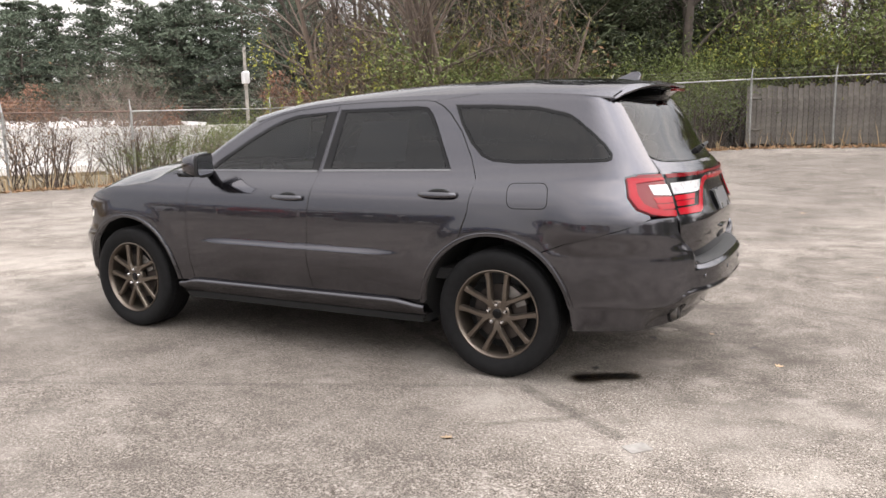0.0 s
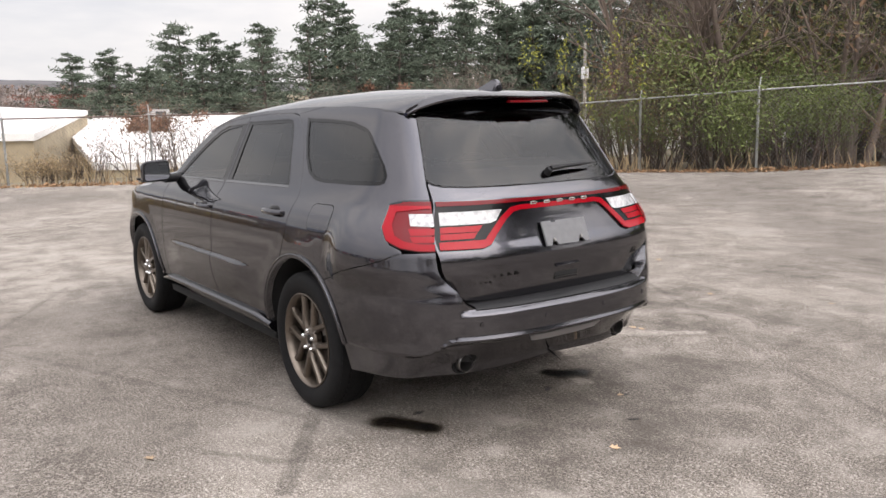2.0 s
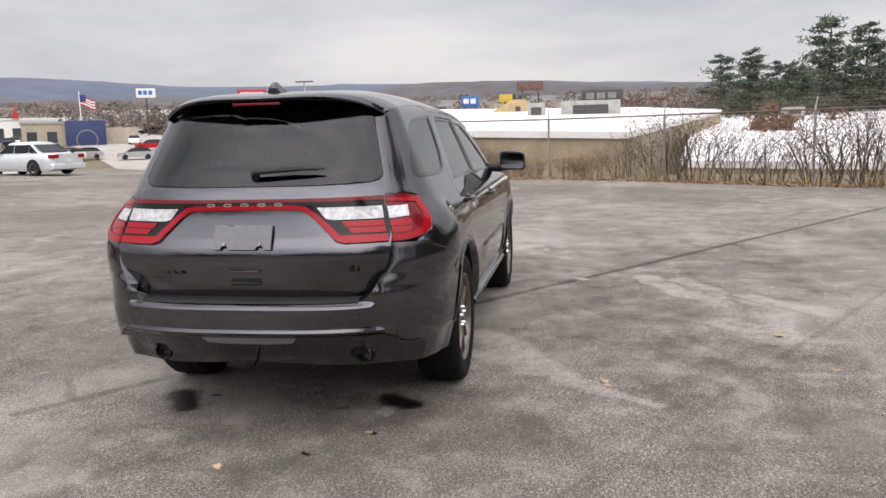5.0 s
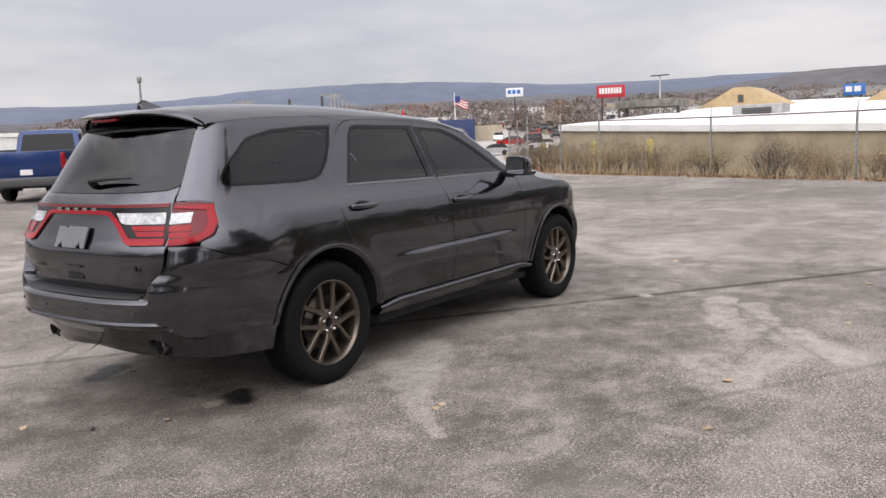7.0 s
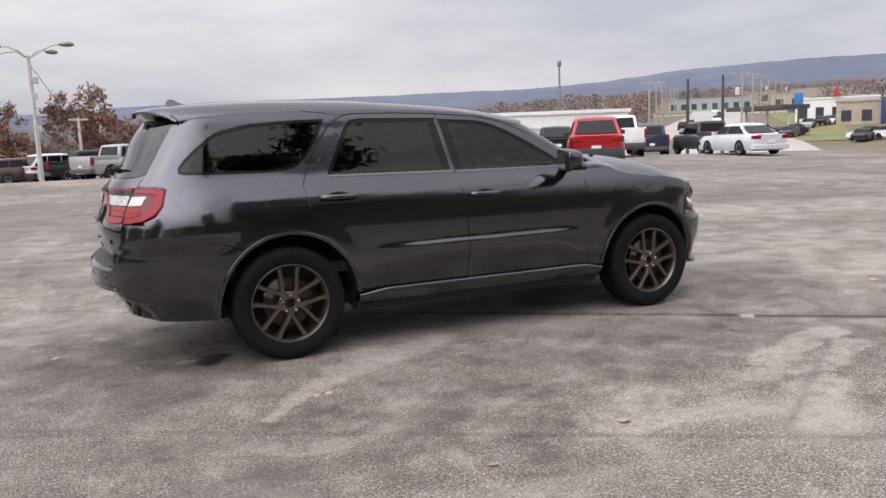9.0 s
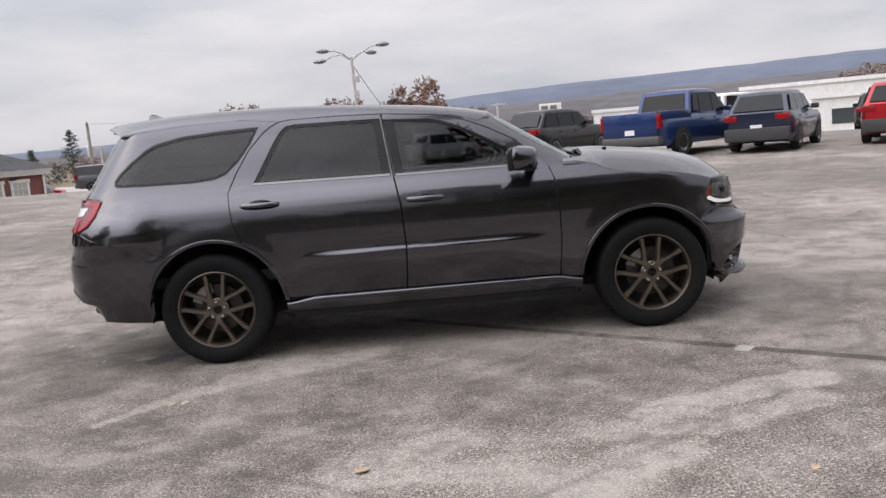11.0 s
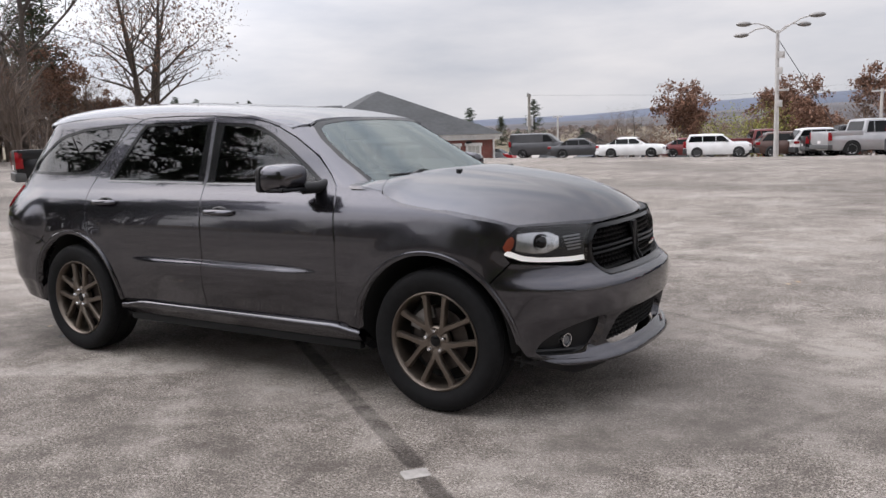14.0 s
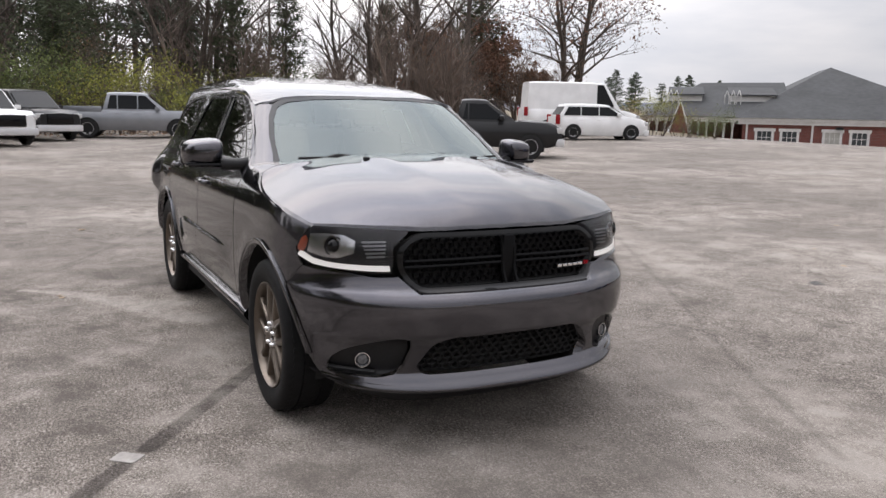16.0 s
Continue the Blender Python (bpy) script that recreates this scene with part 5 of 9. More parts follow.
g_in = set_in(body, .035)
grille = skin("grille", sheet(grille_line, body, holes=[inset(grille_line, .020)], step=.03, out=-.004, gap=.001, deep=.05), M_GLOSS, suv, "satin black crosshair grille", face=ahead)
skin("grille_backing", sheet(inset(grille_line, .01), set_in(body, .055), step=.06, gap=0, deep=0), M_SHELL, grille, face=ahead)
part("grille_mesh", honeycomb([(y * .93, .845 + (z - .845) * .80) for y, z in GRILLE], g_in, .026, .042, .02), M_GRILLE, grille, smooth=False)
cb = bmesh.new()
for s in (-1, 1):
    for z0 in (.862, .836):
        pts = [g_in(*at_front(s * y, z0 - .006 * (y / .5) ** 2)) + Vector((.022, 0, 0)) for y in (.03, .15, .27, .39, .50)]
        add_tube(cb, pts, .008, 6)
    pts = [g_in(*at_front(s * .03, z)) + Vector((.026, 0, 0)) for z in (.955, .90, .85, .80, .745)]
    add_tube(cb, pts, .010, 6)
part("crosshair", cb, M_GRILLE, grille)
bx = bmesh.new()
q = g_in(*at_front(0, .85))
add_box(bx, q.x, q.x + .03, -.028, .028, .73, .96, bevel=.006)
part("grille_post", bx, M_GRILLE, grille)
for k in range(5):
    t = bmesh.new()
    y = .285 + .034 * k
    q = g_in(*at_front(y, .793))
    add_box(t, q.x + .018, q.x + .026, y, y + .026, .787, .801, bevel=.003)
    part("chrome_badge_piece", t, M_CHROME, grille, "chrome badge piece")
for a in (0, .014):
    t = bmesh.new()
    q = g_in(*at_front(.47, .80))
    prism(t, [(.462 + a, .787), (.470 + a, .787), (.478 + a, .803), (.470 + a, .803)], q.x + .018, q.x + .028, plane="yz")
    part("red_badge_slash", outward(t), M_RED, grille)
M_FOG = mat("fog_lamp_glass", (.17, .175, .185), rough=.12, metal=.5, vary=.4, scale=90)
i_in = set_in(nose, .05)
intake = skin("lower_intake", sheet(inset(intake_line, -.01), set_in(nose, .085), step=.06, gap=0, deep=0), M_SHELL, front_bumper, face=ahead)
part("intake_mesh", honeycomb([(y * .97, .435 + (z - .435) * .95) for y, z in INTAKE], i_in, .026, .046, .02), M_SHELL, front_bumper, smooth=False)
for s in (1, -1):
    pocket = fog_line if s > 0 else fog_right
    skin("fog_pocket", sheet(inset(pocket, -.008), set_in(nose, .055), step=.04, gap=0, deep=0), M_BLACK, front_bumper, face=ahead)
    q = nose(*at_front(s * .664, .408)) - Vector((.058, 0, 0))
    fg = bmesh.new()
    add_lathe(fg, [(.0, .018), (.021, .014), (.027, .007), (.029, .016), (.034, .018), (.036, 0), (.036, -.04)], axis="x", segs=28, at=q)
    bmesh.ops.rotate(fg, cent=q, matrix=Matrix.Rotation(radians(18 * s), 3, 'Z'), verts=fg.verts)
    fo = part("fog_lamp", outward(fg), M_FOG, front_bumper, "round clear fog lamp with chrome ring")
    fr = bmesh.new()
    add_lathe(fr, [(.029, .014), (.031, .021), (.0345, .021), (.0365, .0)], axis="x", segs=28, at=q)
    bmesh.ops.rotate(fr, cent=q, matrix=Matrix.Rotation(radians(18 * s), 3, 'Z'), verts=fr.verts)
    part("chrome_ring", outward(fr), M_CHROME, fo)
    va = bmesh.new()
    pts = [nose(*at_front(s * y, .358 + .006 * math.sin(y * 9))) - Vector((.03, 0, 0)) for y in (.62, .68, .74, .80)]
    add_tube(va, pts, .010, 6)
    part("vane", va, M_BLACK, front_bumper)
M_HEADBACK = mat("smoked_headlamp", (.012, .012, .014), rough=.35, spec=.3)
M_RIB = mat("lamp_ribs", (.24, .245, .26), rough=.3, metal=.6)
M_LENS = tinted_glass("headlamp_cover", (.9, .9, .9), ior=1.35)
for mirror in (False, True):
    out_f = lambda p: Vector((1, .6, .1))
    hl = skin("headlamp", sheet(HEAD, set_in(body, .02), step=.03, gap=.003, deep=.04), M_HEADBACK, suv, "smoked headlamp with projector and amber marker", mirror=mirror, face=out_f)
    skin("amber_marker", sheet([at_x(1.938, .902), at_x(1.957, .942), at_x(1.975, .955), at_x(1.988, .938), at_x(1.984, .905), at_x(1.972, .884), at_x(1.952, .878)], set_in(body, .012), step=.03, gap=0), M_AMBER, hl, "amber side marker", mirror=mirror, face=out_f)
    skin("reflector", sheet([at_x(1.996, .966), at_x(2.06, .972), at_front(.735, .968), at_front(.695, .945), at_front(.705, .890), at_front(.76, .866), at_x(2.06, .868), at_x(1.992, .884)], set_in(body, .011), step=.03, gap=0), M_LAMP_IN, hl, mirror=mirror, face=out_f)
    pr = bmesh.new()
    q = body(*at_front(.775, .918)) - Vector((.022, .008, 0))
    add_lathe(pr, [(0, .030), (.018, .026), (.032, .012), (.036, .002), (.037, .012), (.044, .014), (.046, -.02)], axis="x", segs=28, at=q)
    bmesh.ops.rotate(pr, cent=q, matrix=Matrix.Rotation(radians(32), 3, 'Z'), verts=pr.verts)
    mirrored("projector", outward(pr), M_GLOSS, hl, "dark projector lens", mirror=mirror)
    for k in range(5):
        y0 = .672 - .004 * k
        z0 = .944 - .0165 * k
        skin("lamp_element", sheet([at_front(y0, z0), at_front(y0 - .098 + .006 * k, z0 + .004), at_front(y0 - .098 + .006 * k, z0 - .004), at_front(y0, z0 - .008)], set_in(body, .010), step=.05, gap=0), M_RIB, hl, mirror=mirror, face=out_f)
    skin("running_light", sheet([at_x(1.938, .866), at_x(1.956, .884), at_x(1.974, .880), at_x(2.02, .858), at_x(2.08, .846), at_front(.74, .841), at_front(.64, .837), at_front(.565, .837), at_front(.562, .813), at_front(.64, .813), at_front(.74, .819), at_x(2.08, .824), at_x(2.02, .832)],
                                set_in(body, .010), step=.03, gap=0), M_DRL, hl, "lit white running-light strip", mirror=mirror, face=out_f)
    skin("cover", sheet(HEAD, set_in(body, .002), step=.03, gap=.004, deep=0), M_LENS, hl, mirror=mirror, face=out_f)

# door mirrors
for mirror in (False, True):
    c = bmesh.new()
    bmesh.ops.create_cube(c, size=1)
    bmesh.ops.subdivide_edges(c, edges=c.edges[:], cuts=5, use_grid_fill=True)
    for v in c.verts:
        x, y, z = v.co * 2
        k = (abs(x) ** 4 + abs(y) ** 4 + abs(z) ** 4) ** .25
        m = max(abs(x), abs(y), abs(z))
        p = Vector((x, y, z)) * (m / k) if k else Vector((x, y, z))
        front = ease(-1, 1, p.x)
        v.co = Vector((.66 + p.x * .085 - .025 * p.y, 1.055 + p.y * (.118 - .025 * front), 1.262 + p.z * (.082 - .018 * front) - .010 * p.y))
    mo = mirrored("door_mirror", outward(c), M_PAINT, suv, "body-coloured door mirror with black base", mirror=mirror)
    g = bmesh.new()
    prism(g, rounded([(.955, 1.20), (1.155, 1.192), (1.15, 1.315), (.965, 1.325)], .03), .568, .574, plane="yz")
    for v in g.verts:
        v.co.x += -.028 * (v.co.y - 1.055) / .1
    mirrored("mirror_glass", outward(g), M_MIRROR, mo, "mirror glass", mirror=mirror)
    g = bmesh.new()
    prism(g, rounded([(.945, 1.188), (1.167, 1.180), (1.162, 1.325), (.955, 1.337)], .03), .574, .600, plane="yz")
    for v in g.verts:
        v.co.x += -.028 * (v.co.y - 1.055) / .1
    mirrored("mirror_bezel", outward(g), M_BLACK, mo, mirror=mirror)
    g = bmesh.new()
    add_tube(g, [(.76, .79, 1.205), (.735, .86, 1.195), (.70, .96, 1.195)], [.045, .034, .036], 10)
    add_tube(g, [(.72, 1.165, 1.20), (.69, .95, 1.188)], [.008, .020], 8)
    mirrored("mirror_foot", outward(g), M_BLACK, mo, mirror=mirror)
    g = bmesh.new()
    add_box(g, .60, .735, .965, 1.155, 1.180, 1.204, bevel=.010)
    mirrored("mirror_base_trim", outward(g), M_GLOSS, mo, mirror=mirror)

# wheel wells and floor pan
for cx, cz in (ARCH_R, ARCH_F):
    for s in (1, -1):
        w = bmesh.new()
        a = [(cx + (ARCH + .004) * math.cos(radians(t)), cz + (ARCH + .004) * math.sin(radians(t))) for t in range(-12, 193, 8)]
        lo = [w.verts.new((x, s * .46, z)) for x, z in a]
        hi = [w.verts.new((x, s * (hull(at_x(x, max(z, .34))[0], max(z, .34)).y - .018), z)) for x, z in a]
        for i in range(len(a) - 1):
            w.faces.new((lo[i], lo[i + 1], hi[i + 1], hi[i]))
        w.faces.new(lo)
        part("wheel_well", outward(w), M_SHELL, suv)
fl = bmesh.new()
add_box(fl, -2.10, 2.0, -.70, .70, .29, .38, bevel=.03)
add_box(fl, -1.0, 1.0, -.88, .88, .27, .34, bevel=.02)
add_box(fl, -2.35, -2.05, -.5, .5, .30, .42, bevel=.05)
part("floor_pan", fl, M_SHELL, suv)

# cabin
io = bmesh.new()
add_box(io, .55, 1.12, -.70, .70, .85, 1.18, bevel=.06)
dash = part("dashboard", io, M_TRIM, suv)
sw = bmesh.new()
c0 = Vector((.50, .37, 1.10))
tilt = Matrix.Translation(c0) @ Matrix.Rotation(radians(-62), 4, 'Y')
add_tube(sw, [tilt @ Vector((.185 * math.cos(a), .185 * math.sin(a), 0)) for a in [k * math.tau / 28 for k in range(29)]], .015, 8, cap=False)
add_tube(sw, [tilt @ Vector((-.18, 0, 0)), tilt @ Vector((.18, 0, 0))], .016, 6)
add_tube(sw, [tilt @ Vector((0, -.18, 0)), tilt @ Vector((0, .18, 0))], .016, 6)
add_tube(sw, [tilt @ Vector((0, 0, -.02)), tilt @ Vector((0, 0, -.15))], [.06, .04], 8)
part("steering_wheel", sw, M_TRIM, suv)


def car_seat(x, y, wide):
    s = bmesh.new()
    add_box(s, x - .28, x + .26, y - wide, y + wide, .62, .80, bevel=.06)
    m = Matrix.Translation((x - .24, y, .78)) @ Matrix.Rotation(radians(-16), 4, 'Y')
    add_box(s, -.08, .08, -wide, wide, -.05, .60, bevel=.06, m=m)
    for k in ([0] if wide < .4 else [-.36, .36]):
        add_box(s, -.05, .05, k - .13, k + .13, .64, .83, bevel=.045, m=m)
        add_tube(s, [m @ Vector((0, k - .05, .55)), m @ Vector((0, k - .05, .68))], .008, 6)
        add_tube(s, [m @ Vector((0, k + .05, .55)), m @ Vector((0, k + .05, .68))], .008, 6)
    return part("cabin_seat", s, M_SEAT, suv)


for y in (-.37, .37):
    car_seat(.05, y, .25)
car_seat(-.85, 0, .62)
car_seat(-1.65, 0, .55)
cf = bmesh.new()
add_box(cf, -2.35, .9, -.80, .80, .55, .62)
add_box(cf, -2.30, -1.95, -.60, .60, .62, .70)
part("cabin_floor", cf, M_TRIM, suv)
hp = bmesh.new()
add_box(hp, .34, .37, -.13, .13, 1.455, 1.525, bevel=.02)
part("rear_view_mirror", hp, M_TRIM, suv)
hlin = [(x, y * .97) for x, y in roof_line]
skin("headlining", sheet(hlin, roof, step=.12, out=-.045, gap=.01, deep=0), M_TRIM, suv, face=top)
tag = skin("windscreen_sticker", sheet([at_screen(y, z) for y, z in ((.64, 1.262), (.715, 1.262), (.725, 1.225), (.65, 1.225))], cabin, step=.05, out=-.007, gap=0, deep=0), mat("pale_blue_sticker", (.45, .62, .75), rough=.5), suv, face=fwd)
paper = skin("window_sticker", sheet([(-.83, 1.535), (-.48, 1.53), (-.46, 1.27), (-.85, 1.28)], body, step=.08, out=-.014, gap=0, deep=0), mat("paper_sheet", (.55, .57, .56), rough=.7), suv, "white paper price sheet inside the window")


# wheels
def spoke_shape(bm, ang, yo):
    """One arm of a split spoke, from hub to rim."""
    for s in (-1, 1):
        pts = []
        for r, a, w, y in ((.045, 37 * s, .020, -.012), (.072, 34 * s, .022, -.006), (.092, 29.5 * s, .0195, -.004), (.115, 25 * s, .0172, -.004), (.150, 20 * s, .0165, -.006), (.195, 16.5 * s, .0165, -.008), (.232, 15 * s, .0180, -.009), (.257, 15.8 * s, .024, -.008)):
            t = radians(ang + a)
            pts.append((Vector((r * math.cos(t), yo + y, r * math.sin(t))), Vector((-math.sin(t), 0, math.cos(t))), w))
        rings = []
        for p, side_v, w in pts:
            sec = [(-w, -.030), (-w, -.008), (-w * .62, .002), (w * .62, .002), (w, -.008), (w, -.030)]
            rings.append([bm.verts.new(p + side_v * a + Vector((0, b, 0))) for a, b in sec])
        for a, b in zip(rings, rings[1:]):
            for j in range(6):
                bm.faces.new((a[j], a[(j + 1) % 6], b[(j + 1) % 6], b[j]))
        bm.faces.new(rings[0][::-1]), bm.faces.new(rings[-1])


def wheel_parts(holder, flip):
    """A road wheel at the holder's origin, outer face towards +y (or -y)."""
    ty = bmesh.new()
    prof = [(.262, .100), (.270, .116), (.300, .130), (.335, .133), (.360, .128), (.374, .118), (.381, .104), (.3855, .085), (.3855, .052), (.379, .050), (.379, .044), (.386, .042), (.386, .004)]
    prof = prof + [(r, -h) for r, h in prof[::-1]]
    tread = [(.3855 if abs(h) < .09 and r > .38 else r, h) for r, h in prof]
    add_lathe(ty, tread, segs=96)
    bm2 = ty
    tyre = mirrored("tyre", outward(bm2), M_RUBBER, holder, mirror=flip, sharp=30)
    sh = bmesh.new()
    for k in range(64):
        a = k * math.tau / 64
        m = Matrix.Rotation(-a, 4, 'Y')
        for s in (1, -1):
            add_box(sh, .370, .3845, s * .062 if s > 0 else -.101, .101 if s > 0 else -.062, -.0125, .0125, m=m @ Matrix.Rotation(radians(10 * s), 4, 'X'))
            add_box(sh, .379, .3868, .012 if s > 0 else -.046, .046 if s > 0 else -.012, -.013, .013, m=m @ Matrix.Rotation(radians(14 * s), 4, 'X'))
    mirrored("tread", outward(sh), M_RUBBER, tyre, mirror=flip, sharp=30)
    rm = bmesh.new()
    add_lathe(rm, [(.266, .112), (.268, .120), (.262, .122), (.254, .112), (.247, .094), (.240, .04), (.236, -.10), (.262, -.115)], segs=72)
    rim = mirrored("rim", outward(rm), M_RIM, holder, "bronze split-spoke alloy rim", mirror=flip, sharp=30)
    sp_bm = bmesh.new()
    for k in range(5):
        spoke_shape(sp_bm, 90 + 72 * k, .108)
    add_lathe(sp_bm, [(0, .098), (.034, .098), (.037, .094), (.040, .098), (.070, .098), (.078, .090), (.080, .060)], segs=40)
    mirrored("spoke_set", outward(sp_bm), M_RIM, holder, mirror=flip, sharp=40)
    cp = bmesh.new()
    add_lathe(cp, [(0, .102), (.024, .101), (.031, .098), (.032, .09)], segs=28)
    mirrored("centre_cap", outward(cp), M_GLOSS, holder, mirror=flip)
    for k in range(5):
        a = radians(90 + 72 * k)
        nt_bm = bmesh.new()
        add_lathe(nt_bm, [(0, .120), (.008, .119), (.0125, .112), (.0135, .090)], segs=10, at=(.057 * math.cos(a), 0, .057 * math.sin(a)))
        mirrored("wheel_nut", outward(nt_bm), M_CHROME, holder, mirror=flip)
    dk = bmesh.new()
    add_lathe(dk, [(.08, .045), (.170, .045), (.170, .022), (.08, .022)], segs=48)
    mirrored("brake_disc", outward(dk), M_RUST, holder, mirror=flip)
    cal = bmesh.new()
    a0, a1 = (100, 160)
    outer = [(.185 * math.cos(radians(a)), .185 * math.sin(radians(a))) for a in range(a0, a1 + 1, 10)]
    inner = [(.12 * math.cos(radians(a)), .12 * math.sin(radians(a))) for a in range(a1, a0 - 1, -10)]
    prism(cal, outer + inner, .012, .068)
    mirrored("brake_caliper", outward(cal), M_STEEL, holder, mirror=flip)
    bk = bmesh.new()
    add_lathe(bk, [(0, -.02), (.238, -.02)], segs=40)
    mirrored("hub_shadow_plate", bk, M_SHELL, holder, mirror=flip)


for x in (-1.521, 1.521):
    for s in (1, -1):
        wh = new("wheel")
        wh.parent = suv
        wh.matrix_basis = pose(x, s * .808, .3875)
        tagged(wh, "black tyre on bronze alloy wheel")
        wheel_parts(wh, s < 0)

# ---- parked vehicles ----
M_TYRE = mat("parked_tyre", (.011, .011, .011), rough=.85)
M_ALLOY = mat("silver_alloy", (.62, .62, .63), rough=.4, metal=.35)
M_DARKRIM = mat("dark_alloy", (.10, .10, .10), rough=.45, metal=.5)
M_WINDOW = mat("dark_car_window", (.005, .006, .007), rough=.05, spec=.25)
M_PLASTIC = mat("grey_bumper_plastic", (.04, .04, .042), rough=.6)
M_PLATE_WHITE = mat("white_plate", (.75, .72, .72), rough=.5)
M_TAIL = mat("parked_tail_lamp", (.25, .006, .010), rough=.15, spec=.4)
M_HEAD = mat("parked_headlamp", (.6, .6, .6), rough=.12, metal=.3, coat=.6)
PAINTS = {}


def paint(name, colour, metal=.2):
    if name not in PAINTS:
        PAINTS[name] = mat(name + "_car_paint", colour, rough=.35, metal=metal, coat=.35 if name == "black" else .8, spec=.3, vary=.06, scale=2)
    return PAINTS[name]


def loft(bm, sections, mat_i=0, cap=True):
    """Skins a row of closed rings of points."""
    rings = [[bm.verts.new(p) for p in s] for s in sections]
    n = len(rings[0])
    for a, b in zip(rings, rings[1:]):
        for i in range(n):
            bm.faces.new((a[i], a[(i + 1) % n], b[(i + 1) % n], b[i])).material_index = mat_i
    if cap:
        bm.faces.new(rings[0][::-1]).material_index = mat_i
        bm.faces.new(rings[-1]).material_index = mat_i
    return bm


def road_wheel(parent, x, y, r, out, rim_mat):
    w = new("wheel")
    w.parent = parent
    w.matrix_basis = pose(x, y, r)
    wd = .115
    t = bmesh.new()
    add_lathe(t, [(r * .62, wd * out), (r * .80, wd * 1.05 * out), (r * .95, wd * out), (r, wd * .75 * out), (r, -wd * .75 * out), (r * .9, -wd * out)], segs=28)
    part("tyre", outward(t), M_TYRE, w)
    m = bmesh.new()
    add_lathe(m, [(r * .64, wd * .9 * out), (r * .60, wd * .92 * out), (r * .57, wd * .30 * out), (0, wd * .10 * out)], segs=28)
    rim = part("rim", outward(m), M_SHELL, w)
    sp5 = bmesh.new()
    for k in range(6):
        a = k * math.tau / 6
        mm = Matrix.Rotation(a, 4, 'Y')
        y0, y1 = sorted((wd * .55 * out, wd * .88 * out))
        add_box(sp5, .0, r * .62, y0, y1, -r * .10, r * .10, m=mm)
    add_lathe(sp5, [(0, wd * .92 * out), (r * .14, wd * .90 * out), (r * .17, wd * .6 * out)], segs=16)
    add_lathe(sp5, [(r * .655, wd * .80 * out), (r * .655, wd * .95 * out), (r * .59, wd * .95 * out), (r * .58, wd * .7 * out)], segs=28)
    part("spoke_ring", outward(sp5), rim_mat, rim)


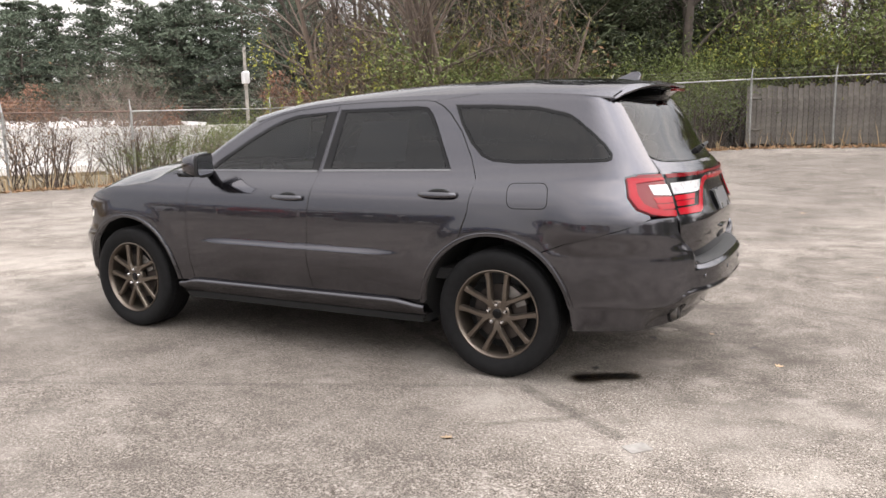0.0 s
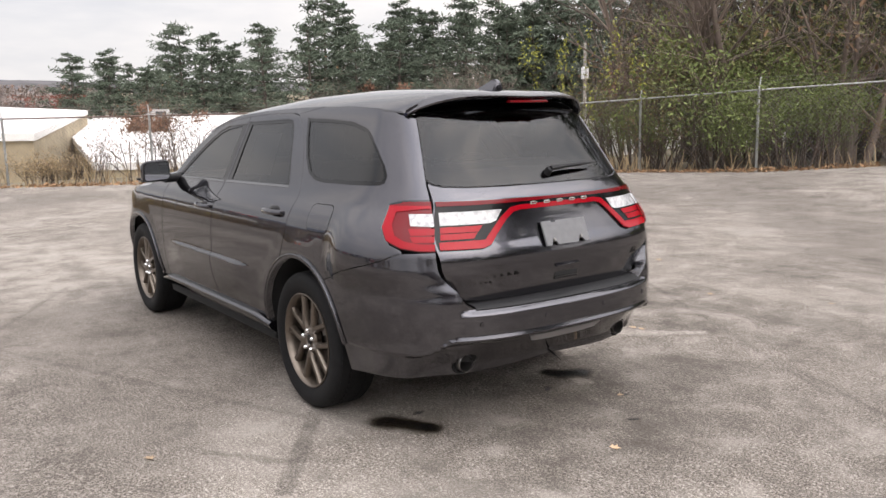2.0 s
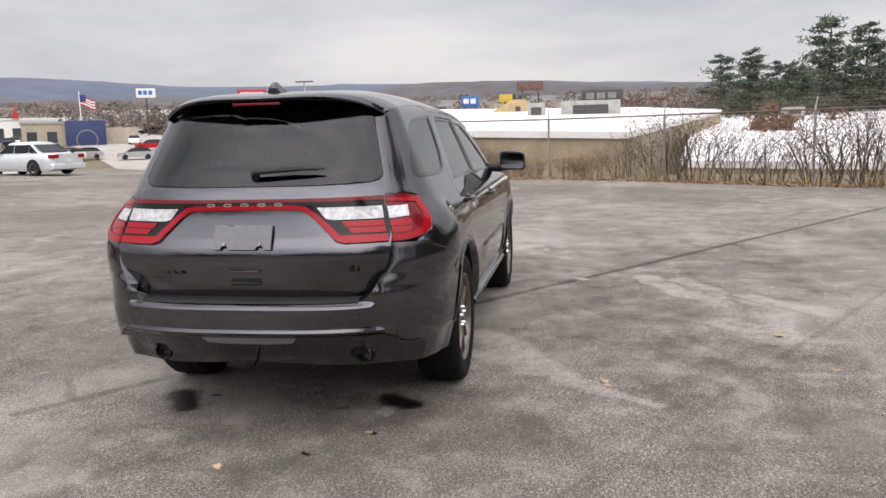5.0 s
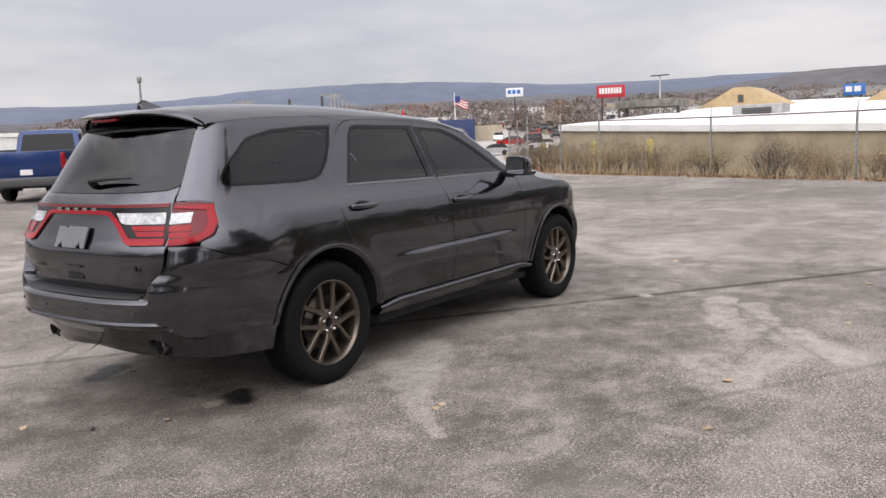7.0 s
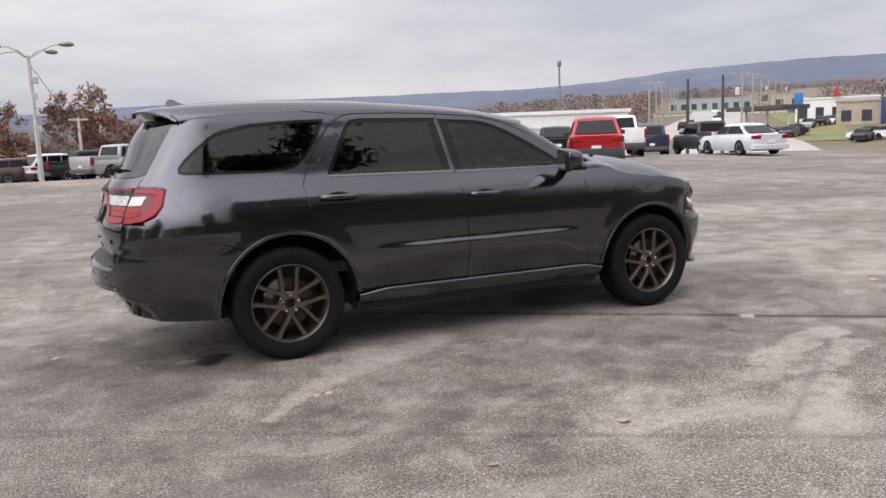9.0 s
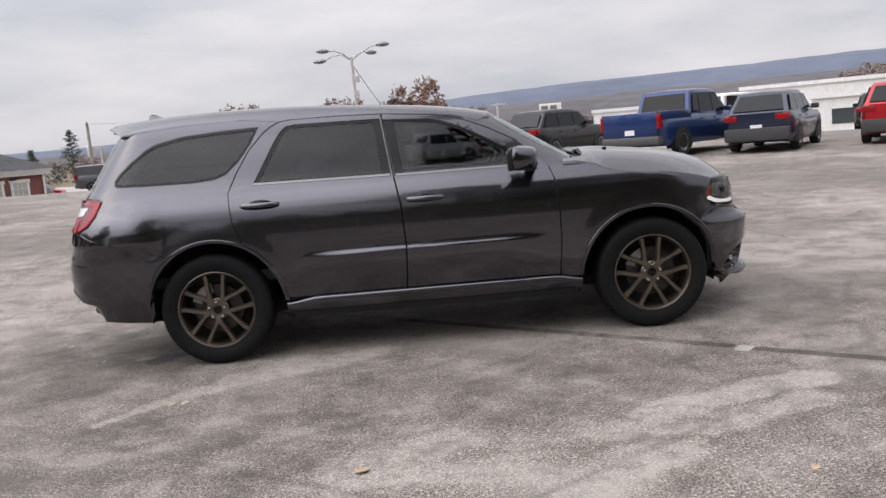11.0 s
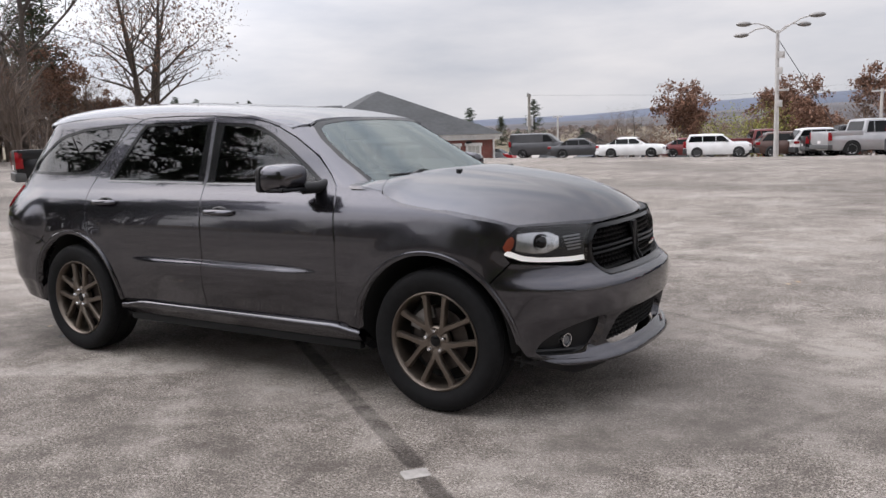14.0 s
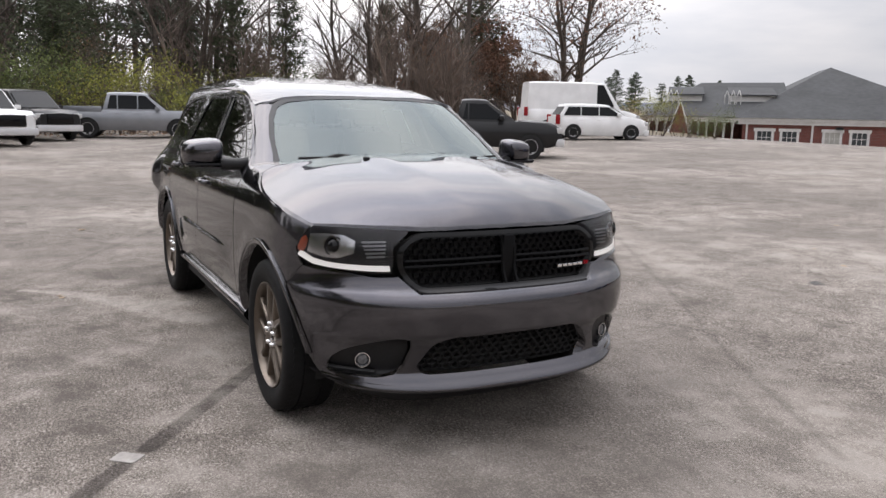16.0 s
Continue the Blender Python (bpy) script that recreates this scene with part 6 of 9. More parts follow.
def vehicle(name, at, label, category, group, colour, L=4.7, W=1.85, H=1.68, clear=.24, wheel=.36, fo=.92, ro=1.0, belt=1.02, hood=.98, cowl=1.35, top0=2.05, top1=3.9, back=4.55,
            bed=0.0, cab_end=0.0, posts=(), tumble=.17, rim="silver", plate=True, cladding=False, glassy=True, tall=False):
    """A parked vehicle, nose at +x, standing on its wheels; lengths run back from the nose."""
    v = thing(name, at, label, category, group)
    X = lambda s: L / 2 - s
    hw = W / 2
    col = colour
    # lower body
    b = bmesh.new()
    secs = []
    stations = [0, .04, .11, .22, .40, .62, cowl * .8, cowl, (cowl + L) / 2, L - .62, L - .40, L - .22, L - .11, L - .04, L]
    for s in stations:
        e = min(s, L - s)
        w = hw * (.80 + .20 * (1 - (1 - clamp(e / .6)) ** 2.6))
        zt = belt
        if s < cowl:
            zt = hood - .16 * (1 - ease(0, .35, s)) + (belt - hood) * ease(.3, cowl, s)
        lowz = clear + .12 * (1 - ease(0, .4, e))
        t = zt - lowz
        sec = [(-w * .90, lowz), (-w * .985, lowz + t * .22), (-w, lowz + t * .55), (-w * .975, lowz + t * .86), (-w * .90, zt), (0, zt + (.045 if s < cowl else .0)),
               (w * .90, zt), (w * .975, lowz + t * .86), (w, lowz + t * .55), (w * .985, lowz + t * .22), (w * .90, lowz)]
        secs.append([(X(s), y, z) for y, z in sec])
    loft(b, secs)
    part("body", outward(b), col, v, sharp=50)
    # cabin
    ce = cab_end or back
    c = bmesh.new()
    ring = lambda s, z, w: [(X(s), -w, z), (X(s), w, z)]
    wt = hw * (1 - tumble) - .02
    wb = hw * .915
    csec = []
    for k in range(11):
        f = k / 10
        f = f * f * (3 - 2 * f)
        end = abs(2 * f - 1) ** 4
        s0, s1 = cowl - .04 + (ce - cowl + .04) * f, top0 + (top1 - top0) * f
        w0, w1 = wb * (1 - .05 * end), wt * (1 - .05 * end)
        zz = H - (.055 if f < .5 else .03 if tall or bed else .065) * end
        csec.append([(X(s0), -w0, belt - .02), (X(s1), -w1, zz - .065), (X(s1), -w1 * .95, zz - .022), (X(s1), -w1 * .80, zz), (X(s1), 0, zz + .02), (X(s1), w1 * .80, zz), (X(s1), w1 * .95, zz - .022), (X(s1), w1, zz - .065), (X(s0), w0, belt - .02)])
    loft(c, csec)
    cab = part("cabin", outward(c), col, v, sharp=40)
    # windows lie 4 mm proud of the cabin
    zt = H - .10

    def lerp(s0, s1, z):
        k = (z - belt) / (H - .06 - belt)
        return s0 + (s1 - s0) * k, wb + (wt - wb) * k

    def pane(pts, nm="window"):
        q = bmesh.new()
        vs = [q.verts.new(p) for p in pts]
        f = q.faces.new(vs)
        f.normal_update()
        g = bmesh.ops.extrude_face_region(q, geom=[f])
        mid = Vector((0, 0, belt + .2))
        nn = f.normal if f.normal.dot(f.calc_center_median() - mid) > 0 else -f.normal
        for e in g["geom"]:
            if isinstance(e, bmesh.types.BMVert):
                e.co += nn * .008
        part(nm, outward(q), M_WINDOW, cab, smooth=False)
    lo, hi = belt + .05, H - .13
    cuts = list(posts) or [(cowl + top0) / 2 + .9]
    edges_f, edges_r = lerp(cowl + .10, top0 + .10, 0)[0], 0
    sides = [None] + cuts + [None]
    for i in range(1 if name == "van" else len(sides) - 1):
        def xs(z, k, sgn):
            if sides[k] is None:
                return lerp(cowl + .22, top0 + .16, z)[0] if k == 0 else lerp(ce - .18, top1 - .14, z)[0]
            return sides[k] + sgn * .022
        for s in (-1, 1):
            q = [(X(xs(lo, i, 1)), s * (lerp(0, 0, lo)[1] + .002), lo), (X(xs(hi, i, 1)), s * (lerp(0, 0, hi)[1] + .002), hi), (X(xs(hi, i + 1, -1)), s * (lerp(0, 0, hi)[1] + .002), hi), (X(xs(lo, i + 1, -1)), s * (lerp(0, 0, lo)[1] + .002), lo)]
            pane(q)
    fz = lambda s0, s1, z: lerp(s0, s1, z)[0]
    pane([(X(fz(cowl - .04, top0, lo)) + .004, -wb * .86, lo), (X(fz(cowl - .04, top0, lo)) + .004, wb * .86, lo), (X(fz(cowl - .04, top0, hi + .04)) + .004, wt * .86, hi + .04), (X(fz(cowl - .04, top0, hi + .04)) + .004, -wt * .86, hi + .04)], "windscreen")
    if glassy:
        pane([(X(fz(ce, top1, lo + .02)) - .004, -wb * .80, lo + .02), (X(fz(ce, top1, lo + .02)) - .004, wb * .80, lo + .02), (X(fz(ce, top1, hi)) - .004, wt * .80, hi), (X(fz(ce, top1, hi)) - .004, -wt * .80, hi)], "rear_window")
    # pickup box: walls round an open bed
    if bed:
        q = bmesh.new()
        bz = belt + .14
        add_box(q, X(L - .04), X(ce + .02), hw * .86, hw * .965, belt - .1, bz, bevel=.02)
        add_box(q, X(L - .04), X(ce + .02), -hw * .965, -hw * .86, belt - .1, bz, bevel=.02)
        add_box(q, X(ce + .10), X(ce + .03), -hw * .9, hw * .9, belt - .1, bz)
        part("bed_wall", q, col, v)
        q = bmesh.new()
        add_box(q, X(L) - .02, X(L - .07), -hw * .87, hw * .87, clear + .36, bz - .01, bevel=.015)
        part("tailgate", q, col, v)
    # ends
    q = bmesh.new()
    add_box(q, X(L) - .06, X(L - .22), -hw * .93, hw * .93, clear + .06, clear + (.42 if cladding else .30), bevel=.05)
    part("rear_bumper", q, M_DARKRIM if bed else (M_PLASTIC if cladding else col), v)
    q = bmesh.new()
    add_box(q, X(.20), X(0) + .05, -hw * .90, hw * .90, clear + .02, clear + .26, bevel=.05)
    part("front_bumper", q, M_ALLOY if bed else (M_PLASTIC if cladding else col), v)
    q = bmesh.new()
    gz0, gz1 = clear + .30, hood - .14
    add_box(q, X(.12), X(0) + .035, -hw * .52, hw * .52, gz0, gz1, bevel=.02)
    part("grille", q, M_GLOSS, v)
    for s in (-1, 1):
        q = bmesh.new()
        add_box(q, X(.30), X(.02) + .015, s * hw * .60 if s > 0 else -hw * .90, hw * .90 if s > 0 else -hw * .60, gz1 - .16, gz1 + .01, bevel=.03)
        part("headlamp", q, M_HEAD, v)
        q = bmesh.new()
        if bed or tall:
            add_box(q, X(L) - .025, X(L - .16), hw * .86 if s > 0 else -hw * .965, hw * .965 if s > 0 else -hw * .86, belt - .34, belt + .08, bevel=.02)
        else:
            add_box(q, X(L) - .02, X(L - .25), hw * .55 if s > 0 else -hw * .93, hw * .93 if s > 0 else -hw * .55, belt - .20, belt - .03, bevel=.03)
        part("tail_lamp", q, M_TAIL, v)
        q = bmesh.new()
        sx = lerp(cowl + .25, top0 + .1, belt + .12)[0]
        add_box(q, X(sx + .10), X(sx - .05), s * (hw * .93) if s > 0 else -hw * .93 - .22, hw * .93 + .22 if s > 0 else -hw * .93, belt + .02, belt + .17, bevel=.04)
        part("door_mirror", q, col if not cladding else M_PLASTIC, v)
        for x in (fo, L - ro):
            road_wheel(v, X(x), s * (hw - .105), wheel, s, M_ALLOY if rim == "silver" else M_DARKRIM)
            q = bmesh.new()
            pts = [(X(x) + wheel * 1.16 * math.cos(radians(a)), wheel + wheel * 1.16 * math.sin(radians(a))) for a in range(-20, 201, 11)]
            prism(q, pts, s * (hw - .30), s * (hw + .004))
            part("wheel_arch", outward(q), M_SHELL if not cladding else M_PLASTIC, v)
        for k in (cuts[0], (cuts[1] if len(cuts) > 1 else cuts[0] + .95)):
            if k < ce - .2:
                q = bmesh.new()
                add_box(q, X(k - .08) - .18, X(k - .08), s * hw * .965 if s > 0 else -hw * .965 - .03, hw * .965 + .03 if s > 0 else -hw * .965, belt - .16, belt - .125, bevel=.008)
                part("door_handle", q, col, v)
    if plate:
        q = bmesh.new()
        add_box(q, X(L) - .035, X(L) + .02, -.15, .15, clear + .36, clear + .50)
        part("number_plate", q, M_PLATE_WHITE, v)
    return v


def stand(x, y, heading):
    return pose(x, y, lot_height(x, y), 0, 0, heading)


SEDAN = dict(L=4.86, W=1.85, H=1.46, clear=.20, wheel=.33, fo=.95, ro=1.10, belt=.93, hood=.88, cowl=1.25, top0=2.05, top1=3.35, back=4.25, posts=(2.55, 3.45), tumble=.22)
CROSS = dict(L=4.55, W=1.84, H=1.66, clear=.24, wheel=.36, fo=.92, ro=.98, belt=1.05, hood=1.0, cowl=1.25, top0=1.95, top1=3.90, back=4.42, posts=(2.45, 3.35), tumble=.23, cladding=True)
PICKUP = dict(L=5.75, W=2.00, H=1.92, clear=.34, wheel=.40, fo=.95, ro=1.20, belt=1.18, hood=1.16, cowl=1.40, top0=2.15, top1=3.75, back=3.95, cab_end=3.95, bed=1.7, posts=(2.55, 3.35), tumble=.16)
HATCH = dict(L=4.14, W=1.69, H=1.53, clear=.18, wheel=.31, fo=.80, ro=.75, belt=.98, hood=.92, cowl=.95, top0=1.75, top1=3.70, back=4.02, posts=(2.25, 3.05), tumble=.17, tall=True)
MINI = dict(L=4.30, W=1.82, H=1.56, clear=.20, wheel=.33, fo=.80, ro=.85, belt=1.0, hood=.98, cowl=1.15, top0=1.75, top1=3.95, back=4.20, posts=(2.25, 3.10), tumble=.14, tall=True, cladding=True)
LORRY = dict(L=5.60, W=2.02, H=2.55, clear=.26, wheel=.34, fo=.95, ro=1.10, belt=1.25, hood=1.12, cowl=1.00, top0=1.75, top1=5.50, back=5.58, posts=(2.2,), tumble=.10, tall=True, glassy=False)
G = "parked cars along the lot"
P = "parked pickups along the lot"
vehicle("sedan", stand(26.3, 22.6, 76), "silver-white sedan with red tail lamps, parked", "car", G, paint("silver_white", (.62, .64, .66)), **SEDAN)
vehicle("pickup_truck", stand(31.3, 30.3, 70), "dark grey crew-cab pickup truck parked at the lot's edge", "pickup truck", P, paint("dark_grey", (.07, .07, .075), .4), **PICKUP)
vehicle("pickup_truck", stand(29.9, 33.6, 54), "navy pickup truck with red tail lamps, parked", "pickup truck", P, paint("navy", (.02, .03, .06), .3), **PICKUP)
vehicle("crossover", stand(13.8, 16.9, 56), "bright red crossover with grey lower cladding, parked", "car", G, paint("red", (.38, .01, .015), .3), **CROSS)
vehicle("sedan", stand(19.0, 27.3, 60), "black hatchback parked beyond the red crossover", "car", G, paint("black", (.012, .012, .013)), **dict(SEDAN, H=1.5))
vehicle("pickup_truck", stand(21.5, 25.8, 60), "white pickup truck parked beyond the red crossover", "pickup truck", P, paint("white", (.80, .80, .80), 0), **PICKUP)
vehicle("crossover", stand(4.6, 22.2, 46), "black crossover with silver lower bumper, parked", "car", G, paint("black", (.012, .012, .013)), **dict(CROSS, L=4.7, W=1.88))
vehicle("pickup_truck", stand(7.9, 18.7, 44), "deep blue pickup truck with chrome wheels, parked", "pickup truck", P, paint("deep_blue", (.012, .035, .13), .4), **PICKUP)
vehicle("off_roader", stand(12.8, 27.2, 40), "white boxy off-roader parked behind the blue pickup", "car", G, paint("white", (.80, .80, .80), 0), **dict(CROSS, H=1.84, tumble=.08, top0=1.6, top1=4.3, L=4.4, wheel=.40, clear=.32))
vehicle("crossover", stand(10.4, 17.6, 54), "dark blue crossover with full-width red tail lamp", "car", G, paint("dark_blue", (.012, .018, .04), .3), **CROSS)
vehicle("pickup_truck", stand(2.6, 50.0, 26), "silver pickup truck parked behind the lamp post", "pickup truck", P, paint("silver", (.42, .42, .43), .5), **dict(PICKUP, L=5.4, H=1.79))
vehicle("pickup_truck", stand(-1.2, 51.8, 20), "black pickup truck parked behind the lamp post", "pickup truck", P, paint("black", (.012, .012, .013)), **PICKUP)
vehicle("off_roader", stand(-2.8, 53.0, 25), "white and black off-roader in the far row", "car", G, paint("white", (.80, .80, .80), 0), **dict(CROSS, H=1.84, tumble=.08, L=4.3))
vehicle("crossover", stand(-5.0, 53.4, 20), "brown crossover in the far row", "car", G, paint("brown", (.09, .05, .04), .3), **CROSS)
vehicle("pickup_truck", stand(-7.0, 55.6, 25), "dark red pickup truck in the far row", "pickup truck", P, paint("dark_red", (.14, .02, .02), .3), **PICKUP)
vehicle("hatchback", stand(-9.4, 52.1, 14), "white hatchback with dark roof rails, far row", "car", G, paint("white", (.80, .80, .80), 0), **MINI)
vehicle("sedan", stand(-15.4, 52.4, 8), "white sedan parked in the far row", "car", G, paint("white", (.80, .80, .80), 0), **SEDAN)
vehicle("sedan", stand(-19.8, 53.6, 20), "dark grey sedan parked in the far row", "car", G, paint("dark_grey", (.07, .07, .075), .4), **SEDAN)
vehicle("van", stand(-23.8, 55.2, 15), "dark panel van parked in the far row", "van", G, paint("dark_grey", (.07, .07, .075), .4), **dict(LORRY, H=1.95, L=4.9, top1=4.8, back=4.88))
vehicle("sedan", stand(-12.6, 57.4, 20), "dark red sedan behind the white hatchback", "car", G, paint("dark_red", (.14, .02, .02), .3), **SEDAN)
vehicle("pickup_truck", stand(.5, 43.5, 35), "silver pickup truck parked beside the lamp post", "pickup truck", P, paint("silver", (.42, .42, .43), .5), **PICKUP)
vehicle("pickup_truck", stand(5.6, 37.2, 38), "red pickup truck with chrome bumper, parked", "pickup truck", P, paint("red", (.38, .01, .015), .3), **PICKUP)
vehicle("pickup_truck", stand(-15.9, 10.05, 63), "black two-door pickup truck with silver wheels", "pickup truck", P, paint("black", (.012, .012, .013)), **dict(PICKUP, L=5.0, H=1.70, wheel=.36, belt=1.08, hood=1.05, top1=2.95, back=3.1, cab_end=3.1, posts=(2.75,), W=1.84))
vehicle("hatchback", stand(-23.7, 20.6, 70), "white five-door hatchback parked before the van", "car", G, paint("white", (.80, .80, .80), 0), **HATCH)
vehicle("van", stand(-27.6, 22.4, 68), "tall white panel van parked beside trees", "van", G, paint("white", (.80, .80, .80), 0), **dict(LORRY, L=5.7))
vehicle("pickup_truck", stand(-32.2, 2.2, 78), "silver-grey extended-cab pickup truck on leaf litter", "pickup truck", P, paint("steel_grey", (.25, .26, .28), .5), **PICKUP)
vehicle("pickup_truck", stand(-27.2, -3.55, 24), "white pickup truck with chrome grille, nose out", "pickup truck", P, paint("white", (.80, .80, .80), 0), **PICKUP)
vehicle("pickup_truck", stand(-31.1, -2.1, 28), "dark pickup truck with chrome grille, nose out", "pickup truck", P, paint("black", (.012, .012, .013)), **PICKUP)
vehicle("estate_car", stand(-33.5, 6.5, 80), "black estate car with silver roof pillars by the trees", "car", G, paint("black", (.012, .012, .013)), **dict(CROSS, L=4.8, H=1.66))

# ---- fences ----
M_GALV = mat("galvanised_steel", (.30, .30, .29), rough=.55, metal=.6, vary=.3, scale=12)
M_RAIL = mat("rusty_rail", (.16, .11, .09), rough=.7, metal=.3, vary=.4, scale=5)
M_WIRE = mat("fence_wire", (.22, .21, .20), rough=.6, metal=.4)
FENCE = [(-34, -23.6), (-16, -21.6), (-2.3, -20.5), (-.1, -20.2), (3.2, -17.4), (6.0, -14.9), (9.2, -14.4), (12.0, -13.3), (13.8, -9.9), (15.4, -7.4), (18.0, -4.0), (20.2, -.6), (21.3, 3.8), (22.0, 8.0), (24.6, 12.4), (29.5, 16.2)]
fence = thing("chain_link_fence", pose(0, 0, 0), "grey chain-link fence with top rail and barbed wire", "fence")
posts_xy = []
for (x0, y0), (x1, y1) in zip(FENCE, FENCE[1:]):
    d = math.hypot(x1 - x0, y1 - y0)
    k = max(1, round(d / 3.1))
    for i in range(k):
        posts_xy.append((x0 + (x1 - x0) * i / k, y0 + (y1 - y0) * i / k))
posts_xy.append(FENCE[-1])
FH = 1.92


def edge_height(x, y):
    return max(lot_height(x, y), land_height(x, y)) if x < 10 else lot_height(x, y) - .04


for x, y in posts_xy:
    z = edge_height(x, y)
    b = bmesh.new()
    add_tube(b, [(x, y, z - .3), (x, y, z + FH)], .034, 8)
    out_v = Vector((x, y, 0)).normalized()
    add_tube(b, [(x, y, z + FH), (x + out_v.x * .22, y + out_v.y * .22, z + FH + .30)], [.022, .012], 6)
    part("post", b, M_GALV, fence)
for i, ((x0, y0), (x1, y1)) in enumerate(zip(posts_xy, posts_xy[1:])):
    z0, z1 = edge_height(x0, y0), edge_height(x1, y1)
    b = bmesh.new()
    add_tube(b, [(x0, y0, z0 + FH - .02), (x1, y1, z1 + FH - .02)], .024, 6)
    part("rail", b, M_RAIL if x0 > 13 else M_GALV, fence)
wm = bmesh.new()
for (x0, y0), (x1, y1) in zip(posts_xy, posts_xy[1:]):
    z0, z1 = edge_height(x0, y0), edge_height(x1, y1)
    d = math.hypot(x1 - x0, y1 - y0)
    n = max(2, int(d / .11))
    for k in range(-int(FH / .11), n):
        for s in (1, -1):
            a0, a1 = k * .11, k * .11 + FH
            lo, hi = max(0, a0), min(d, a1)
            if hi - lo < .05:
                continue
            h0, h1 = (lo - a0), (hi - a0)
            if s < 0:
                lo, hi = d - lo, d - hi
            pts = []
            for q, h in ((lo, h0), (hi, h1)):
                t = q / d
                pts.append(Vector((x0 + (x1 - x0) * t, y0 + (y1 - y0) * t, z0 + (z1 - z0) * t + .02 + h * (FH - .05) / FH)))
            add_tube(wm, pts, .0022, 3, cap=False)
    for j in range(3):
        o0, o1 = Vector((x0, y0, 0)).normalized() * (.07 + .07 * j), Vector((x1, y1, 0)).normalized() * (.07 + .07 * j)
        add_tube(wm, [(x0 + o0.x, y0 + o0.y, z0 + FH + .1 + .09 * j), ((x0 + x1) / 2 + o0.x, (y0 + y1) / 2 + o0.y, (z0 + z1) / 2 + FH + .07 + .09 * j), (x1 + o1.x, y1 + o1.y, z1 + FH + .1 + .09 * j)], .003, 3, cap=False)
tagged(part("wire_mesh", wm, M_WIRE, fence, smooth=False), kind="stuff")
# board fence behind the chain link
M_BOARD = mat("weathered_boards", (.15, .135, .12), rough=.9, vary=.35, scale=6, patch=1.5, bump=.3, bump_scale=30, obj_random=.22)
boards = thing("wooden_fence", pose(0, 0, 0), "weathered grey vertical-board fence behind chain link", "fence")
bm = box_bm(-.07, .07, -.012, .012, 0, 1.75, bevel=.006)
board_me = bpy.data.meshes.new("board")
bm.to_mesh(board_me), bm.free()
board_me.materials.append(M_BOARD)
for k in range(122):
    x = .15 - k * .148
    y = -21.6 - .07 * abs(x + 2)
    o = new("board", board_me)
    o.parent = boards
    o.matrix_basis = pose(x, y, edge_height(x, y + 1.2) - .05 + .03 * math.sin(k * 2.3), 0, 0, 4) @ Matrix.Diagonal((1, 1, 1 + .03 * math.sin(k * 1.7), 1))
for h in (.4, 1.35):
    bm = bmesh.new()
    add_tube(bm, [(.15, -21.72, edge_height(.15, -20.4) + h), (-18.3, -22.8, edge_height(-18.3, -21.6) + h)], .05, 4)
    part("fence_rail", bm, M_BOARD, boards)

# ---- trees and shrubs ----
M_BARK = mat("grey_bark", (.082, .067, .056), rough=.95, vary=.35, scale=6, patch=1.0, bump=.5, bump_scale=20)
M_TWIG = mat("bare_twigs", (.165, .128, .106), rough=.95, island=.3)
# needle green, with a little haze put into the colour
M_NEEDLE = mat("pine_needles", (.082, .104, .072), rough=.85, island=.5)
M_CEDAR = mat("cedar_foliage", (.062, .076, .040), rough=.85, island=.5)
M_OAKLEAF = mat("brown_oak_leaves", (.185, .100, .065), rough=.85, island=.45)
M_GREEN = mat("green_shrub_leaves", (.122, .150, .044), rough=.8, island=.5)
M_YELLOW = mat("yellow_green_leaves", (.26, .265, .05), rough=.8, island=.4)
M_BROWN = mat("dead_brown_leaves", (.17, .105, .06), rough=.9, island=.45)
M_STRAW = mat("dry_grass", (.33, .245, .145), rough=.9, island=.4)
M_VINE = mat("dry_vine_stems", (.095, .070, .056), rough=.9, island=.3)


def cards(rng, n, place, size, flat=0.0, wide=.45):
    """Small leaf shapes, four-cornered and bent, at the places given."""
    V, F = [], []
    for _ in range(n):
        c, s = place(), size * rng.uniform(.55, 1.35)
        u = Vector((rng.gauss(0, 1), rng.gauss(0, 1), rng.gauss(0, 1) * (1 - flat))).normalized()
        w = u.cross(Vector((rng.gauss(0, 1), rng.gauss(0, 1), rng.gauss(0, 1)))).normalized()
        k = u.cross(w) * s * .18
        i = len(V)
        V += [c - u * s, c + w * s * wide + k, c + u * s, c - w * s * wide + k]
        F.append((i, i + 1, i + 2, i + 3))
    return V, F


def leafage(name, V, F, material, parent, label=""):
    me = bpy.data.meshes.new(name)
    me.from_pydata(V, [], F)
    me.materials.append(material)
    ob = new(name, me)
    ob.parent = parent
    return tagged(ob, label)


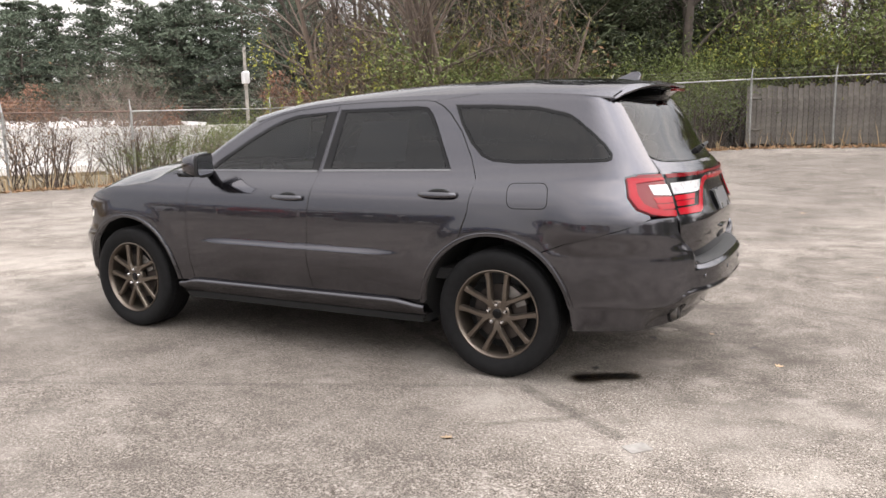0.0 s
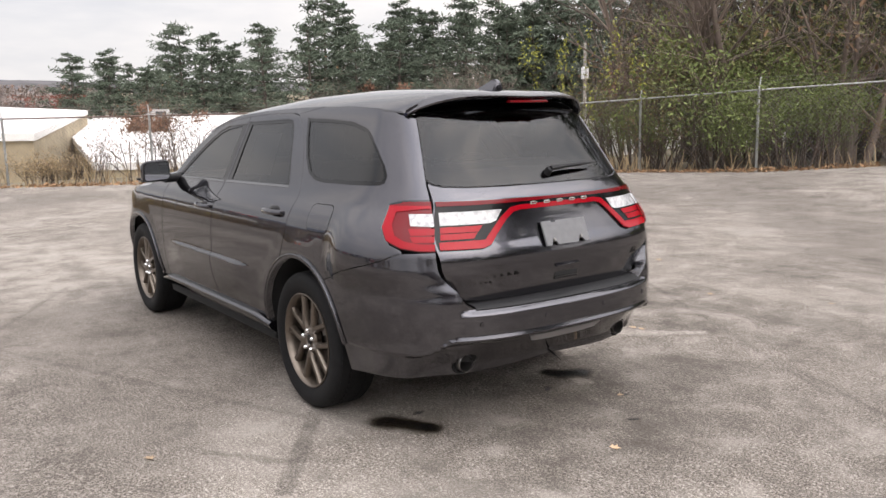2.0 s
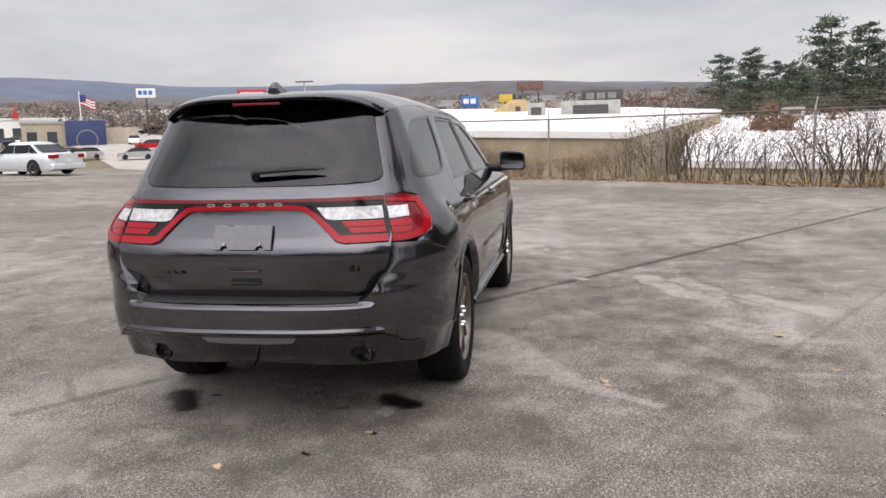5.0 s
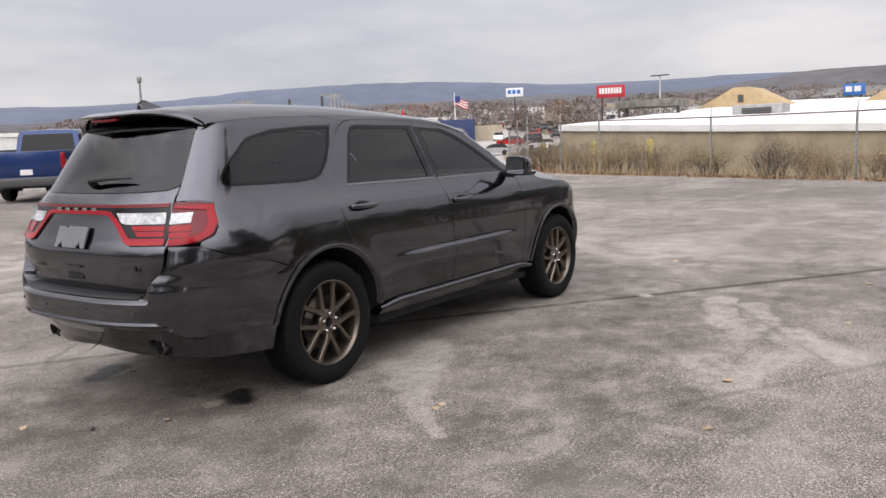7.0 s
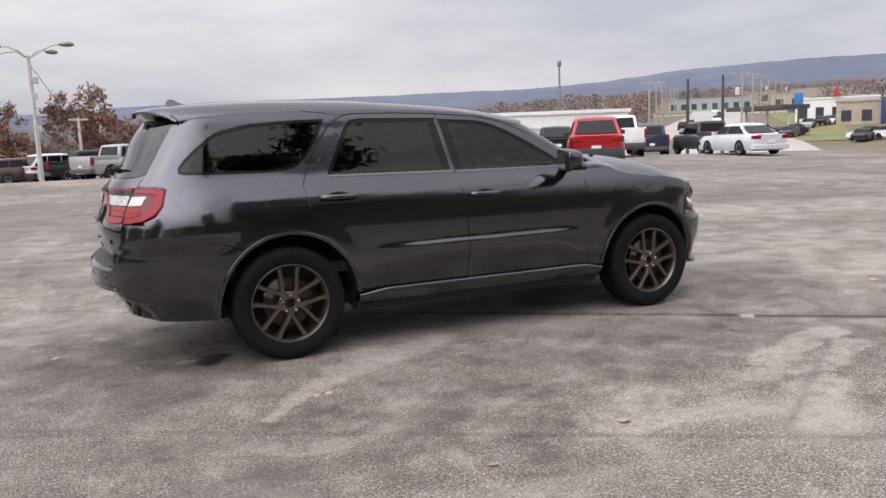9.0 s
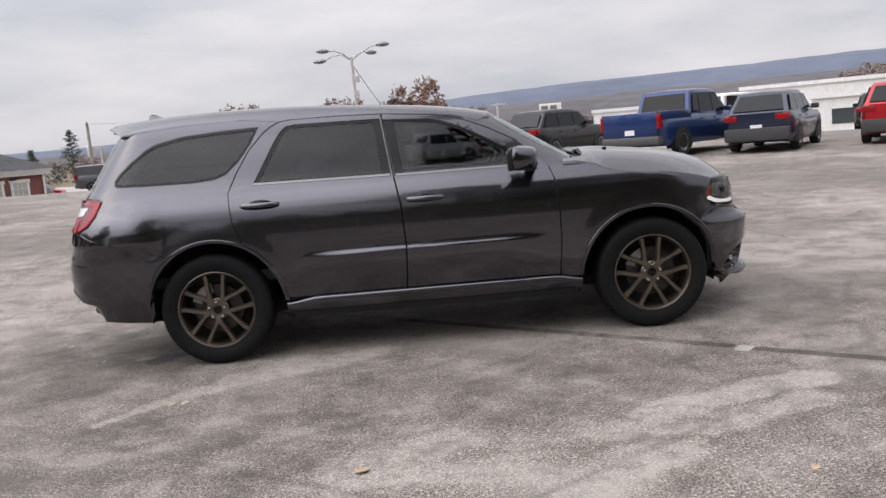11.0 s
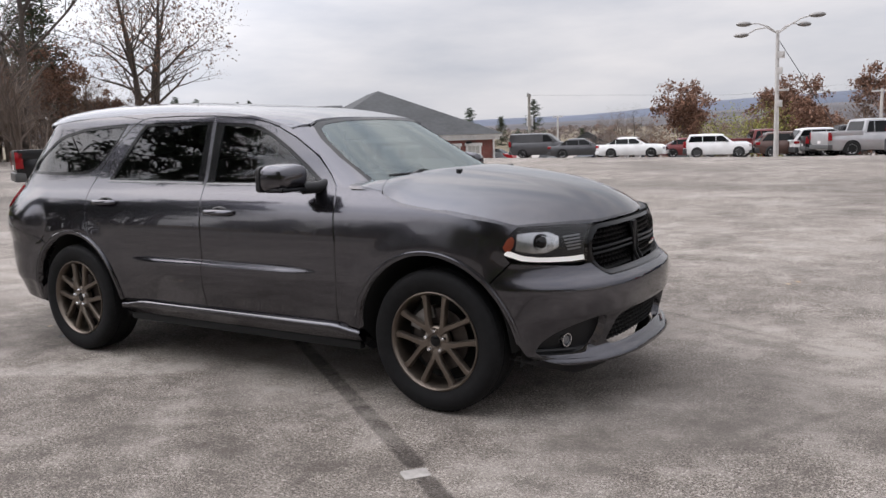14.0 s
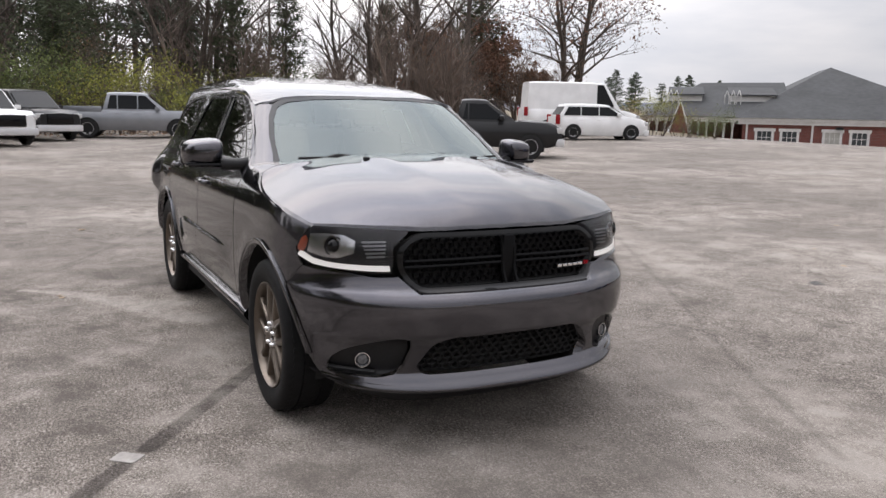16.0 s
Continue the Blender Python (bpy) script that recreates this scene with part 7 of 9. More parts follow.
def branch(bm, rng, p, d, length, r, depth, tips, droop=0.0, fork=3, sides=5):
    pts, rad = [p.copy()], [r]
    n = 3 if depth > 1 else 2 if depth == 1 else 1
    sides = sides if depth > 0 else 3
    q = p.copy()
    for k in range(n):
        d = (d + Vector((rng.gauss(0, .13), rng.gauss(0, .13), rng.gauss(0, .10) - droop))).normalized()
        q = q + d * (length / n)
        pts.append(q.copy())
        rad.append(r * (1 - .45 * (k + 1) / n))
    add_tube(bm, pts, rad, max(3, sides), cap=False)
    tips.append((q.copy(), depth))
    if depth <= 0:
        return
    for k in range(fork):
        at = rng.uniform(.45, 1.0)
        i = min(n - 1, int(at * n))
        b0 = pts[i].lerp(pts[i + 1], at * n - i)
        side = Vector((rng.gauss(0, 1), rng.gauss(0, 1), rng.gauss(.35, .5))).normalized()
        nd = (d * .75 + side * .75).normalized()
        branch(bm, rng, b0, nd, length * rng.uniform(.55, .78), rad[i + 1] * .62, depth - 1, tips, droop, fork, sides - 1)


def bare_tree(seed, h, label, leaves=None, leaf_n=0, leaf_size=.14, multi=1, spread=.55, depth=4, fork=3):
    rng = random.Random(seed)
    t = thing("tree", pose(0, 0, 0), label, "tree", "trees round the lot")
    bm, limbs = bmesh.new(), bmesh.new()
    tips = []
    for k in range(multi):
        a = rng.uniform(0, math.tau)
        d = Vector((math.cos(a) * .22 * (multi > 1), math.sin(a) * .22 * (multi > 1), 1)).normalized()
        base = Vector((math.cos(a), math.sin(a), 0)) * .25 * (multi > 1) - Vector((0, 0, .4))
        pts = [base]
        rad = [h * .017]
        q = base.copy()
        for j in range(6):
            d = (d + Vector((rng.gauss(0, .06), rng.gauss(0, .06), .03))).normalized()
            q = q + d * (h * .72 / 6)
            pts.append(q.copy())
            rad.append(h * .017 * (1 - .13 * (j + 1)))
        add_tube(bm, pts, rad, 7, cap=False)
        for j in range(2, 7):
            for m in range(2 if j < 6 else 3):
                a2 = rng.uniform(0, math.tau)
                nd = Vector((math.cos(a2) * spread, math.sin(a2) * spread, rng.uniform(.35, .9))).normalized()
                branch(limbs, rng, pts[j], nd, h * rng.uniform(.16, .28), rad[j] * .5, depth - 1, tips, 0, fork, 5)
    part("trunk", bm, M_TWIG if h < 12 else M_BARK, t, sharp=0)
    part("bare_crown", limbs, M_TWIG if h < 12 else M_BARK, t, "bare forking limbs and twigs", sharp=0)
    if leaves:
        ends = [p for p, d in tips if d <= 1]
        V, F = cards(rng, leaf_n, lambda: rng.choice(ends) + Vector((rng.gauss(0, .25), rng.gauss(0, .25), rng.gauss(0, .25))), leaf_size)
        leafage("crown", V, F, leaves, t)
    return t


def pine(seed, h, label, material=None, low=.30, wide=.22, n=5200, airy=True):
    """An evergreen: layered boughs with flat sprays of needles, open between them (airy) or dense as a cedar."""
    rng = random.Random(seed)
    t = thing("pine_tree", pose(0, 0, 0), label, "pine tree", "evergreens round the lot")
    bm = bmesh.new()
    add_tube(bm, [(0, 0, -.5), (rng.gauss(0, .05), rng.gauss(0, .05), h * .5), (rng.gauss(0, .1), rng.gauss(0, .1), h * .98)], [h * .016, h * .011, h * .002], 7, cap=False)
    sprays = []
    count = int(h * (3.4 if airy else 5.5))
    for k in range(count):
        f = low + (1 - low) * ((k + rng.random()) / count) ** .9
        reach = h * wide * 1.25 * (1.05 - f) ** .62 * rng.uniform(.40, 1.25)
        a = k * 2.4 + rng.uniform(-.6, .6)
        e = Vector((math.cos(a) * reach, math.sin(a) * reach, reach * rng.uniform(-.10, .42)))
        b0 = Vector((0, 0, h * f))
        add_tube(bm, [b0, b0 + e * .6 + Vector((0, 0, -.06 * reach)), b0 + e], [h * .004, h * .0026, h * .001], 3, cap=False)
        for m in range(4 if airy else 5):
            u = rng.uniform(.35 if airy else .25, 1.05)
            sprays.append((b0 + e * u + Vector((0, 0, -.06 * reach * math.sin(u * 3))), .075 * reach + .09))
    part("trunk", bm, M_BARK, t, sharp=0)

    def place():
        c, s = rng.choice(sprays)
        return c + Vector((rng.gauss(0, s * 1.7), rng.gauss(0, s * 1.7), rng.gauss(s * .3, s * (.6 if airy else 1.1))))
    V, F = cards(rng, n, place, h * (.0085 if n > 4000 else .0115) + .06, flat=.35, wide=.26)
    leafage("crown", V, F, material or M_NEEDLE, t)
    return t


def shrub(seed, h, w, material, label, n=1500, leaf=.07, stems=16, stem_mat=None, category="shrub"):
    rng = random.Random(seed)
    t = thing("shrub", pose(0, 0, 0), label, category, "shrubs along the fence")
    bm = bmesh.new()
    tips = []
    for k in range(stems):
        a = rng.uniform(0, math.tau)
        lean = rng.uniform(0, .55)
        branch(bm, rng, Vector((math.cos(a) * w * .25, math.sin(a) * w * .25, -.1)), Vector((math.cos(a) * lean, math.sin(a) * lean, 1)).normalized(), h * rng.uniform(.45, .75), .014 + .004 * h, 2, tips, 0, 3, 4)
    part("stem", bm, stem_mat or M_VINE, t, sharp=0)
    if n:
        pts = [p for p, d in tips]
        V, F = cards(rng, n, lambda: rng.choice(pts) + Vector((rng.gauss(0, w * .09), rng.gauss(0, w * .09), rng.gauss(0, h * .06))), leaf)
        leafage("foliage", V, F, material, t)
    return t


def drop(src, x, y, z, turn, scale):
    """A copy of a plant on the ground; the first placing moves the plant itself."""
    if src.name.startswith(("tree", "pine")) and y < -8 and x > 4 and math.hypot(x, y) < 58:
        # open ground by the utility poles, with the pine belt behind it
        if math.atan2(y - 5, x + 3.5) > radians(-51) or math.atan2(y - 1.4, x + 6.1) > radians(-46):
            return None
    m = pose(x, y, z, 0, 0, turn) @ Matrix.Scale(scale, 4)
    if not src.get("set"):
        src["set"] = 1
        src.matrix_basis = m
        return src
    o = copy_thing(src, pose(0, 0, 0))
    o.matrix_basis = m
    o.scale = (scale, scale, scale)
    return o


PINES = [pine(11, 15, "tall dark green pine with bare lower trunk", n=6200), pine(12, 17, "tall dark green pine with bare lower trunk"), pine(13, 13, "dark green pine with drooping boughs", low=.22)]
FAR_PINES = [pine(14, 14, "tall dark green pine in the far belt", low=.16, wide=.27, n=3600), pine(15, 14, "tall dark green pine in the far belt", low=.22, wide=.24, n=3600), pine(16, 14, "tall dark green pine in the far belt", low=.12, wide=.30, n=3600)]
CEDARS = [pine(21, 11, "dense dark cedar with low boughs", M_CEDAR, low=.12, wide=.22, n=6200, airy=False), pine(22, 9, "dense dark cedar with low boughs", M_CEDAR, low=.08, wide=.24, n=5800, airy=False)]
BARES = [bare_tree(31, 15, "bare grey-brown deciduous tree"), bare_tree(32, 13, "bare grey-brown deciduous tree", multi=2), bare_tree(33, 11, "bare brown deciduous tree with fine twigs", multi=3, fork=3)]
OAKS = [bare_tree(41, 11, "oak with rusty brown autumn leaves", M_OAKLEAF, 5200, .20), bare_tree(42, 9, "oak with rusty brown autumn leaves", M_OAKLEAF, 4800, .19)]
BRUSH = [bare_tree(34, 6.4, "bare brown thicket of fine twigs", multi=5, spread=.7, depth=3, fork=3), bare_tree(35, 5.4, "bare brown thicket of fine twigs", multi=6, spread=.8, depth=3, fork=4, leaves=M_BROWN, leaf_n=500, leaf_size=.07)]
BIG_OAK = bare_tree(43, 15, "large bare oak with a few brown leaves", M_OAKLEAF, 4600, .11, multi=4, spread=.8, depth=5)
GREENS = [shrub(51, 2.6, 2.4, M_GREEN, "green leafy shrub by the fence", n=4200, leaf=.040), shrub(52, 2.2, 2.0, M_YELLOW, "yellow-green shrub by the fence", n=3000, leaf=.038)]
BROWNS = [shrub(53, 2.1, 1.8, M_BROWN, "dead brown shrub tangled in chain link", n=1100, leaf=.036), shrub(54, 2.4, 1.6, M_BROWN, "bare vine stems tangled in the fence", n=420, leaf=.036, stems=22), shrub(55, 1.5, 1.8, M_STRAW, "straw-coloured dead brush by the fence", n=2000, leaf=.05)]
OLIVE = shrub(57, 2.5, 2.3, mat("olive_leaves", (.155, .150, .055), rough=.8, island=.5), "olive-brown leafy thicket behind the fence", n=4200, leaf=.045)
VINE = shrub(56, 4.2, .6, M_YELLOW, "tall yellow-green vine climbing above the fence", n=900, stems=3, leaf=.05)
rng = random.Random(7)


def along(poly, step, out_lo, out_hi, pick, skip=None, zs=None, scale=(.8, 1.2)):
    for (x0, y0), (x1, y1) in zip(poly, poly[1:]):
        d = math.hypot(x1 - x0, y1 - y0)
        n = max(1, int(d / step))
        for i in range(n):
            t = (i + rng.random()) / n
            x, y = x0 + (x1 - x0) * t, y0 + (y1 - y0) * t
            o = Vector((y1 - y0, -(x1 - x0), 0)).normalized() * rng.uniform(out_lo, out_hi)
            px, py = x + o.x, y + o.y
            az = math.degrees(math.atan2(py, px))
            if skip and skip(az, px, py):
                continue
            src = pick(az)
            if src:
                drop(src, px, py, (zs or land_height)(px, py), rng.uniform(0, 360), rng.uniform(*scale))


def fence_plants(az):
    r = rng.random()
    if az < -55:
        return GREENS[0] if r < .55 else GREENS[1] if r < .65 else BROWNS[rng.randint(0, 1)]
    if az < -38:
        return GREENS[1] if r < .06 else GREENS[0] if r < .22 else BROWNS[rng.randint(0, 1)]
    if az < -6:
        return GREENS[0] if r < .12 else BROWNS[rng.randint(0, 1)] if r < .85 else BROWNS[2]
    if az < 28:
        return BROWNS[2] if r < .5 else BROWNS[1] if r < .62 else BROWNS[0] if r < .8 else None
    return BROWNS[2] if r < .5 else BROWNS[0]


BANK = [(29.5, 16.2), (33.5, 20.5), (36.5, 24.5), (38.5, 29)]
near_fence = lambda x, y: edge_height(x, y) - .05
along(FENCE[4:12], .95, .35, 1.3, fence_plants, zs=near_fence, scale=(.55, 1.0))
along(FENCE[11:], .42, .15, 1.5, fence_plants, zs=near_fence, scale=(.36, .72))
along(FENCE[1:9], 1.5, 1.6, 4.2, lambda a: rng.choice(GREENS[:1] + GREENS[:1] + BRUSH) if a < -60 else rng.choice(BRUSH + BRUSH + BROWNS[:2] + ([GREENS[0]] if a < -40 else [])), skip=lambda a, x, y: x > 12 or (x < -2 and y > -23.6), scale=(.95, 1.55))
along(BANK, .8, -.6, 1.6, lambda a: rng.choice(BROWNS), zs=lambda x, y: min(lot_height(x, y), land_height(x, y)) - .05, scale=(.35, .65))
drop(VINE, 10.9, -13.9, edge_height(10.9, -13.9) - .3, 20, .95)
# woods south of the lot
for k in range(38):
    a = radians(rng.uniform(-150, -52))
    r = rng.uniform(27, 44)
    x, y = r * math.cos(a), r * math.sin(a)
    if y > -23.5:
        continue
    src = rng.choice(CEDARS + BARES + BARES + PINES[:2] if a < radians(-66) else BARES)
    if radians(-138) < a < radians(-80):
        drop(CEDARS[1], x, y, land_height(x, y), k * 50, rng.uniform(.5, .75))
        continue
    drop(src, x, y, land_height(x, y), rng.uniform(0, 360), rng.uniform(.75, 1.1))
for x, y, s in ((3.5, -25.5, 1.0), (5.5, -23.0, .9), (-3, -26.5, .7), (-9, -27, .65), (-6, -28, .7)):
    drop(CEDARS[int(x) % 2], x, y, land_height(x, y), x * 40, s)
for x, y, s, src in ((10.2, -26.5, .95, CEDARS[0]), (8.0, -27.5, 1.05, CEDARS[0]), (12.6, -28, .9, CEDARS[1]), (8.7, -22.8, 1.0, CEDARS[0]), (6.3, -24.0, 1.05, CEDARS[0]), (7.4, -22.0, .85, CEDARS[1]), (4.6, -23.2, .9, CEDARS[1]), (2.6, -23.6, .95, BARES[0])):
    drop(src, x, y, land_height(x, y), x * 47, s)
for x, y, s in ((12, -20, .9), (15.5, -20.5, .85), (17, -17.5, .75), (20, -22, .9), (14, -24, 1.0), (19, -27, 1.0), (24, -24, .9)):
    drop(BARES[int(x) % 3], x, y, land_height(x, y), x * 70, s)
for k in range(38):
    a = radians(rng.uniform(-100, -34))
    r = rng.uniform(24, 44)
    x, y = r * math.cos(a), r * math.sin(a)
    if y > -15 - .75 * max(0, 8 - x):
        continue
    drop(rng.choice(BRUSH), x, y, land_height(x, y) - .3, rng.uniform(0, 360), rng.uniform(.7, 1.25))
# tall pines and bare trees on the south side, which the car's glass mirrors
for x, y, s, src in ((1.5, -27, 1.7, PINES[1]), (6.0, -28, 1.85, PINES[0]), (9.5, -26.5, 1.75, PINES[1]), (13.5, -29, 1.6, PINES[2]), (-31, -25, 1.25, PINES[1]), (-34, -26, 1.15, PINES[2]), (-22, -28.5, .55, BARES[0]), (-25.5, -28.5, .6, BARES[1])):
    drop(src, x, y, land_height(x, y), x * 33, s)
for k in range(15):
    a = radians(-84 - 3.5 * k)
    r = 25 / -math.sin(a) + 3 * ((k * 7) % 5) / 5
    drop(BARES[k % 3], r * math.cos(a), r * math.sin(a), land_height(r * math.cos(a), r * math.sin(a)), k * 67, 0.58 + .10 * (k % 3))
for x, y, s in ((-34.5, -22.6, 1.75), (-40.5, -23.5, 1.9)):
    drop(PINES[1], x, y, land_height(x, y), x * 33, s)
for k in range(11):
    a = radians(203 + 1.6 * k)
    r = 24.5 / -math.sin(a) + 4 * ((k * 7) % 5) / 5
    x, y = r * math.cos(a), r * math.sin(a)
    drop(PINES[k % 3] if k % 3 else BARES[1], x, y, land_height(x, y), k * 77, 1.2)
for k in range(12):
    a, r = radians(-74 - 1.6 * k), 25.5 + (k * 5 % 4)
    drop(CEDARS[k % 2], r * math.cos(a), r * math.sin(a), land_height(r * math.cos(a), r * math.sin(a)), k * 40, .62 + .05 * (k % 3))
    drop(GREENS[0], (r - 1.5) * math.cos(a), (r - 1.5) * math.sin(a), land_height(r * math.cos(a), r * math.sin(a)), k * 70, 1.3)
# the pine belt beyond the low building
def belt_top(az):
    return 13.5 + 2.5 * ease(-15, -18, az) + 2.0 * ease(-25, -28, az) + 2.0 * ease(-35, -41, az)


for k in range(120):
    az = -11 - 53 * k / 119 + rng.uniform(-1, 1)
    a = radians(az)
    r = rng.uniform(78, 98) - 22 * ease(-40, -62, az)
    if -26.2 < az < -24.2:
        continue
    low_row = k % 3 == 0
    drop(rng.choice(FAR_PINES), r * math.cos(a), r * math.sin(a), -4.6 + rng.uniform(-.6, .4), rng.uniform(0, 360), belt_top(az) * r / 90 * (rng.uniform(.50, .68) if low_row else rng.uniform(.80, 1.10)) / 14)
for k in range(96):
    az = -12 - 52 * k / 95 + rng.uniform(-1, 1)
    a = radians(az)
    r = rng.uniform(60, 78) - 16 * ease(-40, -62, az)
    drop(rng.choice(BARES[2:] + OAKS[1:] + BRUSH + BRUSH), r * math.cos(a), r * math.sin(a), -4.5, rng.uniform(0, 360), rng.uniform(.65, 1.05))
# woods west and north-west
for k in range(64):
    a = radians(rng.uniform(147, 216))
    r = rng.uniform(47, 72)
    x, y = r * math.cos(a), r * math.sin(a)
    az = math.degrees(a)
    src = rng.choice(BARES + BARES + BARES + BRUSH if az < 165 else BARES + BARES + CEDARS[:1] + PINES[:1])
    drop(src, x, y, land_height(x, y), rng.uniform(0, 360), rng.uniform(.65, 1.05) * (1.3 if az > 149 else 1))
for k in range(44):
    a = radians(rng.uniform(148, 205))
    r = rng.uniform(46, 58)
    x, y = r * math.cos(a), r * math.sin(a)
    drop(rng.choice(BRUSH), x, y, land_height(x, y) - .3, rng.uniform(0, 360), rng.uniform(.7, 1.15))
for k in range(30):
    a = radians(150 + 1.25 * k + rng.uniform(-.6, .6))
    r = rng.uniform(56, 76)
    x, y = r * math.cos(a), r * math.sin(a)
    drop(rng.choice(BARES[:2] + CEDARS[:1] + CEDARS[:1] + BRUSH[:1]), x, y, land_height(x, y), rng.uniform(0, 360), rng.uniform(.85, 1.15))
for k in range(40):
    a = radians(rng.uniform(166, 206))
    r = rng.uniform(40, 50)
    x, y = r * math.cos(a), r * math.sin(a)
    drop(rng.choice(GREENS + BRUSH + CEDARS[1:]), x, y, land_height(x, y), rng.uniform(0, 360), rng.uniform(.8, 1.3) if rng.random() < .9 else .6)
drop(BIG_OAK, -44.8, 34.0, land_height(-44.8, 34), 40, 1.12)
for x, y, s, src in ((-49, 30, .62, OAKS[0]), (-52, 28, .70, OAKS[1]), (-47.5, 31.6, .45, OAKS[1]), (-46.6, 29.0, .50, OAKS[0]), (-48.6, 26.6, .55, OAKS[1]), (-51, 31.5, .60, OAKS[1]), (-53, 26, .60, OAKS[0]), (-45.5, 31.5, .46, OAKS[1]), (-45.0, 30.0, 1.1, BRUSH[1]), (-46.0, 27.4, 1.1, BRUSH[0]), (-47.0, 25.0, 1.2, BRUSH[1]), (-44.0, 32.6, 1.0, BRUSH[1]), (-55, 24, 1.0, BARES[2]), (-58, 31, .72, OAKS[0]), (-50, 42, .30, PINES[1]), (-45.6, 45.9, .31, PINES[0]), (-44.2, 47.8, .25, PINES[1]), (-46.8, 44.2, .30, PINES[2]), (-48.2, 42.6, .32, PINES[0]), (-47.4, 46.4, .27, PINES[1]), (-50.0, 43.7, .33, PINES[2]), (-51.3, 42.3, .30, PINES[0]), (-52.5, 40.9, .28, PINES[2]), (-28.0, 27.6, .95, GREENS[1]), (-27.2, 28.9, .8, BROWNS[0]), (-29.4, 26.6, 1.0, BROWNS[2]), (-26.3, 29.6, .7, GREENS[0])):
    if src in PINES:
        x, y, s = 4.7 + 1.6 * (x - 4.7), -3.3 + 1.6 * (y + 3.3), 1.45 * s
    drop(src, x, y, land_height(x, y), x * 30, s)
# tall greenery behind the board fence, and shrubs under the western woods
for x, y, s, src in ((3.4, -21.6, 1.0, GREENS[0]), (2.0, -22.4, 1.35, GREENS[0]), (.2, -23.9, 1.6, GREENS[1]), (-1.8, -24.4, 1.9, GREENS[0]), (9.0, -18.5, 1.7, OLIVE), (7.3, -19.6, 1.55, OLIVE), (10.3, -17.0, 1.35, OLIVE), (13.0, -11.7, .70, GREENS[0]), (12.3, -13.0, .75, GREENS[0]), (13.9, -10.3, .55, GREENS[0]), (-4.2, -24.6, 2.0, GREENS[0]), (-6.4, -25.4, 2.2, GREENS[1]), (-8.6, -25.0, 2.1, GREENS[0]), (6.8, -19.8, .9, GREENS[1]), (8.6, -18.4, 1.0, GREENS[0]),
                     (-36.2, 1.6, 1.5, GREENS[1]), (-37.4, 3.4, 1.6, GREENS[1]), (-36.8, -1.2, 1.5, GREENS[0]), (-37.5, -4.4, 1.6, GREENS[0]), (-36.6, 7.6, 1.2, GREENS[1]), (-36.4, 9.8, 1.1, GREENS[0])):
    drop(src, x, y, land_height(x, y), x * 61, s)
# pines and autumn trees north
for x, y, s, src in ((-48, 58, .48, PINES[0]), (-44, 60, .45, PINES[1]), (-40, 62, .5, PINES[2]), (-36, 66, .5, PINES[0]), (-33, 67, .55, CEDARS[0]), (-29, 66, .5, PINES[1]), (-25, 68, .45, CEDARS[1]), (-20.4, 86, .66, OAKS[0]), (-26.6, 84, .62, BARES[2]), (-14.0, 88, .5, BARES[2]), (-11.6, 88, .66, OAKS[1]), (-8.4, 90, .52, OAKS[0]), (-9.6, 95, .62, OAKS[1]), (-30.5, 88, .5, BARES[2]),
                     (2, 88, .62, OAKS[1]), (6, 90, .6, OAKS[0]), (9, 92, .55, OAKS[1]), (14, 95, .6, BARES[2]), (-4, 96, .5, CEDARS[1]), (18, 92, .5, OAKS[0]), (-28, 92, .5, BARES[0])):
    if src in PINES or x < -24:
        x, y, s = 4.7 + 1.55 * (x - 4.7), -3.3 + 1.55 * (y + 3.3), .95 * s
    drop(src, x, y, FAR(math.hypot(x, y)) - 1.5, x * 50, s)
for az, el, r, src, h in ((108.3, 1.6, 80, BARES[2], 11), (109.4, 1.3, 84, BARES[2], 11), (104.5, 2.45, 78, OAKS[0], 11), (102.6, 1.2, 84, BARES[2], 11), (100.6, 1.5, 80, GREENS[1], 2.6), (99.6, 2.2, 84, BARES[2], 11), (98.6, 2.5, 88, OAKS[1], 9), (97.2, 2.3, 84, OAKS[0], 11),
                          (95.8, 1.9, 86, BARES[2], 11), (96.5, 1.3, 80, OAKS[1], 9), (93.2, 3.0, 84, BARES[2], 11), (92.2, 3.2, 88, OAKS[0], 11), (91.2, 2.6, 84, OAKS[1], 9), (89.8, 2.3, 88, BARES[2], 11), (106.4, 1.0, 86, BRUSH[1], 5.4), (101.4, 1.0, 82, BRUSH[1], 5.4), (94.6, 1.2, 80, BRUSH[1], 5.4)):
    x, y = 2.6 + r * math.cos(radians(az)), -5.4 + r * math.sin(radians(az))
    z = FAR(math.hypot(x, y)) - 1.5
    drop(src, x, y, z, az * 70, (1.46 + r * math.tan(radians(el)) - z) / h)
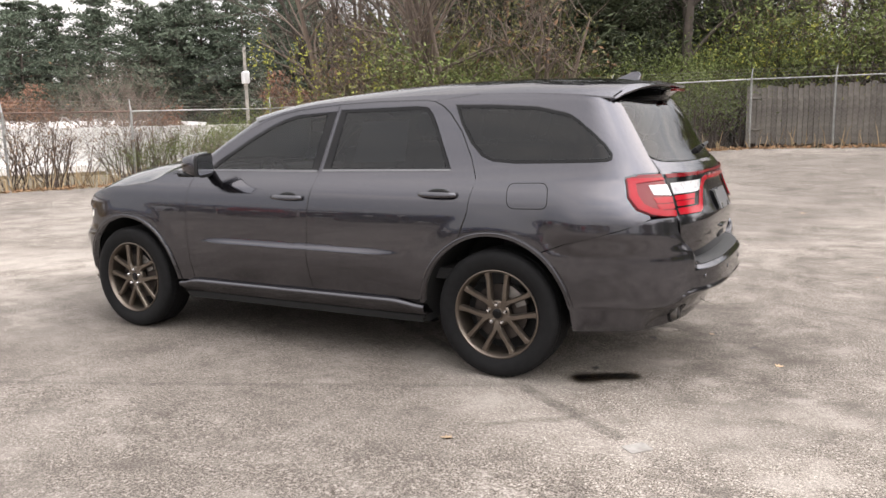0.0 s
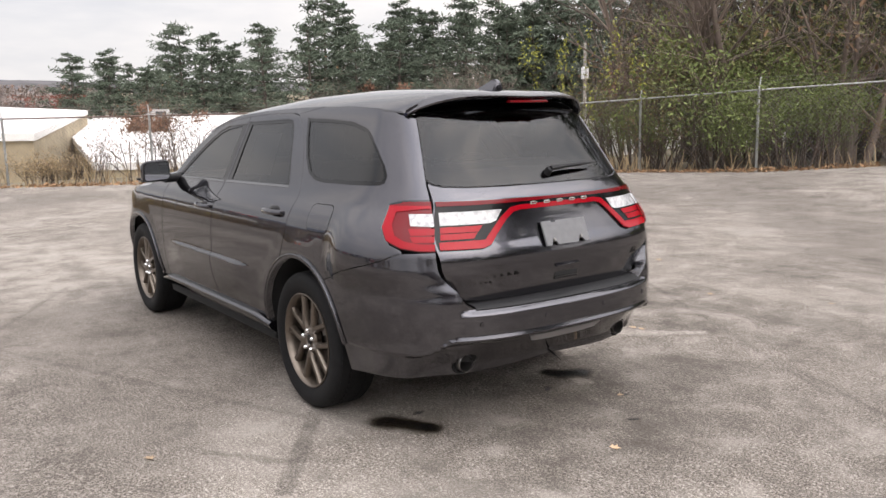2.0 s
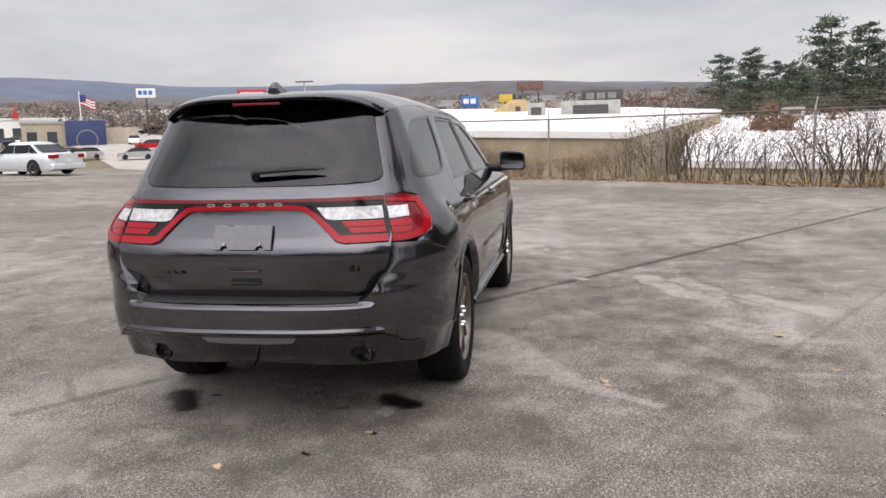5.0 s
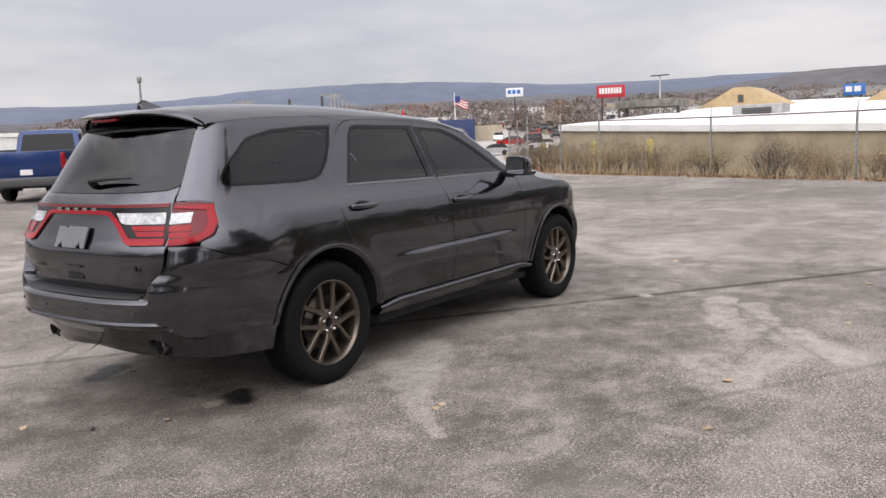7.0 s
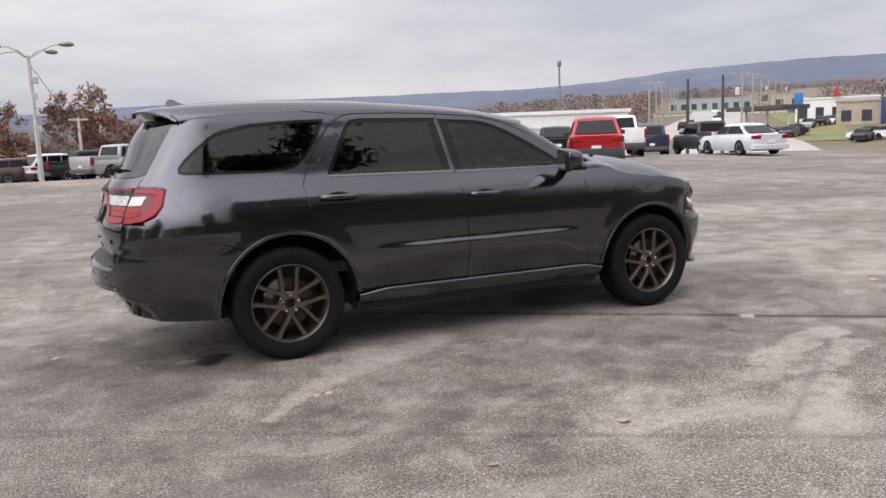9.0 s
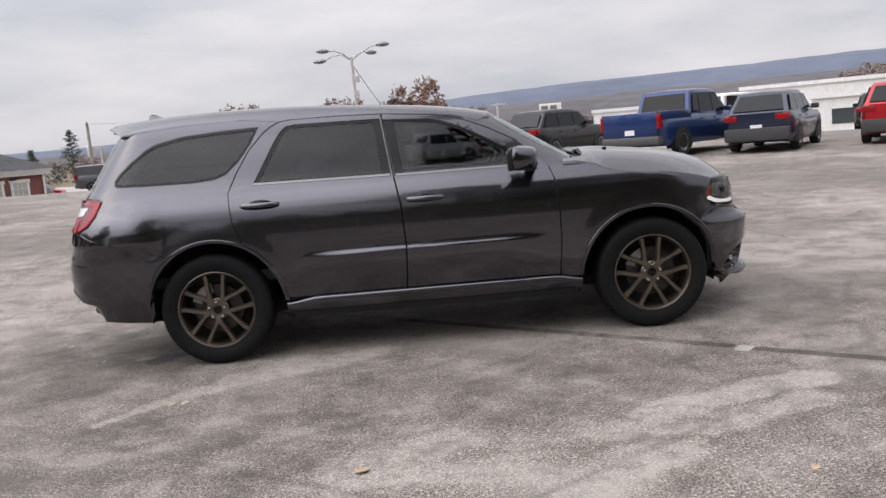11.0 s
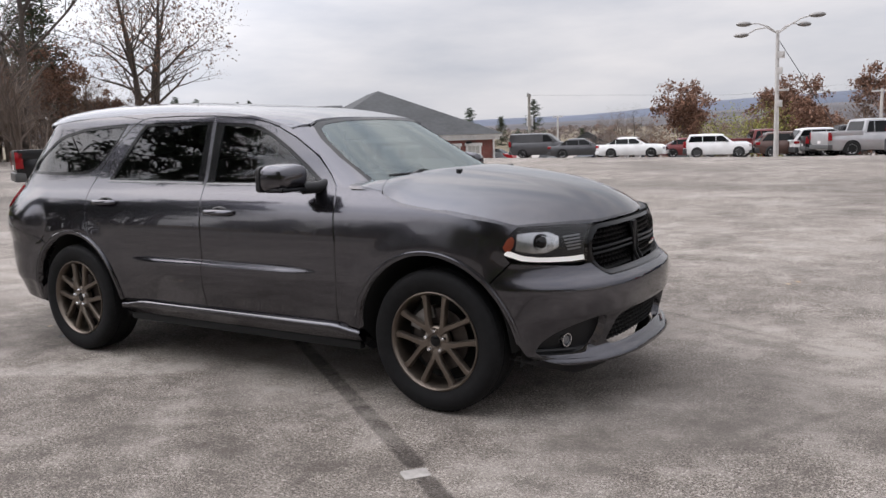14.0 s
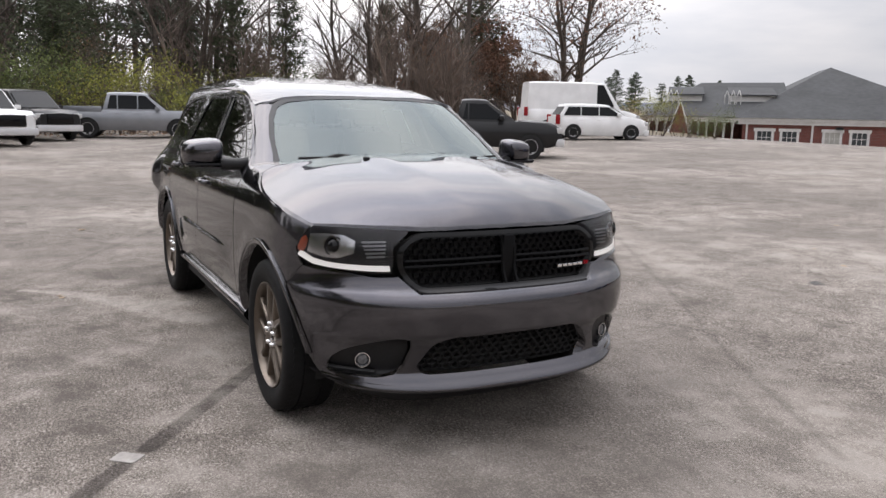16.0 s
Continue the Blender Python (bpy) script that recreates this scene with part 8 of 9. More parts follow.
# leaf litter and dry grass along the edge of the asphalt
lit_v, lit_f = [], []
gr_v, gr_f = [], []
for (x0, y0), (x1, y1) in zip(LOT[:15], LOT[1:16]):
    d = math.hypot(x1 - x0, y1 - y0)
    o = Vector((y1 - y0, -(x1 - x0), 0)).normalized()
    if x0 < -40:
        continue
    for k in range(int(d * 70)):
        t = rng.random()
        w = abs(rng.gauss(0, .55)) - .25
        x, y = x0 + (x1 - x0) * t + o.x * w, y0 + (y1 - y0) * t + o.y * w
        V, F = cards(rng, 1, lambda: Vector((x, y, lot_height(x, y) + .02 + .03 * rng.random())), .06, flat=.8)
        i = len(lit_v)
        lit_v += V
        lit_f += [tuple(i + j for j in f) for f in F]
    for k in range(int(d * (46 if x0 > 8 else 12))):
        t = rng.random()
        w = rng.uniform(.15, 1.9)
        x, y = x0 + (x1 - x0) * t + o.x * w, y0 + (y1 - y0) * t + o.y * w
        hgt = rng.uniform(.15, .75)
        a = rng.uniform(0, math.tau)
        z = lot_height(x, y) - .08
        i = len(gr_v)
        lean = Vector((rng.gauss(0, .25), rng.gauss(0, .25), 1)) * hgt
        u = Vector((math.cos(a), math.sin(a), 0)) * .012
        gr_v += [Vector((x, y, z)) - u, Vector((x, y, z)) + u, Vector((x, y, z)) + lean * .6 + u * .8, Vector((x, y, z)) + lean + Vector((rng.gauss(0, .06), rng.gauss(0, .06), 0)), Vector((x, y, z)) + lean * .6 - u * .8]
        gr_f.append((i, i + 1, i + 2, i + 3, i + 4))
for k in range(3600):
    x, y = rng.uniform(-42, -32.5), rng.uniform(-9, 14)
    if rng.random() < (x + 42) / 12:
        continue
    V, F = cards(rng, 1, lambda: Vector((x, y, lot_height(x, y) + .02)), .07, flat=.8)
    i = len(lit_v)
    lit_v += V
    lit_f += [tuple(i + j for j in f) for f in F]
for nm, V, F, m, lab, cat in (("leaf_litter", lit_v, lit_f, M_LITTER, "rusty brown leaf litter along the asphalt's edge", "leaf litter"), ("dry_grass", gr_v, gr_f, M_STRAW, "tall straw-coloured dry grass at the fence", "grass")):
    me = bpy.data.meshes.new(nm)
    me.from_pydata(V, [], F)
    me.materials.append(m)
    tagged(new(nm, me), lab, cat, kind="stuff")

# ---- brick building ----
def brick_material():
    m = mat("red_brick", (.20, .055, .042), rough=.9)
    n, l = m.node_tree.nodes, m.node_tree.links
    tc, bk = n.new("ShaderNodeTexCoord"), n.new("ShaderNodeTexBrick")
    bk.inputs["Scale"].default_value = 1.0
    bk.inputs["Brick Width"].default_value, bk.inputs["Row Height"].default_value, bk.inputs["Mortar Size"].default_value = .21, .075, .008
    bk.inputs["Color1"].default_value, bk.inputs["Color2"].default_value, bk.inputs["Mortar"].default_value = (.23, .060, .046, 1), (.155, .042, .034, 1), (.22, .17, .15, 1)
    mp2 = n.new("ShaderNodeMapping")
    mp2.inputs["Rotation"].default_value = (radians(90), 0, 0)
    l.new(tc.outputs["Object"], mp2.inputs[0])
    l.new(mp2.outputs[0], bk.inputs["Vector"])
    l.new(bk.outputs[0], n["Principled BSDF"].inputs["Base Color"])
    return m


M_BRICK = brick_material()
M_SHINGLE = mat("dark_shingles", (.050, .052, .054), rough=.9, vary=.25, scale=4, patch=.6, bump=.4, bump_scale=8)
M_WHITE = mat("white_trim", (.72, .71, .69), rough=.6, vary=.08, scale=4)
M_PANE = mat("dark_window_pane", (.05, .06, .065), rough=.08, spec=.7)
M_CREAM = mat("cream_blind", (.45, .44, .40), rough=.7, vary=.1, scale=20)
RC, LC = Vector((-17.6, 38.5, 0)), Vector((-24.8, 30.9, 0))
front_dir = (LC - RC).normalized()
deep_dir = Vector((front_dir.y, -front_dir.x, 0))
if deep_dir.dot(RC) < 0:
    deep_dir = -deep_dir
BASE, EAVE = -1.35, 1.72
FL = (LC - RC).length
STAND = Vector((4.69, -3.28, 1.48))
hall_at = Matrix.Translation(STAND + Vector((0, 0, -.35))) @ Matrix.Rotation(radians(.95), 4, 'Z') @ Matrix.Scale(1.7, 4) @ Matrix.Translation(-STAND)
hall = thing("brick_building", hall_at @ Matrix.Translation((RC.x, RC.y, 0)) @ Matrix(((front_dir.x, deep_dir.x, 0, 0), (front_dir.y, deep_dir.y, 0, 0), (0, 0, 1, 0), (0, 0, 0, 1))),
             "red brick building with dark hip roof and white windows", "building")
DEEP = 17.0
b = bmesh.new()
add_box(b, 0, FL, 0, DEEP, BASE, EAVE)
part("wall", b, M_BRICK, hall, smooth=False)
b = bmesh.new()
add_box(b, -.35, FL + .35, -.35, DEEP + .35, EAVE - .05, EAVE + .10)
add_box(b, -.25, FL + .25, -.22, DEEP + .22, EAVE - .22, EAVE - .052)
part("eave", b, M_WHITE, hall, smooth=False)
b = bmesh.new()
z0, z1 = EAVE + .102, 4.75
c4 = [b.verts.new(p) for p in ((-.45, -.45, z0), (FL + .45, -.45, z0), (FL + .45, DEEP + .45, z0), (-.45, DEEP + .45, z0))]
r2 = [b.verts.new(p) for p in ((FL * .52, 6.6, z1), (FL * .52, DEEP - 6.6, z1))]
b.faces.new((c4[0], c4[1], r2[0])), b.faces.new((c4[1], c4[2], r2[1], r2[0])), b.faces.new((c4[2], c4[3], r2[1])), b.faces.new((c4[3], c4[0], r2[0], r2[1])), b.faces.new(c4[::-1])
part("roof", outward(b), M_SHINGLE, hall, smooth=False)


def building_window(parent, x, z, w, h, blind):
    win = new("window")
    win.parent = parent
    win.matrix_basis = pose(x, -.004, z)
    q = bmesh.new()
    for x0, x1, y0, y1 in ((-w / 2 - .12, -w / 2, -.08, h + .14), (w / 2, w / 2 + .12, -.08, h + .14)):
        add_box(q, x0, x1, -.05, .03, y0, y1)
    add_box(q, -w / 2 - .18, w / 2 + .18, -.07, .03, h, h + .16)
    add_box(q, -w / 2 - .18, w / 2 + .18, -.09, .03, -.12, 0)
    part("frame", q, M_WHITE, win, smooth=False)
    q = bmesh.new()
    add_box(q, -w / 2, w / 2, -.006, .03, 0, h)
    part("pane", q, M_CREAM if blind else M_PANE, win, smooth=False)
    q = bmesh.new()
    for k in range(1, 3):
        add_box(q, -w / 2 + w * k / 3 - .012, -w / 2 + w * k / 3 + .012, -.022, 0, 0, h)
    for k in range(1, 4):
        add_box(q, -w / 2, w / 2, -.020, .0, h * k / 4 - .012, h * k / 4 + .012)
    part("glazing_bar", q, M_WHITE, win, smooth=False)


for x, bl in ((1.3, 1), (2.55, 1), (4.95, 0), (6.2, 1), (8.2, 0), (9.4, 0)):
    building_window(hall, x, -.06, .68, 1.22, bl)
for x in (.04, 7.1, FL - .25):
    b = bmesh.new()
    add_box(b, x, x + .09, -.10, -.01, BASE, EAVE - .2)
    part("downpipe", b, M_WHITE, hall)
for x in (.14, .30, .55):
    b = bmesh.new()
    add_box(b, FL * x, FL * x + .30, -.22, -.01, EAVE - .42, EAVE - .30, bevel=.02)
    part("wall_lamp", b, M_BLACK, hall)
# wing with the same eave line, a porch, dormers and pointed frames
wing = thing("building_wing", hall.matrix_basis @ Matrix.Translation((FL, 0, 0)), "brick wing with white porch columns and dormers", "building")
WL = 5.2
b = bmesh.new()
add_box(b, .02, WL - .3, 1.6, 11.0, BASE, EAVE - .1)
part("wall", b, M_BRICK, wing, smooth=False)
b = bmesh.new()
vs = [b.verts.new(p) for p in ((-2.5, -.40, EAVE + .11), (WL, -.40, EAVE + .11), (WL, 11.5, EAVE + .11), (-2.5, 11.5, EAVE + .11), (-2.5, 5.6, 3.85), (WL - 3.2, 5.6, 3.80))]
b.faces.new((vs[0], vs[1], vs[5], vs[4])), b.faces.new((vs[1], vs[2], vs[5])), b.faces.new((vs[2], vs[3], vs[4], vs[5])), b.faces.new((vs[3], vs[0], vs[4])), b.faces.new((vs[3], vs[2], vs[1], vs[0]))
part("roof", outward(b), M_SHINGLE, wing, smooth=False)
b = bmesh.new()
add_box(b, .36, WL - .05, -.30, .02, EAVE - .14, EAVE + .10)
add_box(b, WL - .25, WL - .05, .03, 11.2, EAVE - .14, EAVE + .10)
part("eave", b, M_WHITE, wing, smooth=False)
for k in range(11):
    x = .5 + .42 * k
    b = bmesh.new()
    add_lathe(b, [(.09, BASE), (.09, BASE + .15), (.065, BASE + .2), (.055, EAVE - .35), (.09, EAVE - .28), (.09, EAVE - .14)], axis="z", segs=10, at=(x, -.05, 0))
    part("column", b, M_WHITE, wing)
for x0, x1, first in ((-1.7, .5, .05), (2.0, 3.7, 3.25)):
    b = bmesh.new()
    prism(b, [(2.2, 2.50), (2.2, 2.98), (4.6, 3.42), (4.6, 2.50)], x0, x1, plane="yz")
    part("dormer", outward(b), M_WHITE, wing, smooth=False)
    b = bmesh.new()
    prism(b, [(2.0, 2.985), (2.0, 3.05), (4.7, 3.53), (4.7, 3.465)], x0 - .1, x1 + .1, plane="yz")
    part("dormer_roof", outward(b), M_SHINGLE, wing, smooth=False)
    for k in range(3):
        x = first + .30 * k
        b = bmesh.new()
        add_tube(b, [(x, 1.7, 2.25), (x, 1.7, 2.95), (x + .11, 1.7, 3.25), (x + .22, 1.7, 2.95), (x + .22, 1.7, 2.25), (x + .11, 1.7, 2.12), (x, 1.7, 2.25)], .035, 6)
        part("pointed_frame", b, M_WHITE, wing)
b = bmesh.new()
prism(b, [(2.55, .7), (3.75, .7), (3.15, 2.55)], -.62, -.32)
part("gable", outward(b), M_BRICK, wing, smooth=False)
b = bmesh.new()
add_tube(b, [(2.5, -.66, .65), (3.15, -.66, 2.62), (3.8, -.66, .65)], .07, 4)
part("gable_trim", b, M_WHITE, wing, smooth=False)

# ---- lamp post and poles ----
M_POLE = mat("painted_lamp_pole", (.48, .46, .44), rough=.6, vary=.15, scale=5)
M_TIMBER = mat("weathered_pole_timber", (.30, .28, .25), rough=.9, vary=.25, scale=3, bump=.3)
M_DARKPOLE = mat("dark_steel_pole", (.05, .05, .05), rough=.6)
lp = thing("street_lamp", pose(-3.75, 40.6, lot_height(-3.75, 40.6)), "pale four-armed lamp post with cobra-head lamps", "lamp post")
b = bmesh.new()
add_tube(b, [(0, 0, -.2), (-.02, 0, 3.2), (-.06, 0, 6.4)], [.135, .105, .085], 12)
part("pole", b, M_POLE, lp)
view_right = Vector((math.sin(radians(108)), -math.cos(radians(108)), 0))
for s, dz, ln in ((-1, .0, 1.45), (-1, -.42, 1.55), (1, .25, 1.55), (1, -.05, 1.2)):
    d = (view_right * s + Vector((-.3, .95, 0)) * (.45 if dz < 0 else -.25)).normalized()
    b = bmesh.new()
    p0 = Vector((-.06, 0, 6.25))
    add_tube(b, [p0, p0 + d * ln * .35 + Vector((0, 0, .35)), p0 + d * ln * .7 + Vector((0, 0, .52 + dz * .5)), p0 + d * ln + Vector((0, 0, .50 + dz))], [.045, .038, .034, .034], 8)
    arm = part("arm", b, M_POLE, lp)
    b = bmesh.new()
    e = p0 + d * (ln + .28) + Vector((0, 0, .50 + dz))
    bmesh.ops.create_uvsphere(b, u_segments=14, v_segments=8, radius=1, matrix=Matrix.Translation(e) @ Matrix.Rotation(math.atan2(d.y, d.x), 4, 'Z') @ Matrix.Diagonal((.40, .16, .13, 1)))
    part("lamp_head", b, M_STEEL, arm)
for z, sx in ((5.0, .20), (3.35, .45), (4.2, .12), (2.55, .14)):
    b = bmesh.new()
    add_box(b, -.02, .10 + sx, -.10, .10, z, z + (.10 if sx > .3 else .34), bevel=.02)
    part("bracket_box", b, M_POLE, lp)
b = bmesh.new()
add_tube(b, [(-.05, 0, 6.0), (1.2, .3, 3.9), (2.6, .6, 1.6)], .018, 5)
part("guy_wire", b, M_DARKPOLE, lp)


def utility_pole(x, y, base, top, label, boxes=0, arm=1.3, timber=None, turn=0.0):
    t = thing("utility_pole", pose(x, y, base, 0, 0, turn), label, "utility pole", "utility poles")
    h = top - base
    q = bmesh.new()
    add_tube(q, [(0, 0, -.5), (0, 0, h)], [.17, .11], 10)
    part("pole", q, timber or M_TIMBER, t)
    if arm:
        q = bmesh.new()
        add_box(q, -.06, .06, -arm, arm, h - .25, h - .12)
        part("crossarm", q, timber or M_TIMBER, t)
        for k in (-.9, -.45, .45, .9):
            q = bmesh.new()
            add_lathe(q, [(.03, 0), (.05, .05), (.03, .1), (.05, .15), (0, .19)], axis="z", segs=8, at=(0, k * arm, h - .12))
            part("insulator", q, M_STEEL, t)
    for k in range(boxes):
        q = bmesh.new()
        s = -1 if k % 2 else 1
        add_lathe(q, [(0, h - 2.65), (.26, h - 2.65), (.28, h - 2.6), (.28, h - 1.85), (.2, h - 1.78), (0, h - 1.76)], axis="z", segs=14, at=(0, s * .48, 0))
        part("transformer", q, M_ALLOY, t)
    return t


utility_pole(38.9, -42.8, -4.0, 7.0, "grey utility pole with two transformers", 2, turn=45)
utility_pole(66.0, -58.0, -4.5, 6.6, "grey utility pole with transformers", 2, turn=45)
utility_pole(-26.6, 58.9, -2.0, 4.9, "utility pole beside the brick building", 1, turn=20)
utility_pole(49.4, 47.6, FAR(68), 5.95, "dark bare steel pole", 0, 0, M_DARKPOLE)
utility_pole(47.3, 49.6, FAR(68), 5.75, "dark bare steel pole", 0, 0, M_DARKPOLE)
for k in range(7):
    r = 95 + 34 * k
    a = radians(43.2 - .3 * k)
    utility_pole(r * math.cos(a), r * math.sin(a), FAR(r) - .3, FAR(r) + 9, "wooden utility pole along the street", 1 if k % 3 == 0 else 0, turn=46)
    a = radians(49.5 - .2 * k)
    utility_pole(r * math.cos(a), r * math.sin(a), FAR(r) - .3, FAR(r) + 8.5, "wooden utility pole along the street", 0, turn=46)
for x, y, t0 in ((-1.0, 73.0, 4.4), (8.0, 82.0, 4.6), (1.5, 92, 6.0), (-9, 88, 4.6), (-42, 100, 4.0)):
    utility_pole(x, y, FAR(math.hypot(x, y)) - 2, t0, "pale pole beyond the parked cars", 0, .8, M_POLE, turn=80)
wires = bmesh.new()
for (x0, y0, z0), (x1, y1, z1) in (((38.9, -42.8, 6.8), (66, -58, 6.4)), ((38.9, -42.8, 6.8), (20, -60, 7.2)), ((66, -58, 6.4), (104, -20, 9)), ((38.9, -42.8, 5.6), (66, -58, 5.2)), ((-26.6, 58.9, 4.8), (0, 92, 6.0)), ((47.3, 49.6, 4.6), (80, 76, 9)), ((49.4, 47.6, 4.8), (70, 66, 9))):
    for o in (-.6, 0, .6) if y0 < 0 else (0,):
        add_tube(wires, [(x0 + o, y0, z0), ((x0 + x1) / 2 + o, (y0 + y1) / 2, (z0 + z1) / 2 - .8), (x1 + o, y1, z1)], .016 if y0 < 0 else .009, 3, cap=False)
tagged(part("overhead_wires", wires, M_DARKPOLE, None, smooth=False), "thin dark overhead wires between poles", "wires", kind="stuff")
# high-mast light, lamp column, flagpole
mast = thing("high_mast_light", pose(107.3, 37.6, FAR(114)), "tall pale high-mast light with T-shaped head", "lamp post")
b = bmesh.new()
add_tube(b, [(0, 0, 0), (0, 0, 9.6)], [.16, .10], 8)
part("pole", b, M_POLE, mast)
b = bmesh.new()
add_box(b, -.4, .4, -1.25, 1.25, 9.55, 9.68, bevel=.03)
part("light_head", b, M_DARKPOLE, mast)
column = thing("lamp_column", pose(79.8, 118.9, FAR(143)), "tall grey steel lamp column with a small head", "column")
b = bmesh.new()
add_tube(b, [(0, 0, -1), (0, 0, 12.2)], [.22, .16], 12)
part("shaft", b, M_STEEL, column)
b = bmesh.new()
add_lathe(b, [(0, 12.2), (.30, 12.2), (.42, 12.9), (.30, 13.3), (0, 13.3)], axis="z", segs=14)
part("cap", b, M_STEEL, column)
flag = thing("flagpole", pose(127.2, 86.4, FAR(154) - .5), "white flagpole with a striped flag", "flagpole")
b = bmesh.new()
add_tube(b, [(0, 0, 0), (0, 0, 9.6)], [.14, .07], 8)
part("pole", b, M_WHITE, flag)
M_FRED, M_FBLUE = mat("flag_red", (.42, .04, .05), rough=.8), mat("flag_blue", (.03, .05, .18), rough=.8)
fdir = Vector((math.sin(radians(36)), -math.cos(radians(36)), 0))
for k in range(7):
    b = bmesh.new()
    rows_f = []
    for j in range(9):
        s = j / 8
        p = fdir * (2.6 * s) + Vector((0, 0, 8.9 - .24 * k - 1.0 * s + .12 * math.sin(s * 7)))
        q = Vector((.15 * math.sin(s * 6), .15 * math.cos(s * 5), 0))
        rows_f.append([b.verts.new(p + q), b.verts.new(p + q - Vector((0, 0, .24))), b.verts.new(p + q - Vector((.02, .02, .24))), b.verts.new(p + q - Vector((.02, .02, 0)))])
    for a0, a1 in zip(rows_f, rows_f[1:]):
        for j in range(4):
            b.faces.new((a0[j], a0[(j + 1) % 4], a1[(j + 1) % 4], a1[j]))
    part("stripe", outward(b), M_FRED if k % 2 == 0 else M_WHITE, flag)
b = bmesh.new()
m4 = Matrix.Rotation(math.atan2(fdir.y, fdir.x), 4, 'Z')
add_box(b, .05, 1.05, -.10, .22, 7.85, 8.95, m=m4)
part("canton", b, M_FBLUE, flag)

# ---- low white-roofed buildings ----
M_ROOFWHITE = mat("white_membrane_roof", (.74, .72, .70), rough=.7, vary=.10, scale=.6, patch=.1)
M_BLOCK = mat("tan_block_wall", (.34, .28, .19), rough=.9, vary=.22, scale=1.2, patch=.3, bump=.2, bump_scale=6)
M_TANROOF = mat("tan_roof", (.42, .31, .17), rough=.85, vary=.12, scale=1.5)


def big_roof(name, label, quad, floor):
    t = thing(name, pose(0, 0, 0), label, "building", "low buildings below the lot")
    q = bmesh.new()
    tp = [q.verts.new(p) for p in quad]
    lo = [q.verts.new((p[0], p[1], p[2] - .35)) for p in quad]
    q.faces.new(tp)
    for i in range(len(quad)):
        q.faces.new((tp[i], lo[i], lo[(i + 1) % len(quad)], tp[(i + 1) % len(quad)]))
    part("roof", outward(q), M_ROOFWHITE, t, smooth=False)
    q = bmesh.new()
    cx, cy = sum(p[0] for p in quad) / len(quad), sum(p[1] for p in quad) / len(quad)
    ins = [((p[0] - cx) * .994 + cx, (p[1] - cy) * .994 + cy, p[2]) for p in quad]
    tp = [q.verts.new((p[0], p[1], p[2] - .10)) for p in ins]
    lo = [q.verts.new((p[0], p[1], floor)) for p in ins]
    for i in range(len(quad)):
        q.faces.new((tp[i], lo[i], lo[(i + 1) % len(quad)], tp[(i + 1) % len(quad)]))
    part("wall", outward(q), M_BLOCK, t, smooth=False)
    return t


store = big_roof("store_building", "long tan block building with white flat roof", [(39.8, 18.8, 2.15), (37.0, 8.0, 1.75), (36.0, -4.0, 1.35), (70, -14.0, 3.0), (96, -8, 4.1), (98, 21, 4.7)], -5)
big_roof("warehouse", "white low warehouse below the lot", [(36.2, -6.5, -.15), (33.0, -20.0, -.45), (28.5, -29.0, -.5), (52, -52, 1.5), (70, -56, 2.4), (82, -28, 2.9), (84, -14, 2.6)], -6)
b = bmesh.new()
add_box(b, -.6, 26, -.15, .15, -1.0, 2.6)
ww = thing("white_wall", pose(35.4, -18.6, -1.2, 0, 0, -128), "white painted warehouse wall behind the fence", "wall")
part("wall_panel", b, M_WHITE, ww)
for x, y, z, w in ((77, 17.5, 3.4, 4.6), (78.6, 4.6, 2.7, 4.2)):
    t = thing("gable_roof", pose(x, y, z), "tan gabled roof peak above the store", "roof", "tan gables")
    q = bmesh.new()
    prism(q, [(-w, 0), (-w * .45, 1.25), (-w * .15, 2.0), (w * .15, 2.0), (w * .45, 1.25), (w, 0)], -2.5, 3, plane="yz")
    part("gable", outward(q), M_TANROOF, t, smooth=False)
    q = bmesh.new()
    add_box(q, -2.6, -2.48, -.25, .25, .6, 1.3)
    part("vent", q, M_DARKPOLE, t)
M_UNIT = mat("grey_roof_unit", (.33, .32, .31), rough=.6, vary=.2, scale=3)
for x, y, z, sx, sy, sz in ((52.9, 10.2, 2.35, 1.2, 1.6, .75), (62, 2.0, 2.6, .7, .7, 1.2), (64, -2.4, 2.7, 1.8, 2.4, 1.2), (70, -20, 2.3, .8, .8, .7), (62, -30, 1.9, .9, 1.2, .8), (50, -30, .8, .6, .6, .7)):
    t = thing("roof_unit", pose(x, y, z), "grey rooftop air-conditioning unit", "roof unit", "rooftop units")
    q = bmesh.new()
    add_box(q, -sx, sx, -sy, sy, -.4, sz, bevel=.04)
    part("casing", q, M_UNIT, t)
    q = bmesh.new()
    add_box(q, -sx - .02, -sx + .02, -sy * .6, sy * .6, .1, sz * .7)
    part("louvre", q, M_DARKPOLE, t)
cn = thing("loading_canopy", pose(60, 21.5, 3.0), "dark grey flat canopy on posts over the store roof", "canopy")
b = bmesh.new()
add_box(b, -1.6, 1.6, -3.4, 1.6, .55, 1.15, bevel=.05)
for yy in (-3.1, 1.3):
    add_box(b, -.12, .12, yy - .12, yy + .12, -.4, .56)
part("canopy_box", b, mat("weathered_grey_board", (.17, .16, .14), rough=.9, vary=.3, scale=2), cn)
M_BOLLARD = mat("yellow_paint", (.42, .34, .10), rough=.7, vary=.25, scale=6)
